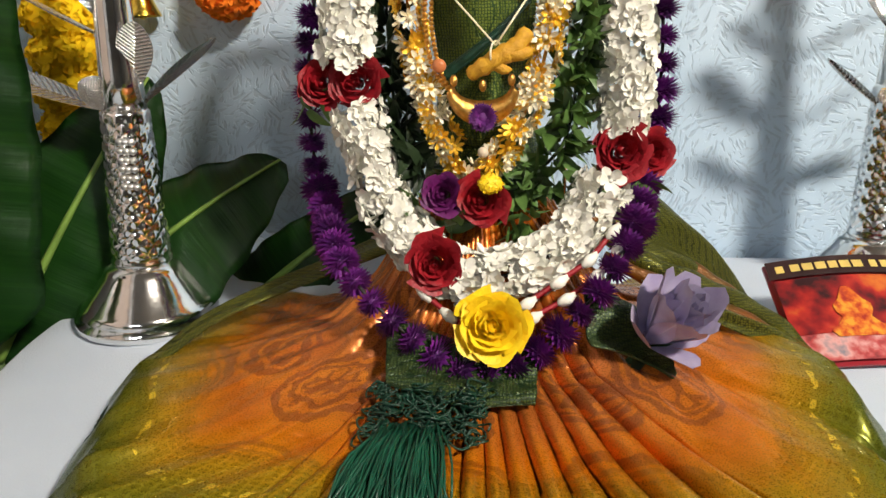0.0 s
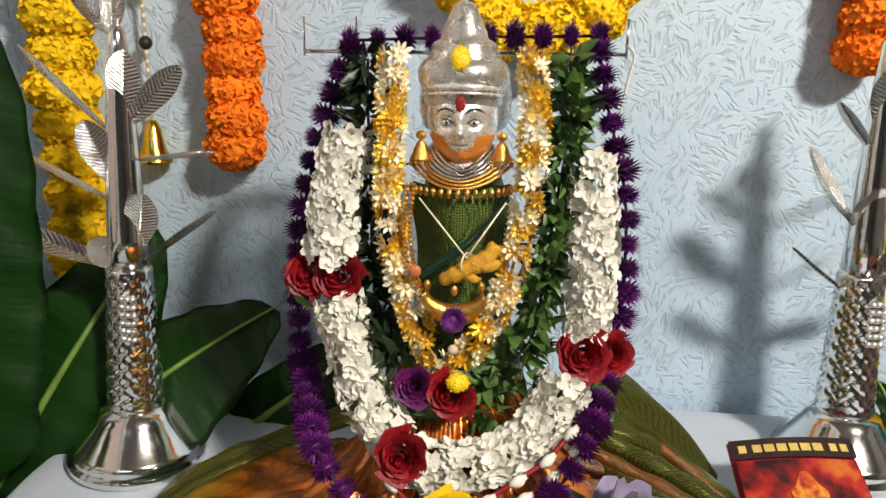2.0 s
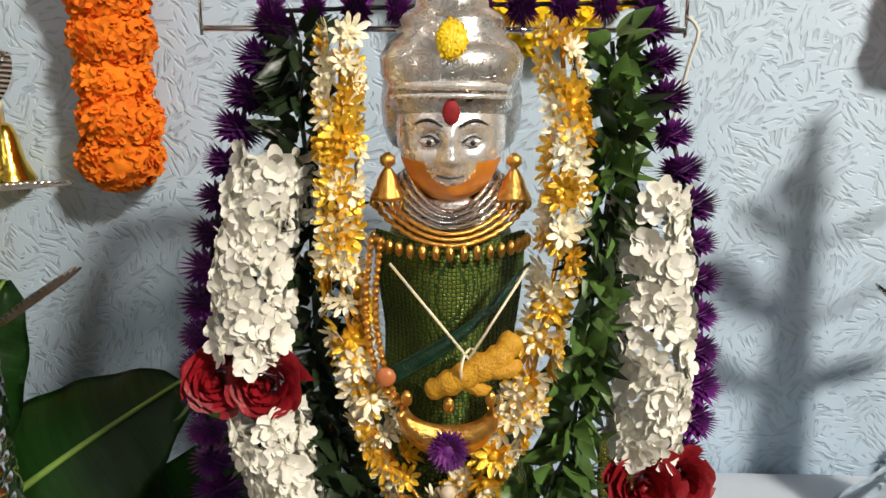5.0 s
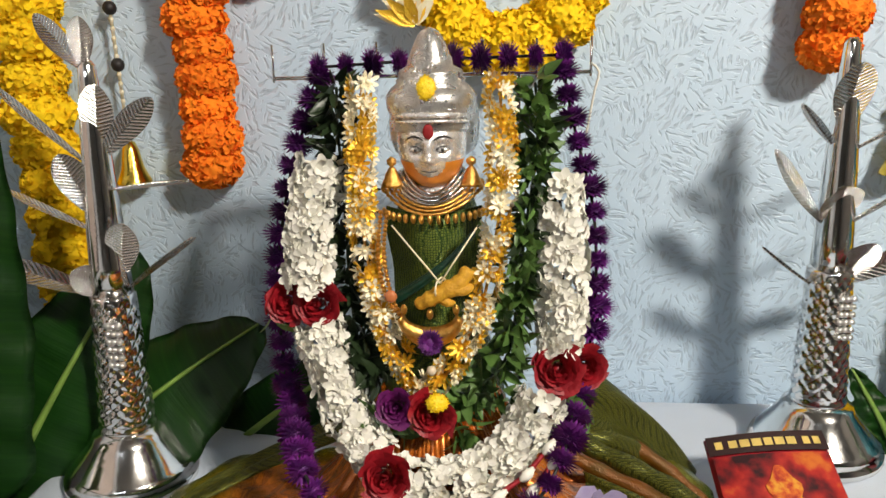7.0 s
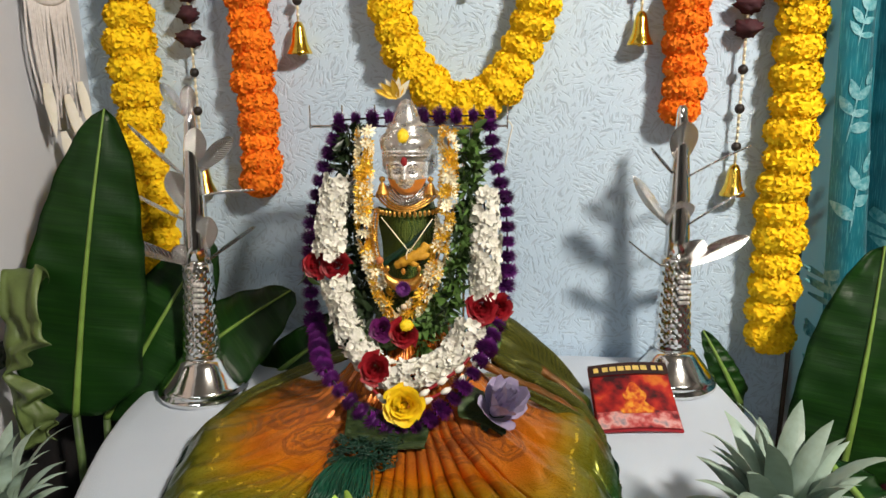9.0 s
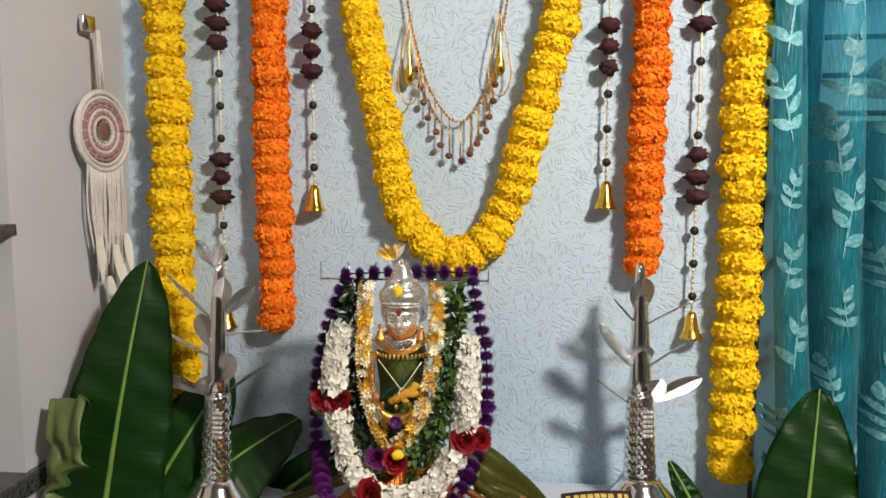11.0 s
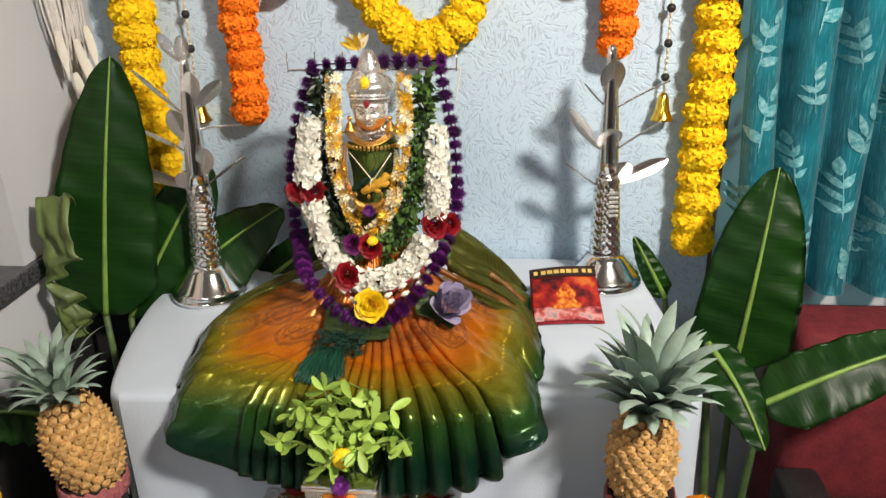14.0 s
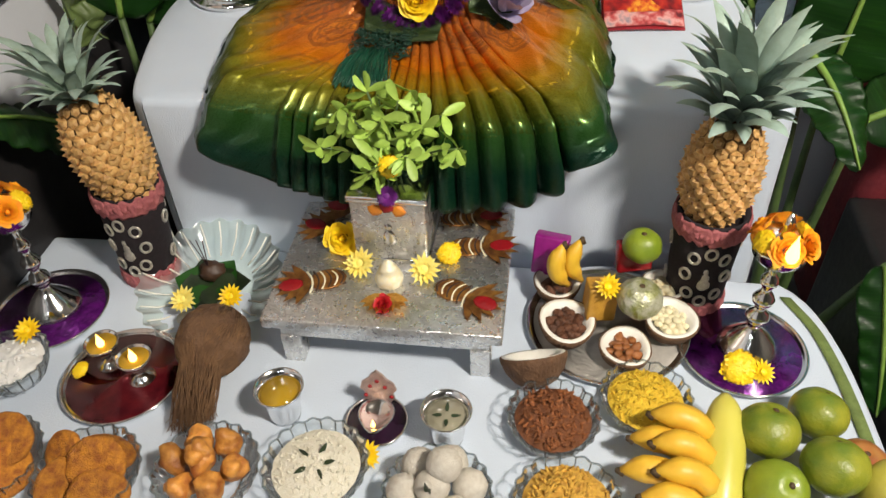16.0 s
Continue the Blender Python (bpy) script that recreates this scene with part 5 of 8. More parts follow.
part("root", bm, material("turmeric_skin", (0.68, 0.36, 0.02), (0.52, 0.25, 0.015), rough=0.6, scale=160, bump=0.4), root)
bm = bmesh.new()
tube(bm, [(-0.045, 0.012, 0.052), (-0.004, -0.008, 0.008)], 0.0008, 5)
tube(bm, [(0.026, 0.012, 0.050), (-0.004, -0.008, 0.008)], 0.0008, 5)
tube(bm, [(-0.004 + 0.008 * math.cos(a) * 0.5, -0.003 + 0.008 * math.cos(a), 0.002 + 0.009 * math.sin(a)) for a in np.linspace(0, 6.28, 15)], 0.0008, 5)
part("thread", bm, CREAM_FOIL, root)
# red and white bead strings across the lap
strands = thing("cotton_bead_strands", pose(0, 0, 0), "red cord strands with white cotton tufts across the lap", "bead string")
tuft_bm = bmesh.new()
blob(tuft_bm, 0.0055, 10, 7, squash=(0.8, 0.8, 1.5), rough=0.3)
TUFT = mesh_of("cotton_tuft", tuft_bm, WHITE_PETAL)
for line in ([(0.138, 0.838, 1.150), (0.115, 0.822, 1.127), (0.092, 0.812, 1.113), (0.068, 0.803, 1.099)], [(0.142, 0.832, 1.140), (0.120, 0.815, 1.117), (0.098, 0.806, 1.102), (0.072, 0.797, 1.090)],
             [(-0.024, 0.822, 1.128), (-0.014, 0.812, 1.107), (0.004, 0.802, 1.093), (0.016, 0.796, 1.085)]):
    pts = spline(line, 14)
    bm = bmesh.new()
    tube(bm, pts, 0.0022, 6)
    part("cord", bm, ROSE, strands, "dark red cord")
    for i in range(1, 14, 4 if line[0][0] > 0 else 5):
        part("cotton_tuft", TUFT, None, strands, m=aim(pts[i] + Vector((0, -0.002, 0)), pts[min(13, i + 1)] - pts[i - 1]))

bow = thing("gold_bow", pose(0.018, 0.915, 1.492), "pleated gold paper bow on the crown's side", "bow")
for i in range(9):
    bm = bmesh.new()
    a = math.radians(60 + 14 * i + rnd.uniform(-4, 4))
    petal(bm, (0.006, 0, -0.004), (0.006 + 0.034 * math.cos(a), rnd.uniform(-0.006, 0.006), 0.024 * math.sin(a)), 0.011, (0, -1, 0), cup=0.15, steps=3)
    part("pleat", bm, GOLD_FOIL if i % 2 else CREAM_FOIL, bow)
crown_fl = thing("marigold_flower", aim((CX, 0.888, 1.438), (0, -1, 0.3)), "small yellow marigold on the crown", "flower", "loose flowers")
SMALL_YELLOW = marigold_mesh("flower_head", YELLOW_ROSE_MAT, 0.017, 0.55, 90, 9)
part("flower_head", SMALL_YELLOW, None, crown_fl, m=Matrix.Diagonal((0.45, 0.55, 0.4, 1)))
mg = thing("marigold_petals", aim((0.040, 0.838, 1.182), (0.2, -1, 0.6)), "torn orange marigold petals on the rose", "flower", "loose flowers")
part("flower_head", SMALL_YELLOW, None, mg, m=Matrix.Diagonal((0.55, 0.45, 0.6, 1)))

# ---- wall hangings ----
bell_bm = bmesh.new()
lathe(bell_bm, [(0.003, 0.0), (0.006, -0.002), (0.009, -0.010), (0.0125, -0.032), (0.0165, -0.042), (0.019, -0.047), (0.0195, -0.050), (0.0165, -0.050), (0.012, -0.03), (0.004, -0.008)], 24)
BELL = mesh_of("bell", bell_bm, BRASS)
felt_bm = bmesh.new()
blob(felt_bm, 0.0150, 20, 14, squash=(1.1, 0.85, 0.80))
for v in felt_bm.verts:
    d = v.co.normalized()
    v.co *= 0.80 + 0.75 * abs(noise.noise(d * 2.6 + Vector((3, 1, 4)))) + 0.25 * noise.noise(d * 6.0)
MAROON_FELT = material("dark_maroon_felt", (0.035, 0.008, 0.012), (0.06, 0.012, 0.018), rough=0.8, scale=90)
FELT = mesh_of("felt_rose", felt_bm, MAROON_FELT)
bb = bmesh.new()
blob(bb, 0.0088, 8, 6)
BLACK_BEAD = mesh_of("black_bead", bb, DARK)


def bead_string(x, flowers, beads, bell_z, label):
    s = thing("bell_string", pose(x, GY + 0.01, 2.45), label, "wall hanging", "bell strings")
    bm = bmesh.new()
    tube(bm, [(0, 0, 0), (0, 0, bell_z - 2.45)], 0.0022, 6)
    n = int((2.45 - bell_z) / 0.011)
    for i in range(n):
        blob(bm, 0.0030, 6, 4, (0, 0, -0.011 * i), (1, 1, 1.5))
    part("cord", bm, CREAM_FOIL, s, "cream beaded cord")
    for z in flowers:
        part("felt_rose", FELT, None, s, m=pose(0, -0.004, z - 2.45, 0, 0, rnd.uniform(0, 360)) @ Matrix.Diagonal((1.3, 1.3, 1.25, 1)))
    for z in beads:
        part("black_bead", BLACK_BEAD, None, s, m=pose(0, 0, z - 2.45))
    part("bell", BELL, None, s, m=pose(0, 0, bell_z - 2.45) @ Matrix.Diagonal((1.15, 1.15, 1.1, 1)))
    bm = bmesh.new()
    blob(bm, 0.005, 8, 6, (0, 0, bell_z - 2.45 - 0.053))
    part("clapper", bm, BRASS, s)


LONG_F = (1.965, 1.928, 1.890, 1.654, 1.617, 1.577, 2.26, 2.22, 2.18)
bead_string(-0.385, LONG_F, (2.002, 1.828, 1.763, 1.697, 1.518, 1.45, 2.12, 2.06), 1.355, "long string of maroon felt roses ending in a brass bell")
bead_string(0.570, (1.965, 1.910, 1.663, 1.620, 1.582, 2.26, 2.22), (2.0, 1.84, 1.77, 1.70, 1.515, 1.45, 1.385, 2.12, 2.06), 1.355, "long string of maroon felt roses ending in a brass bell")
SHORT_F = (1.910, 1.870, 1.830, 2.16, 2.12, 2.20)
bead_string(-0.190, SHORT_F, (1.952, 1.763, 1.700, 1.638, 2.02, 2.08), 1.603, "short string of maroon felt roses ending in a brass bell")
bead_string(0.397, SHORT_F, (1.975, 1.780, 1.713, 1.648, 2.04, 2.09), 1.612, "short string of maroon felt roses ending in a brass bell")

toran = thing("bead_toran", pose(0.105, GY + 0.015, 2.0), "gold chain swag with beaded fringe and two lantern drops", "wall hanging")
chain = spline([(-0.13, 0, 0.30), (-0.105, 0, 0.0), (-0.085, 0, -0.12), (-0.05, 0, -0.22), (0.0, -0.004, -0.272), (0.05, 0, -0.225), (0.075, 0, -0.145), (0.10, 0, 0.0), (0.13, 0, 0.30)], 150)
link_bm = bmesh.new()
blob(link_bm, 0.0032, 6, 4, squash=(1, 1, 1.2))
LINK = mesh_of("chain_link", link_bm, GOLD)
for p in chain:
    part("chain_link", LINK, None, toran, m=Matrix.Translation(p))
RUST = material("rust_glass_beads", (0.25, 0.07, 0.03), (0.12, 0.03, 0.03), rough=0.3, scale=300, random_hue=0.6)
rb = bmesh.new()
blob(rb, 0.0075, 8, 6, squash=(1, 1, 0.9))
RUST_BEAD = mesh_of("glass_bead", rb, RUST)
for i in range(54, 97, 3):
    p = chain[i]
    ln = 0.022 + 0.05 * math.sin(math.pi * (i - 52) / 48)
    bm = bmesh.new()
    tube(bm, [p, p + Vector((0, -0.002, -ln))], 0.0016, 5)
    part("fringe_rod", bm, GOLD, toran)
    part("glass_bead", RUST_BEAD, None, toran, m=Matrix.Translation(p + Vector((rnd.uniform(-0.003, 0.003), -0.003, -ln - 0.005))))
for sx, z0 in ((-0.098, -0.10), (0.082, -0.085)):
    lan = part("lantern_drop", (lambda b: (lathe(b, [(0.001, 0.0), (0.002, -0.03), (0.003, -0.06), (0.010, -0.085), (0.0105, -0.098), (0.004, -0.108)], 14), b)[1])(bmesh.new()), BRASS, toran, "brass lantern drop", m=pose(sx, -0.004, z0 + 0.01))
    for q in (-1, 1):
        bm = bmesh.new()
        tube(bm, spline([(0, 0, 0.02), (q * 0.016, -0.004, -0.06), (q * 0.022, -0.004, -0.11), (q * 0.008, -0.004, -0.145), (0, -0.004, -0.148)], 18), 0.0015, 5)
        part("wire", bm, GOLD, lan)
    for i in range(8):
        part("glass_bead", RUST_BEAD, None, toran, m=pose(sx + rnd.uniform(-0.028, 0.028), -0.006, (0.035 if sx < 0 else 0.07) + rnd.uniform(-0.04, 0.03)))
    bm = bmesh.new()
    tube(bm, spline([(sx - 0.03, 0, 0.04), (sx - 0.012, -0.002, 0.11), (sx + 0.008, -0.002, 0.12), (sx + 0.03, 0, 0.04)], 16), 0.0018, 5)
    part("wire", bm, GOLD, toran)

# dream catcher on the side wall
dc = thing("dream_catcher", pose(LEFT_X + 0.030, 1.085, 1.706, 0, 0, -8), "white dream catcher with a pink woven disc, fringe and feathers", "wall hanging")
CREAM_YARN = material("cream_cotton_yarn", (0.72, 0.68, 0.66), (0.62, 0.58, 0.56), rough=0.9, scale=120, bump=0.5)
PINK_YARN = material("dusty_pink_yarn", (0.42, 0.24, 0.25), (0.32, 0.17, 0.18), rough=0.9, scale=120, bump=0.5)


def yz_ring(r, t, mat, name):
    bm = bmesh.new()
    tube(bm, [(0, r * math.cos(a), r * math.sin(a)) for a in np.linspace(0, 2 * math.pi, 41)], t, 7)
    part(name, bm, mat, dc)


yz_ring(0.074, 0.0055, CREAM_YARN, "hoop")
for k, r in enumerate((0.064, 0.056, 0.048, 0.041, 0.034, 0.027)):
    yz_ring(r, 0.0034, PINK_YARN if k in (1, 2, 4) else CREAM_YARN, "woven_ring")
for i in range(18):
    a = i * math.pi / 9
    bm = bmesh.new()
    tube(bm, [(0.001, 0.018 * math.cos(a), 0.018 * math.sin(a)), (0.001, 0.071 * math.cos(a), 0.071 * math.sin(a))], 0.0016, 5)
    part("spoke", bm, CREAM_YARN, dc)
bm = bmesh.new()
blob(bm, 0.018, 14, 8, squash=(0.25, 1, 1))
part("centre", bm, material("brown_wooden_centre", (0.22, 0.12, 0.09), rough=0.6), dc)
for i in range(26):
    y = -0.048 + 0.096 * i / 25
    bm = bmesh.new()
    z0 = -math.sqrt(max(0, 0.074 ** 2 - y * y))
    ln = 0.13 + rnd.uniform(0, 0.09)
    tube(bm, spline([(0, y, z0), (0.003 * rnd.uniform(-1, 1), y + rnd.uniform(-0.006, 0.006), z0 - ln / 2), (0, y * 0.9 + rnd.uniform(-0.01, 0.01), z0 - ln)], 8), 0.0022, 5)
    part("fringe_strand", bm, CREAM_YARN, dc)
for y, z in ((-0.035, -0.22), (0.03, -0.28), (-0.01, -0.30), (0.01, -0.24), (0.045, -0.22)):
    bm = bmesh.new()
    petal(bm, (0.003, y, z + 0.02), (0.006, y + rnd.uniform(-0.01, 0.01), z - 0.07), 0.026, (1, 0, 0), cup=0.1, steps=5)
    part("feather", bm, WHITE_PETAL, dc)
bm = bmesh.new()
tube(bm, [(0, -0.004, 0.075), (0, -0.006, 0.19)], 0.003, 6)
tube(bm, [(0, 0.006, 0.075), (0, -0.002, 0.19)], 0.003, 6)
part("cord", bm, CREAM_YARN, dc)
bm = bmesh.new()
box(bm, -0.015, -0.006, -0.035, 0.0, 0.185, 0.215, 0.003)
part("hook", bm, STEEL, dc)


# ---- silver banana-plant stands ----
def ribbed_silver():
    """Sheet silver pressed with slanting ribs either side of a midrib."""
    m = material("ribbed_sheet_silver", (0.92, 0.91, 0.89), (0.86, 0.85, 0.82), rough=0.20, metal=1.0, scale=60, bump=0)
    N, L = m.node_tree.nodes, m.node_tree.links
    b = N["Principled BSDF"]
    co = N.new("ShaderNodeTexCoord")
    sep = N.new("ShaderNodeSeparateXYZ")
    L.new(co.outputs["Object"], sep.inputs[0])

    def maths(op, x, y=0.0):
        n = N.new("ShaderNodeMath")
        n.operation = op
        for k, s in enumerate((x, y)):
            if isinstance(s, (int, float)):
                n.inputs[k].default_value = s
            else:
                L.new(s, n.inputs[k])
        return n.outputs[0]

    slant = maths("SUBTRACT", sep.outputs[2], maths("MULTIPLY", maths("ABSOLUTE", sep.outputs[0]), 0.8))
    rib = maths("SINE", maths("MULTIPLY", slant, 1250.0))
    bp = N.new("ShaderNodeBump")
    bp.inputs["Strength"].default_value, bp.inputs["Distance"].default_value = 0.9, 0.0012
    L.new(rib, bp.inputs["Height"])
    L.new(bp.outputs[0], b.inputs["Normal"])
    groove = N.new("ShaderNodeMix")
    groove.data_type = "RGBA"
    groove.inputs["B"].default_value = (0.30, 0.29, 0.27, 1)
    L.new(maths("MULTIPLY", maths("LESS_THAN", rib, -0.55), 0.7), groove.inputs["Factor"])
    L.new(b.inputs["Base Color"].links[0].from_socket, groove.inputs["A"])
    L.new(groove.outputs["Result"], b.inputs["Base Color"])
    return m


SILVER_LEAF = ribbed_silver()


def silver_leaf(ln, w):
    bm = bmesh.new()
    n, m = 27, 9
    grid = []
    for i in range(n):
        t = i / (n - 1)
        half = 0.5 * w * max(0.0, math.sin(math.pi * (0.03 + 0.97 * t) ** 1.35)) ** 0.7 + 0.0005
        grid.append([((k / (m - 1) * 2 - 1) * half, 0.10 * ln * t * t + 0.10 * half * abs(k / (m - 1) * 2 - 1) , ln * t + 0.25 * half * (abs(k - 4) / 4)) for k in range(m)])
    sheet(bm, grid)
    tube(bm, [(0, 0.1 * ln * t * t - 0.0008, ln * t) for t in np.linspace(-0.08, 0.97, 8)], 0.0011, 5)
    return mesh_of("leaf", bm, SILVER_LEAF)


SHEET_LEAF = silver_leaf(0.100, 0.030)


def berry_mesh():
    bm = bmesh.new()
    blob(bm, 0.0045, 8, 5, (0, 0, 0), (1, 1, 0.8))
    return mesh_of("bead", bm, SILVER_EMBOSSED)


SILVER_BEAD = berry_mesh()


def silver_plant(label, p, lean, leaves):
    t = thing("silver_plant_stand", Matrix.Translation(p) @ pose(0, 0, 0, 0, lean, 0), label, "stand", "silver plant stands")
    bm = bmesh.new()
    lathe(bm, [(0.070, 0.0), (0.074, 0.003), (0.074, 0.010), (0.068, 0.014), (0.071, 0.018), (0.064, 0.024), (0.052, 0.040), (0.041, 0.055), (0.038, 0.062), (0.034, 0.064), (0.030, 0.068)], 44)
    part("base", bm, SILVER, t)
    bm = bmesh.new()
    lathe(bm, [(0.0305, 0.066), (0.031, 0.072)] + [(0.0285 - 0.006 * k / 89, 0.076 + 0.146 * k / 89) for k in range(90)] + [(0.024, 0.226), (0.020, 0.230)], 90,
          wobble=lambda a, z: 1 + 0.085 * abs(math.sin(5 * a + z * 172) * math.sin(5 * a - z * 172)) ** 0.7 * (0.076 < z < 0.223))
    part("embossed_sleeve", bm, SILVER, t)
    bm = bmesh.new()
    lathe(bm, [(0.020, 0.226), (0.0185, 0.26), (0.016, 0.33), (0.0125, 0.40), (0.009, 0.45), (0.0075, 0.468), (0.004, 0.474)], 20, wobble=lambda a, z: 1 + 0.10 * (math.cos(3 * a) > 0.2))
    part("stalk", bm, SILVER, t)
    for i in range(6):
        for k in range(3):
            part("bead", SILVER_BEAD, None, t, m=Matrix.Translation((0.010 + 0.006 * (k - 1), -0.026, 0.155 + 0.009 * i)))
    inv = t.matrix_world.inverted()
    for base, tip, width, face in leaves:
        base, tip = Vector((base[0], p[1], base[1])), Vector((tip[0], p[1] - 0.018, tip[1]))
        zax = (tip - base).normalized()
        side = zax.cross(Vector((0, -1, 0.25))).normalized()
        yax = (side.cross(zax) * face + side * math.sqrt(1 - face * face)).normalized()
        xax = yax.cross(zax).normalized()
        m = Matrix((xax, yax, zax)).transposed().to_4x4()
        m.translation = base
        k = (tip - base).length / 0.1
        part("leaf", SHEET_LEAF, None, t, m=inv @ m @ Matrix.Diagonal((width / 0.03, k, k, 1)))
    return t


# base x, z; tip x, z; width; how far the blade faces the room
silver_plant("tall polished silver plant stand with embossed sleeve and feathered leaves", (-0.337, 1.01, HIGH_Z), 2.5,
             [((-0.320, 1.452), (-0.353, 1.506), 0.022, 0.8), ((-0.322, 1.452), (-0.305, 1.506), 0.024, 0.95), ((-0.320, 1.362), (-0.242, 1.431), 0.026, 0.85), ((-0.321, 1.366), (-0.297, 1.443), 0.034, 0.98),
              ((-0.334, 1.302), (-0.349, 1.375), 0.034, 0.97), ((-0.324, 1.354), (-0.419, 1.436), 0.028, 0.06), ((-0.326, 1.284), (-0.423, 1.329), 0.028, 0.08), ((-0.330, 1.214), (-0.455, 1.255), 0.030, 0.6),
              ((-0.322, 1.219), (-0.361, 1.245), 0.032, 0.9), ((-0.316, 1.233), (-0.291, 1.304), 0.034, 0.97), ((-0.316, 1.216), (-0.225, 1.295), 0.028, 0.05), ((-0.322, 1.328), (-0.216, 1.354), 0.028, 0.07)])
silver_plant("tall polished silver plant stand behind the red booklet", (0.462, 1.095, HIGH_Z), -1.4,
             [((0.453, 1.364), (0.451, 1.442), 0.046, 0.97), ((0.447, 1.264), (0.368, 1.349), 0.030, 0.8), ((0.458, 1.264), (0.451, 1.314), 0.050, 0.98), ((0.463, 1.196), (0.490, 1.254), 0.040, 0.95),
              ((0.463, 1.196), (0.561, 1.263), 0.034, 0.9), ((0.456, 1.342), (0.552, 1.413), 0.028, 0.06), ((0.460, 1.260), (0.544, 1.339), 0.028, 0.07), ((0.455, 1.188), (0.369, 1.240), 0.028, 0.15), ((0.453, 1.344), (0.397, 1.394), 0.028, 0.05)])

# ---- booklet ----
book = thing("booklet", pose(0, 0, 0), "thin red devotional booklet with a printed picture, leaning on the stand", "booklet")
BL, BR, TL, TR = Vector((0.316, 0.900, 0.996)), Vector((0.446, 0.912, 0.996)), Vector((0.308, 1.000, 1.057)), Vector((0.432, 1.012, 1.062))
BN = (BR - BL).cross(TL - BL).normalized()


def on_book(u, v, lift=0.0):
    return BL.lerp(BR, u).lerp(TL.lerp(TR, u), v) + BN * (lift + 0.006 * math.sin(math.pi * u))


bm = bmesh.new()
sheet(bm, [[on_book(u, v, -0.004) for u in np.linspace(0, 1, 12)] for v in np.linspace(0, 1, 6)])
part("cover", thicken(bm, 0.004), material("red_printed_cover", (0.34, 0.012, 0.02), (0.20, 0.008, 0.015), rough=0.35, scale=18), book)
def print_ink(name, stops, scale):
    """Printed picture: soft blotches of ink in several colours."""
    m = material(name, (0.5, 0.1, 0.05), rough=0.35, scale=scale, bump=0)
    N, L = m.node_tree.nodes, m.node_tree.links
    big = [n for n in N if n.type == "TEX_NOISE"][0]
    ramp = N.new("ShaderNodeValToRGB")
    e = ramp.color_ramp.elements
    e[0].position, e[0].color = stops[0][0], (*stops[0][1], 1)
    e[1].position, e[1].color = stops[-1][0], (*stops[-1][1], 1)
    for p, c in stops[1:-1]:
        e.new(p).color = (*c, 1)
    L.new(big.outputs["Fac"], ramp.inputs[0])
    L.new(ramp.outputs["Color"], N["Principled BSDF"].inputs["Base Color"])
    return m


for name, mat, k, pts in (("title_strip", material("black_title_strip", (0.03, 0.010, 0.010), rough=0.4), 0.0012, ((0.0, 0.82), (1.0, 0.82), (1.0, 1.0), (0.0, 1.0))),
                          ("printed_picture", print_ink("red_orange_print", ((0.34, (0.025, 0.006, 0.008)), (0.46, (0.22, 0.008, 0.010)), (0.58, (0.42, 0.025, 0.015)), (0.70, (0.55, 0.14, 0.02))), 34), 0.0012, ((0.02, 0.27), (0.98, 0.27), (0.98, 0.80), (0.02, 0.80))),
                          ("printed_lotus", print_ink("pink_lotus_print", ((0.36, (0.10, 0.015, 0.02)), (0.46, (0.42, 0.06, 0.06)), (0.58, (0.62, 0.32, 0.30)), (0.70, (0.16, 0.18, 0.22))), 46), 0.0012, ((0.02, 0.02), (0.98, 0.02), (0.98, 0.265), (0.02, 0.265)))):
    bm = bmesh.new()
    sheet(bm, [[on_book(*[(pts[0][i] * (1 - a) + pts[1][i] * a) * (1 - b) + (pts[3][i] * (1 - a) + pts[2][i] * a) * b for i in (0, 1)], k) for a in np.linspace(0, 1, 12)] for b in (0, 0.5, 1)])
    part(name, bm, mat, book)
bm = bmesh.new()
rows = []
for b in np.linspace(0, 1, 9):
    w = 0.15 * (1 - b) ** 0.6 * (1 + 0.35 * math.sin(13 * b)) + 0.03
    rows.append([on_book(0.50 + w * s, 0.22 + 0.46 * b, 0.0024) for s in (-1, -0.4, 0.4, 1)])
part("printed_shape", sheet(bm, rows), print_ink("gold_print", ((0.36, (0.32, 0.02, 0.012)), (0.47, (0.55, 0.10, 0.015)), (0.62, (0.66, 0.30, 0.03))), 110), book)
GOLD_INK = material("gold_ink", (0.75, 0.55, 0.15), rough=0.4)
for u, w in ((0.06, 0.06), (0.17, 0.07), (0.26, 0.08), (0.36, 0.08), (0.46, 0.07), (0.55, 0.08), (0.65, 0.08), (0.79, 0.06), (0.88, 0.06)):
    bm = bmesh.new()
    sheet(bm, [[on_book(u + w * a, 0.87 + 0.07 * b, 0.0022) for a in (0, 1)] for b in (0, 1)])
    part("title_bar", bm, GOLD_INK, book)


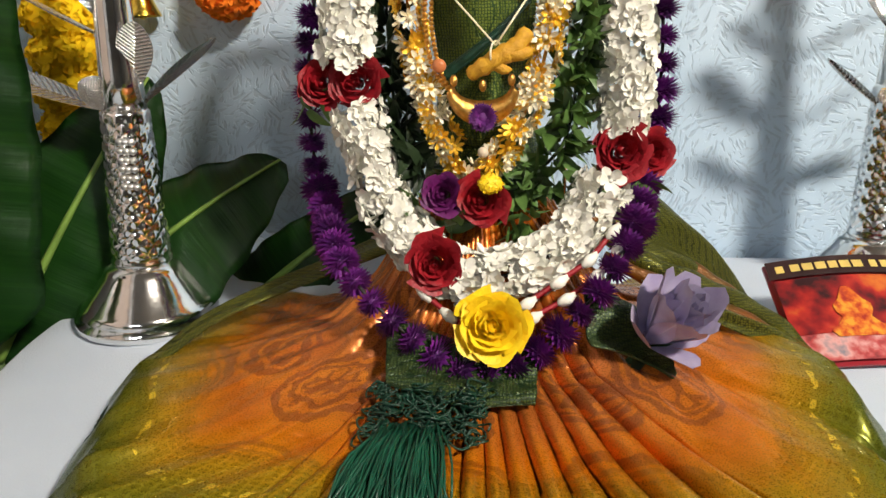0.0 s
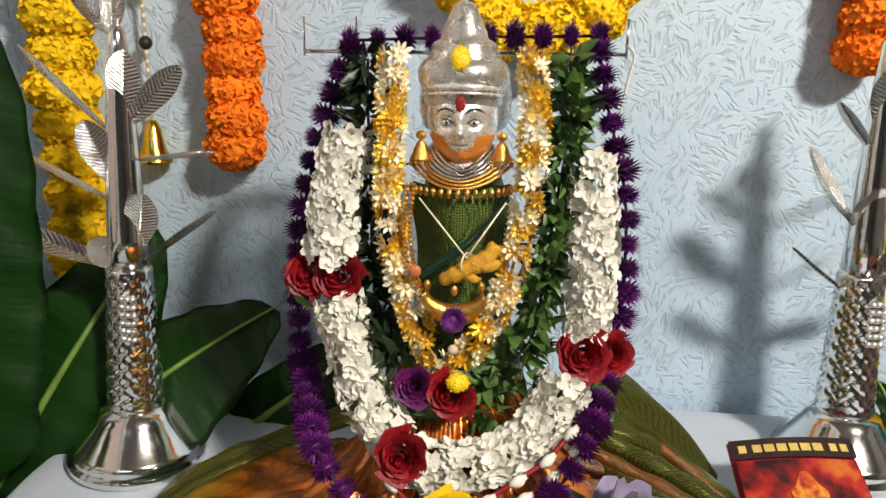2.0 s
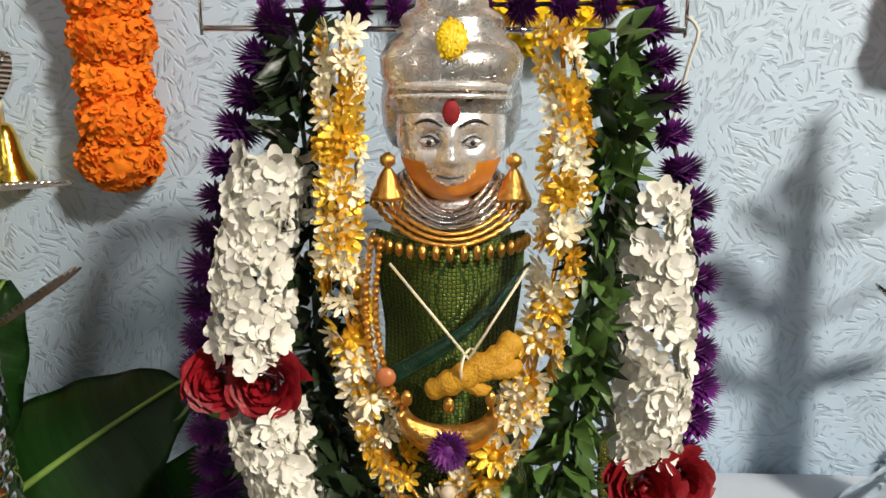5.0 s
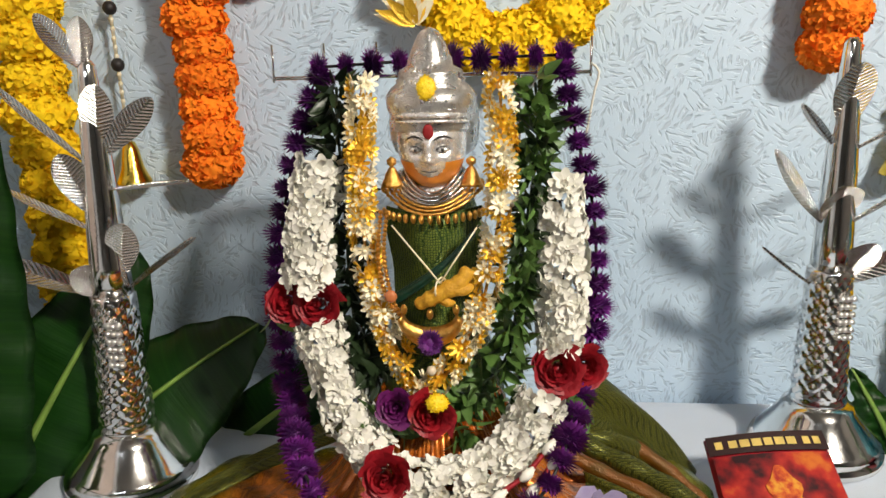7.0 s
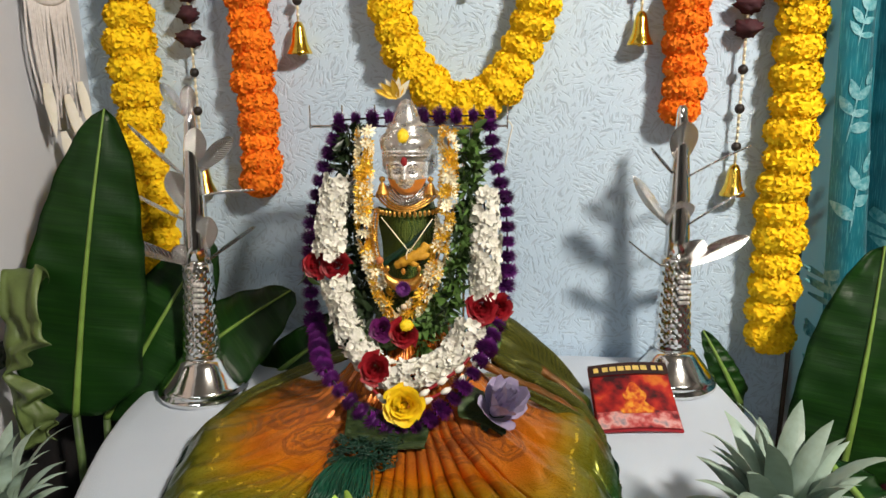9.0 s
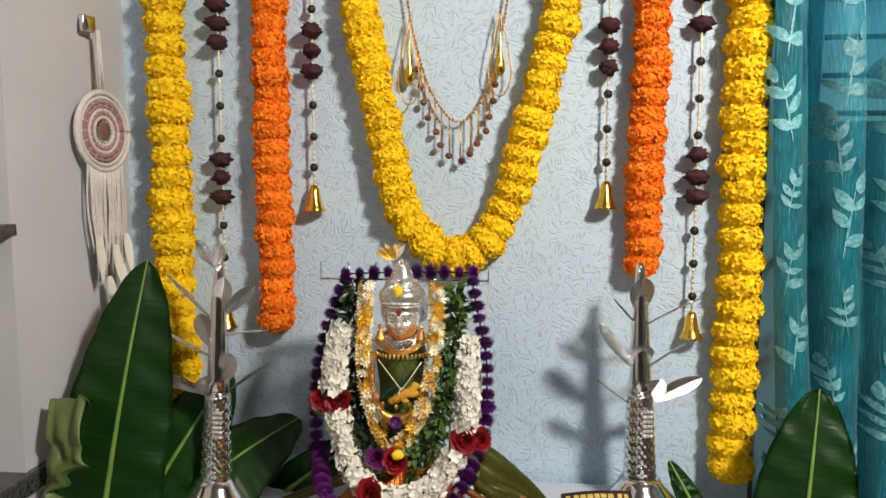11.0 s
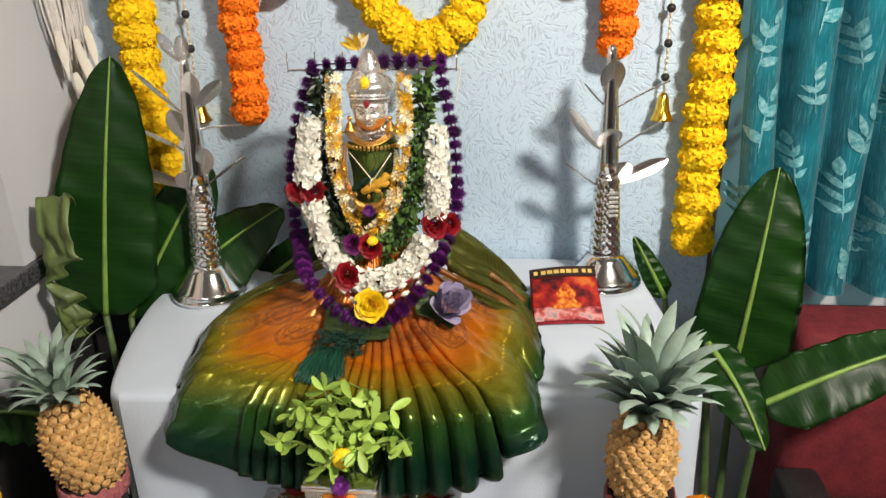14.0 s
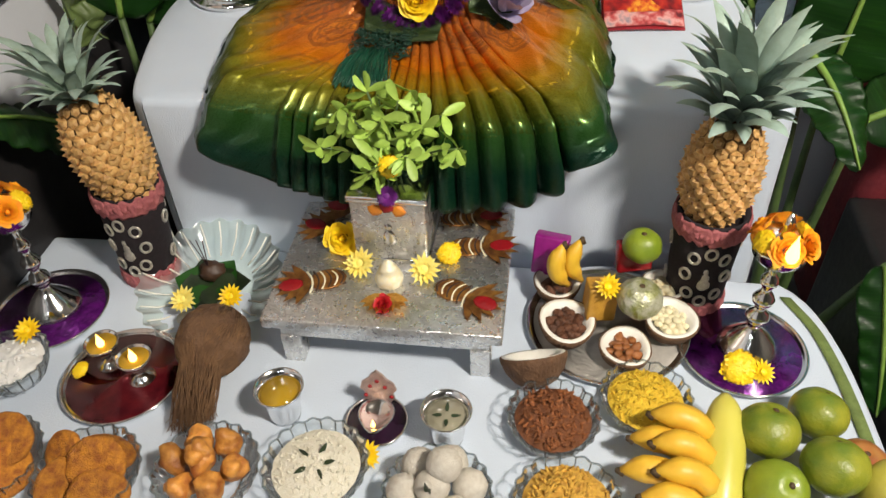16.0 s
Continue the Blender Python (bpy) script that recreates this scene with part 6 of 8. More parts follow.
# ---- banana leaves ----
def banana_leaf(base, tip, width, out, droop=0.10, fold=0.25, shape=1.0, cuts=0, seed=0):
    """One blade along a bent midrib, with a raised rib; returns blade and rib meshes."""
    q = random.Random(seed)
    base, tip, out = Vector(base), Vector(tip), Vector(out).normalized()
    way = tip - base
    side = way.cross(out).normalized()
    nrm = side.cross(way).normalized()
    n, m = 40, 17
    rib = [base + way * (i / (n - 1)) + nrm * droop * way.length * math.sin(math.pi * i / (n - 1)) for i in range(n)]
    grid = []
    for i in range(n):
        t = i / (n - 1)
        half = 0.5 * width * min(1, 6.5 * t + 0.18) ** 0.6 * (max(0, 1 - t ** (2.6 * shape))) ** 0.62 + 0.001
        row = []
        for k in range(m):
            s = k / (m - 1) * 2 - 1
            rip = 1.0
            if cuts and (int(t * 40) % cuts == 0) and abs(s) > 0.5:
                rip = 0.72
            wave = 0.012 * noise.noise(Vector((s * 1.5, t * 6, seed))) * abs(s) + 0.004 * math.sin(t * 46 + s * 3) * abs(s)
            row.append(rib[i] + side * s * half * rip + nrm * (-fold * half * abs(s) ** 1.4 + wave))
        grid.append(row)
    blade = bmesh.new()
    sheet(blade, grid)
    bmesh.ops.solidify(blade, geom=list(blade.faces), thickness=0.0012)
    ribm = bmesh.new()
    tube(ribm, [p + nrm * 0.002 for p in rib], [0.006 * (1 - 0.75 * i / (n - 1)) for i in range(n)], 7)
    return blade, ribm


RIB = material("pale_leaf_rib", (0.20, 0.34, 0.06), rough=0.5, scale=40)


def banana_plant(label, foot, specs):
    t = thing("banana_plant", Matrix.Translation(foot), label, "plant", "banana plants")
    o = Vector(foot)
    for spec in specs:
        b, r = banana_leaf(Vector(spec["base"]) - o, Vector(spec["tip"]) - o, spec["width"], spec["out"], spec.get("droop", 0.08), spec.get("fold", 0.25), spec.get("shape", 1), spec.get("cuts", 0), spec.get("seed", 1))
        blade = part("leaf_blade", b, spec.get("mat", BANANA), t)
        part("midrib", r, RIB, blade)
        bm = bmesh.new()
        bp = Vector(spec["base"]) - o
        tube(bm, spline([bp, bp * 0.6 + Vector((0, 0, bp.z * 0.05)), Vector((bp.x * 0.15, bp.y * 0.15, bp.z * 0.2))], 10), [0.006 + 0.0008 * i for i in range(10)], 8)
        part("stalk", bm, STEM, t)
    bm = bmesh.new()
    lathe(bm, [(0.030, 0.0), (0.034, 0.02), (0.028, 0.2), (0.022, 0.4), (0.012, 0.55)], 16)
    part("trunk", bm, STEM, t)
    return t


corner_plant = banana_plant("young banana plant with broad green leaves in the wall's corner", (-0.50, 0.88, 0.0),
             [dict(base=(-0.515, 0.92, 0.985), tip=(-0.440, 0.985, 1.470), width=0.190, out=(0.25, -1, 0.1), droop=0.04, fold=0.12, seed=1),
              dict(base=(-0.47, 1.03, 0.93), tip=(-0.20, 1.10, 1.145), width=0.20, out=(-0.2, -0.8, 0.5), droop=0.10, fold=0.3, seed=2),
              dict(base=(-0.50, 0.98, 0.95), tip=(-0.335, 1.09, 1.24), width=0.17, out=(0.2, -1, 0.2), droop=0.06, fold=0.3, seed=5),
              dict(base=(-0.53, 0.74, 0.86), tip=(-0.585, 0.55, 1.00), width=0.13, out=(0.2, -0.4, 0.9), droop=0.08, fold=0.3, seed=4),
              dict(base=(-0.30, 1.12, 0.93), tip=(-0.06, 1.16, 1.105), width=0.10, out=(0, -0.9, 0.4), droop=0.1, fold=0.2, seed=6)])
# a torn leaf of the corner plant, folded over and hanging
bm = bmesh.new()
grid = []
for i in range(60):
    t = i / 59
    z = 1.215 + 0.030 * math.sin(math.pi * min(1, t / 0.22)) - 0.275 * max(0, t - 0.12)
    y = 0.90 - 0.075 * min(1, t / 0.22) + 0.02 * t
    lo = -0.565 + 0.010 * noise.noise(Vector((t * 5, 2, 0))) + 0.015 * t
    wide = 0.082 * (0.6 + 0.4 * math.sin(math.pi * min(1, t / 0.5))) * (1 - 0.45 * max(0, t - 0.5)) + 0.026 * noise.noise(Vector((t * 13, 7, 0))) - 0.030 * math.exp(-((t - 0.55) / 0.05) ** 2)
    row = []
    for k in range(17):
        f = k / 16
        row.append(Vector((lo + wide * f, y + 0.016 * math.sin(3.2 * f + 5 * t) + 0.014 * noise.noise(Vector((f * 4, t * 9, 3))), z + 0.012 * noise.noise(Vector((f * 3, t * 8, 6))))) - Vector((-0.50, 0.88, 0.0)))
    grid.append(row)
torn = part("torn_leaf", sheet(bm, grid), DRY_LEAF, corner_plant, "pale torn leaf folded over and hanging")
torn.modifiers.new("thickness", "SOLIDIFY").thickness = 0.001
banana_plant("young banana plant with broad green leaves beside the curtain", (0.70, 0.90, 0.0),
             [dict(base=(0.708, 0.98, 0.865), tip=(0.752, 1.03, 1.255), width=0.185, out=(-0.25, -1, 0.1), droop=0.05, fold=0.18, seed=7),
              dict(base=(0.705, 0.80, 0.905), tip=(1.02, 0.86, 1.01), width=0.125, out=(0.1, -0.55, 0.85), droop=0.10, fold=0.2, seed=8),
              dict(base=(0.60, 0.80, 1.02), tip=(0.665, 0.66, 0.915), width=0.085, out=(0.0, -0.6, 0.8), droop=0.12, fold=0.3, seed=9),
              dict(base=(0.60, 1.15, 0.93), tip=(0.53, 1.17, 1.06), width=0.05, out=(0, -1, 0.2), droop=0.06, fold=0.2, seed=10),
              dict(base=(0.735, 0.62, 0.78), tip=(0.765, 0.52, 0.56), width=0.075, out=(-0.1, -0.8, 0.5), droop=0.05, fold=0.2, seed=11)])
# ---- pineapples in dressed vases ----
PINE_SKIN = material("pineapple_rind", (0.62, 0.39, 0.14), (0.40, 0.20, 0.06), rough=0.45, scale=1.2, bump=0.4, bump_scale=5, random_hue=0.25)
PINE_CORE = material("pineapple_seams", (0.20, 0.10, 0.03), rough=0.7, scale=60)


def pine_eye():
    """One raised, spined eye of the rind, a unit wide."""
    bm = bmesh.new()
    ring = [bm.verts.new((math.cos(q * math.pi / 3 + 0.52), math.sin(q * math.pi / 3 + 0.52), -0.05)) for q in range(6)]
    mid = [bm.verts.new((0.66 * math.cos(q * math.pi / 3 + 0.52), 0.66 * math.sin(q * math.pi / 3 + 0.52), 0.32)) for q in range(6)]
    tip = bm.verts.new((0, 0.42, 0.85))
    hub = bm.verts.new((0, -0.05, 0.42))
    for q in range(6):
        bm.faces.new((ring[q], ring[(q + 1) % 6], mid[(q + 1) % 6], mid[q]))
        bm.faces.new((mid[q], mid[(q + 1) % 6], tip if q in (0, 1) else hub))
    bm.faces.new((mid[0], tip, hub))
    bm.faces.new((mid[2], hub, tip))
    return mesh_of("rind_eye", bm, PINE_SKIN, smooth=False)


EYE_MESH = pine_eye()


def crown_leaf(ln, w, seed):
    bm = bmesh.new()
    n, m = 9, 5
    grid = []
    for i in range(n):
        t = i / (n - 1)
        half = 0.5 * w * (1 - t ** 2.4) * (0.75 + 0.5 * t) + 0.0004
        grid.append([((k / (m - 1) * 2 - 1) * half, 0.30 * ln * t ** 2.6 - 0.32 * half * (1 - (k / (m - 1) * 2 - 1) ** 2), ln * (t - 0.18 * t ** 3)) for k in range(m)])
    sheet(bm, grid)
    return mesh_of("crown_leaf", bm, BLUE_LEAF)


CROWNS = [crown_leaf(0.150, 0.031, 1), crown_leaf(0.115, 0.031, 2), crown_leaf(0.080, 0.025, 3)]


def pineapple(label, p, tilt, rx, rz, leaves, spread, size):
    t = thing("pineapple", Matrix.Translation(p) @ pose(0, 0, 0, *tilt), label, "pineapple", "pineapples")
    bm = bmesh.new()
    blob(bm, 1.0, 24, 16, squash=(rx * 0.97, rx * 0.97, rz * 1.04))
    body = part("core", bm, PINE_CORE, t)
    n_rows, per = 13, 14
    for i in range(n_rows):
        z = -rz + 2 * rz * (i + 0.5) / n_rows
        k = math.sqrt(max(0.05, 1 - (z / rz * 0.86) ** 2))
        for j in range(per):
            a = 2 * math.pi * (j + 0.5 * (i % 2)) / per
            d = Vector((math.cos(a) * k, math.sin(a) * k, z / rz * 0.55)).normalized()
            e1 = Vector((0, 0, 1)).cross(d).normalized()
            e2 = d.cross(e1)
            s = max(rx * k * math.pi / per, 0.006) * rnd.uniform(0.97, 1.06)
            m = Matrix((e1, e2, d)).transposed().to_4x4()
            m.translation = (rx * k * math.cos(a), rx * k * math.sin(a), z)
            part("rind_eye", EYE_MESH, None, t, m=m @ Matrix.Diagonal((s, s, s, 1)))
    for i in range(leaves):
        u = i / leaves
        a = i * 2.39996
        e = 1.45 - spread * u
        way = Vector((math.cos(a) * math.cos(e), math.sin(a) * math.cos(e), math.sin(e)))
        mesh = CROWNS[0] if u < 0.45 else CROWNS[1] if u < 0.8 else CROWNS[2]
        s = size * rnd.uniform(0.75, 1.12)
        way = (way + Vector((rnd.uniform(-0.2, 0.2), rnd.uniform(-0.2, 0.2), rnd.uniform(-0.12, 0.12)))).normalized()
        m = aim((0.012 * math.cos(a), 0.012 * math.sin(a), rz * 0.97 + 0.02 * (1 - u)), way)
        # turn the blade so that it curls outwards
        outward = Vector((math.cos(a), math.sin(a), 0))
        y = m.to_3x3() @ Vector((0, 1, 0))
        x = m.to_3x3() @ Vector((1, 0, 0))
        m = m @ Matrix.Rotation(math.atan2(-outward.dot(x), outward.dot(y)), 4, "Z")
        part("crown_leaf", mesh, None, t, m=m @ Matrix.Diagonal((s, s, s, 1)))
    return t


pineapple("ripe pineapple with a blue-green leafy crown, standing in a dressed vase", (-0.379, 0.574, 0.950), (-4, -13, 0), 0.050, 0.080, 40, 1.10, 0.80)
pineapple("ripe pineapple with a tall grey-green crown, standing in a dressed vase", (0.468, 0.598, 0.946), (0, 3, 40), 0.047, 0.076, 60, 0.80, 1.05)
VELVET = material("black_velvet_wrap", (0.008, 0.005, 0.007), (0.014, 0.007, 0.010), rough=0.95, scale=60)
LACE = material("dusty_pink_lace", (0.42, 0.13, 0.13), (0.30, 0.08, 0.09), rough=0.8, scale=150, bump=0.5)
SEQUIN = material("silver_sequin", (0.75, 0.72, 0.62), (0.55, 0.50, 0.42), rough=0.3, metal=0.7, scale=400, bump=0.5)
oval_bm = bmesh.new()
tube(oval_bm, [(0.0075 * math.cos(a), 0.0095 * math.sin(a), 0) for a in np.linspace(0, 2 * math.pi, 17)], 0.0022, 6)
OVAL = mesh_of("mirror_ring", oval_bm, SEQUIN)
lace_bm = bmesh.new()
lathe(lace_bm, [(0.0115, 0.0), (0.0118, 0.0012), (0.008, 0.0024), (0.003, 0.0014), (0.0022, 0.003), (0.0005, 0.0034)], 25, wobble=lambda a, z: 1 + 0.13 * math.cos(5 * a))
LACE_FL = mesh_of("lace_flower", lace_bm, LACE)


def vase(label, p, tilt):
    t = thing("dressed_vase", Matrix.Translation(p) @ pose(0, 0, 0, *tilt), label, "vase", "dressed vases")
    bm = bmesh.new()
    lathe(bm, [(0.038, 0.0), (0.041, 0.004), (0.0455, 0.10), (0.0485, 0.172), (0.046, 0.175), (0.041, 0.160), (0.002, 0.158)], 36)
    part("body", bm, VELVET, t)
    for z, r in ((0.158, 0.0490), (0.012, 0.0425)):
        for i in range(16):
            a = 2 * math.pi * i / 16
            part("lace_flower", LACE_FL, None, t, m=aim((r * math.cos(a), r * math.sin(a), z), (math.cos(a), math.sin(a), 0), i) @ Matrix.Diagonal((1.35, 1.35, 1.2, 1)))
    for i, (da, z) in enumerate(((-0.45, 0.115), (0.0, 0.128), (0.45, 0.115), (0.62, 0.082), (0.45, 0.048), (0.0, 0.036), (-0.45, 0.048), (-0.62, 0.082))):
        for c in (-math.pi / 2, math.pi / 2, math.pi / 6, math.pi * 5 / 6):
            if c != -math.pi / 2 and i % 2:
                continue
            a = c + da
            r = 0.043 + 0.006 * z / 0.17
            w = (math.cos(a), math.sin(a), -0.05)
            part("mirror_ring", OVAL, None, t, m=aim((r * math.cos(a), r * math.sin(a), z), w))
    bm = bmesh.new()
    blob(bm, 0.010, 12, 8, (0, -0.0445, 0.068), (0.9, 0.25, 1.1), rough=0.2)
    blob(bm, 0.007, 12, 8, (0, -0.0455, 0.082), (0.8, 0.25, 1.1), rough=0.2)
    blob(bm, 0.0045, 10, 6, (-0.001, -0.0465, 0.094), (0.8, 0.25, 1.2))
    part("paisley_motif", bm, SEQUIN, t, "silver sequin paisley")
    return t


vase("black velvet vase with pink lace trim and silver mirror rings", (-0.384, 0.570, LOW_Z), (-2, 2, 0))
vase("black velvet vase with pink lace trim and silver mirror rings", (0.470, 0.595, LOW_Z), (0, 0, 0))

# ---- silver stool with planter ----
stool = thing("silver_stool", pose(0.036, 0.525, LOW_Z), "low silver-plated stool with embossed top and lamp stickers", "stool")
bm = bmesh.new()
box(bm, -0.162, 0.162, -0.130, 0.135, 0.082, 0.100, 0.003)
part("top", bm, SILVER_EMBOSSED, stool)
bm = bmesh.new()
box(bm, -0.145, 0.145, -0.114, -0.100, 0.052, 0.0825, 0.002)
box(bm, -0.145, 0.145, 0.105, 0.119, 0.052, 0.0825, 0.002)
box(bm, -0.145, -0.131, -0.0995, 0.1045, 0.052, 0.0825, 0.002)
box(bm, 0.131, 0.145, -0.0995, 0.1045, 0.052, 0.0825, 0.002)
part("apron", bm, SILVER_EMBOSSED, stool)
for x in (-0.132, 0.132):
    for y in (-0.102, 0.107):
        bm = bmesh.new()
        box(bm, x - 0.014, x + 0.014, y - 0.014, y + 0.014, 0.0, 0.053, 0.002)
        part("leg", bm, SILVER_EMBOSSED, stool)
AMBER = material("amber_foil", (0.42, 0.20, 0.05), (0.16, 0.06, 0.02), rough=0.3, metal=0.6, scale=120)
DEEP_RED = material("deep_red_foil", (0.30, 0.01, 0.015), rough=0.25, scale=40)
for x, y, ang in ((-0.105, -0.055, 200), (0.105, -0.06, -25), (-0.105, 0.055, 160), (0.115, 0.04, 8), (0.095, 0.105, 12), (-0.08, 0.105, 165)):
    st = part("lamp_sticker", (lambda b: (blob(b, 0.012, 12, 6, (-0.012, 0, 0.0015), (1.5, 1.0, 0.12)), b)[1])(bmesh.new()), AMBER, stool, "foil lamp-and-lotus sticker", m=pose(x, y, 0.1008, 0, 0, ang) @ Matrix.Diagonal((1.5, 1.75, 0.8, 1)))
    for i in range(7):
        a = math.radians(-66 + 22 * i)
        bm = bmesh.new()
        petal(bm, (0.006, 0, 0.001), (0.006 + 0.034 * math.cos(a), 0.026 * math.sin(a), 0.002), 0.010, (0, 0, 1), cup=0.05, steps=3)
        part("foil_petal", bm, AMBER, st)
    bm = bmesh.new()
    blob(bm, 0.008, 10, 6, (0.022, 0, 0.003), (1.5, 0.9, 0.2))
    part("red_stone", bm, DEEP_RED, st)
    for i in range(6):
        bm = bmesh.new()
        tube(bm, [(0.002 - 0.0058 * i + 0.004 * s * s, (0.0125 - 0.001 * i) * s, 0.0018 + 0.0012 * (1 - abs(s))) for s in np.linspace(-1, 1, 9)], 0.0010, 5)
        part("beaded_line", bm, BROWN if i % 2 else CREAM_FOIL, st)

PZ = LOW_Z + 0.1
planter = thing("silver_planter", pose(0.031, 0.575, PZ), "square embossed silver planter holding a holy basil", "planter")
bm = bmesh.new()
box(bm, -0.052, 0.052, -0.052, 0.052, 0.004, 0.112, 0.003)
part("body", bm, SILVER_EMBOSSED, planter)
for z0, z1, k in ((0.0, 0.008, 0.0555), (0.106, 0.116, 0.0555)):
    bm = bmesh.new()
    box(bm, -k, k, -k, k, z0, z1, 0.002)
    part("rim", bm, SILVER, planter)
bm = bmesh.new()
blob(bm, 0.012, 12, 8, (0, -0.0535, 0.045), (0.8, 0.2, 1.3), rough=0.3)
blob(bm, 0.007, 10, 6, (0, -0.0545, 0.066), (0.9, 0.3, 0.9), rough=0.3)
part("raised_motif", bm, SILVER, planter)
for x in (-0.016, 0.016, 0.0):
    bm = bmesh.new()
    blob(bm, 0.009, 10, 6, (x, -0.054, 0.094 + 0.006 * (x == 0)), (1.1, 0.25, 1), rough=0.4)
    part("kumkum_mark", bm, RED if x == 0 else ORANGE_SKIN, planter)
flower("violet_flower", "small violet aster on the planter's rim", ASTERS[1], (0.034, 0.520, PZ + 0.120), (0, -0.8, 0.6), 1.1)
basil = thing("holy_basil", pose(0.031, 0.575, PZ + 0.112), "bushy pale green holy basil growing in the silver planter", "plant")
TULSI_MESH = [leaf_mesh(TULSI, 0.030, 0.014, s, True) for s in (61, 62, 63)]
for i in range(17):
    a = i * 2.39996
    r = 0.095 * math.sqrt((i + 0.5) / 17)
    top = Vector((r * math.cos(a) * 1.15, r * math.sin(a) * 0.75 - 0.01, 0.045 + 0.10 * (1 - (r / 0.1) ** 2) * rnd.uniform(0.6, 1)))
    stem = spline([(0.012 * math.cos(a), 0.012 * math.sin(a), -0.004), top * 0.55 + Vector((0, 0, 0.012)), top], 9)
    bm = bmesh.new()
    tube(bm, stem, 0.0016, 5)
    part("stem", bm, STEM, basil)
    for k in range(3, 9):
        for s in range(4 if k > 6 else 2):
            w = Vector((rnd.uniform(-1, 1), rnd.uniform(-1, 0.7), rnd.uniform(-0.9, 0.7)))
            part("leaf", rnd.choice(TULSI_MESH), None, basil, m=aim(stem[k], w, rnd.uniform(0, 6.28)) @ Matrix.Diagonal((1, 1, rnd.uniform(0.7, 1.2), 1)))


def loose(label, mesh, p, way, s, name="marigold_flower"):
    t = thing(name, aim(p, way, rnd.uniform(0, 6)), label, "flower", "loose flowers")
    part("flower_head", mesh, None, t, m=Matrix.Diagonal((s, s, s * 0.8, 1)))
    bm = bmesh.new()
    lathe(bm, [(0.001, -0.012 * s), (0.004 * s, -0.010 * s), (0.005 * s, -0.004 * s), (0.001, 0.0)], 8)
    part("calyx", bm, LEAF, t)
    return t


PALE_YELLOW = material("pale_yellow_chrysanthemum", (0.86, 0.78, 0.25), (0.84, 0.66, 0.10), rough=0.6, scale=90)


def daisy_mesh(mat, r, seed):
    q = random.Random(seed)
    bm = bmesh.new()
    blob(bm, r * 0.26, 10, 6, (0, 0, r * 0.16), (1, 1, 0.6))
    for ring, (n, e) in enumerate(((15, 0.12), (13, 0.42), (10, 0.85))):
        for i in range(n):
            a = 2 * math.pi * (i + 0.37 * ring) / n
            d = Vector((math.cos(a) * math.cos(e), math.sin(a) * math.cos(e), math.sin(e)))
            petal(bm, d * r * 0.12, d * r * q.uniform(0.85, 1.05) * (1 - 0.12 * ring), r * 0.30, (0, 0, 1), cup=0.12, steps=3)
    return mesh_of("flower_head", bm, mat)


PALE_DAISY, GOLD_DAISY = daisy_mesh(PALE_YELLOW, 0.022, 1), daisy_mesh(YELLOW_ROSE_MAT, 0.019, 2)
loose("pale yellow chrysanthemum on the silver stool", PALE_DAISY, (-0.009, 0.500, PZ + 0.014), (-0.1, -0.7, 0.75), 1.15, "chrysanthemum")
loose("pale yellow chrysanthemum on the silver stool", PALE_DAISY, (0.082, 0.497, PZ + 0.014), (0.1, -0.7, 0.75), 1.15, "chrysanthemum")
loose("yellow rose lying on the silver stool", YELLOW_ROSE, (-0.045, 0.545, PZ + 0.018), (-0.1, -0.8, 0.5), 0.95, "yellow_rose")
loose("small orange marigold on the silver stool", SMALL_YELLOW, (0.112, 0.535, PZ + 0.012), (0, -0.5, 0.8), 0.95)
loose("yellow marigold tucked among the basil leaves", SMALL_YELLOW, (0.040, 0.525, PZ + 0.165), (0, -0.8, 0.6), 0.85)
idol = thing("small_offering_idol", pose(0.036, 0.478, PZ), "tiny silver pot offering with a red flower and a gold plate", "ornament")
bm = bmesh.new()
lathe(bm, [(0.014, 0.0), (0.018, 0.004), (0.020, 0.012), (0.016, 0.022), (0.011, 0.026), (0.013, 0.030), (0.009, 0.033), (0.006, 0.040), (0.001, 0.044)], 20)
part("pot", bm, CREAM_FOIL, idol)
for i in range(9):
    a = math.radians(200 + 20 * i)
    bm = bmesh.new()
    petal(bm, (0, -0.030, 0.004), (0.034 * math.cos(a), -0.040 + 0.026 * math.sin(a), 0.006), 0.018, (0, 0, 1), cup=0.1, steps=3)
    part("gilt_petal", bm, GOLD, idol)
part("red_flower", rose_mesh("red_flower", material("bright_red_petals", (0.55, 0.015, 0.02), rough=0.5), 0.012, 77), None, idol, "bright red flower", m=aim((0.0, -0.048, 0.008), (0, -0.5, 0.85)))

# ---- bowls, cups and lamps on the front table ----
CLEAR = glass("clear_pressed_glass", (0.94, 0.97, 0.97), 0.05, 0.16)
THICK_GLASS = glass("thick_glass_edge", (0.76, 0.80, 0.81), 0.04, 0.15)
GREENISH = glass("greenish_pressed_glass", (0.90, 0.96, 0.88), 0.10, 0.45)


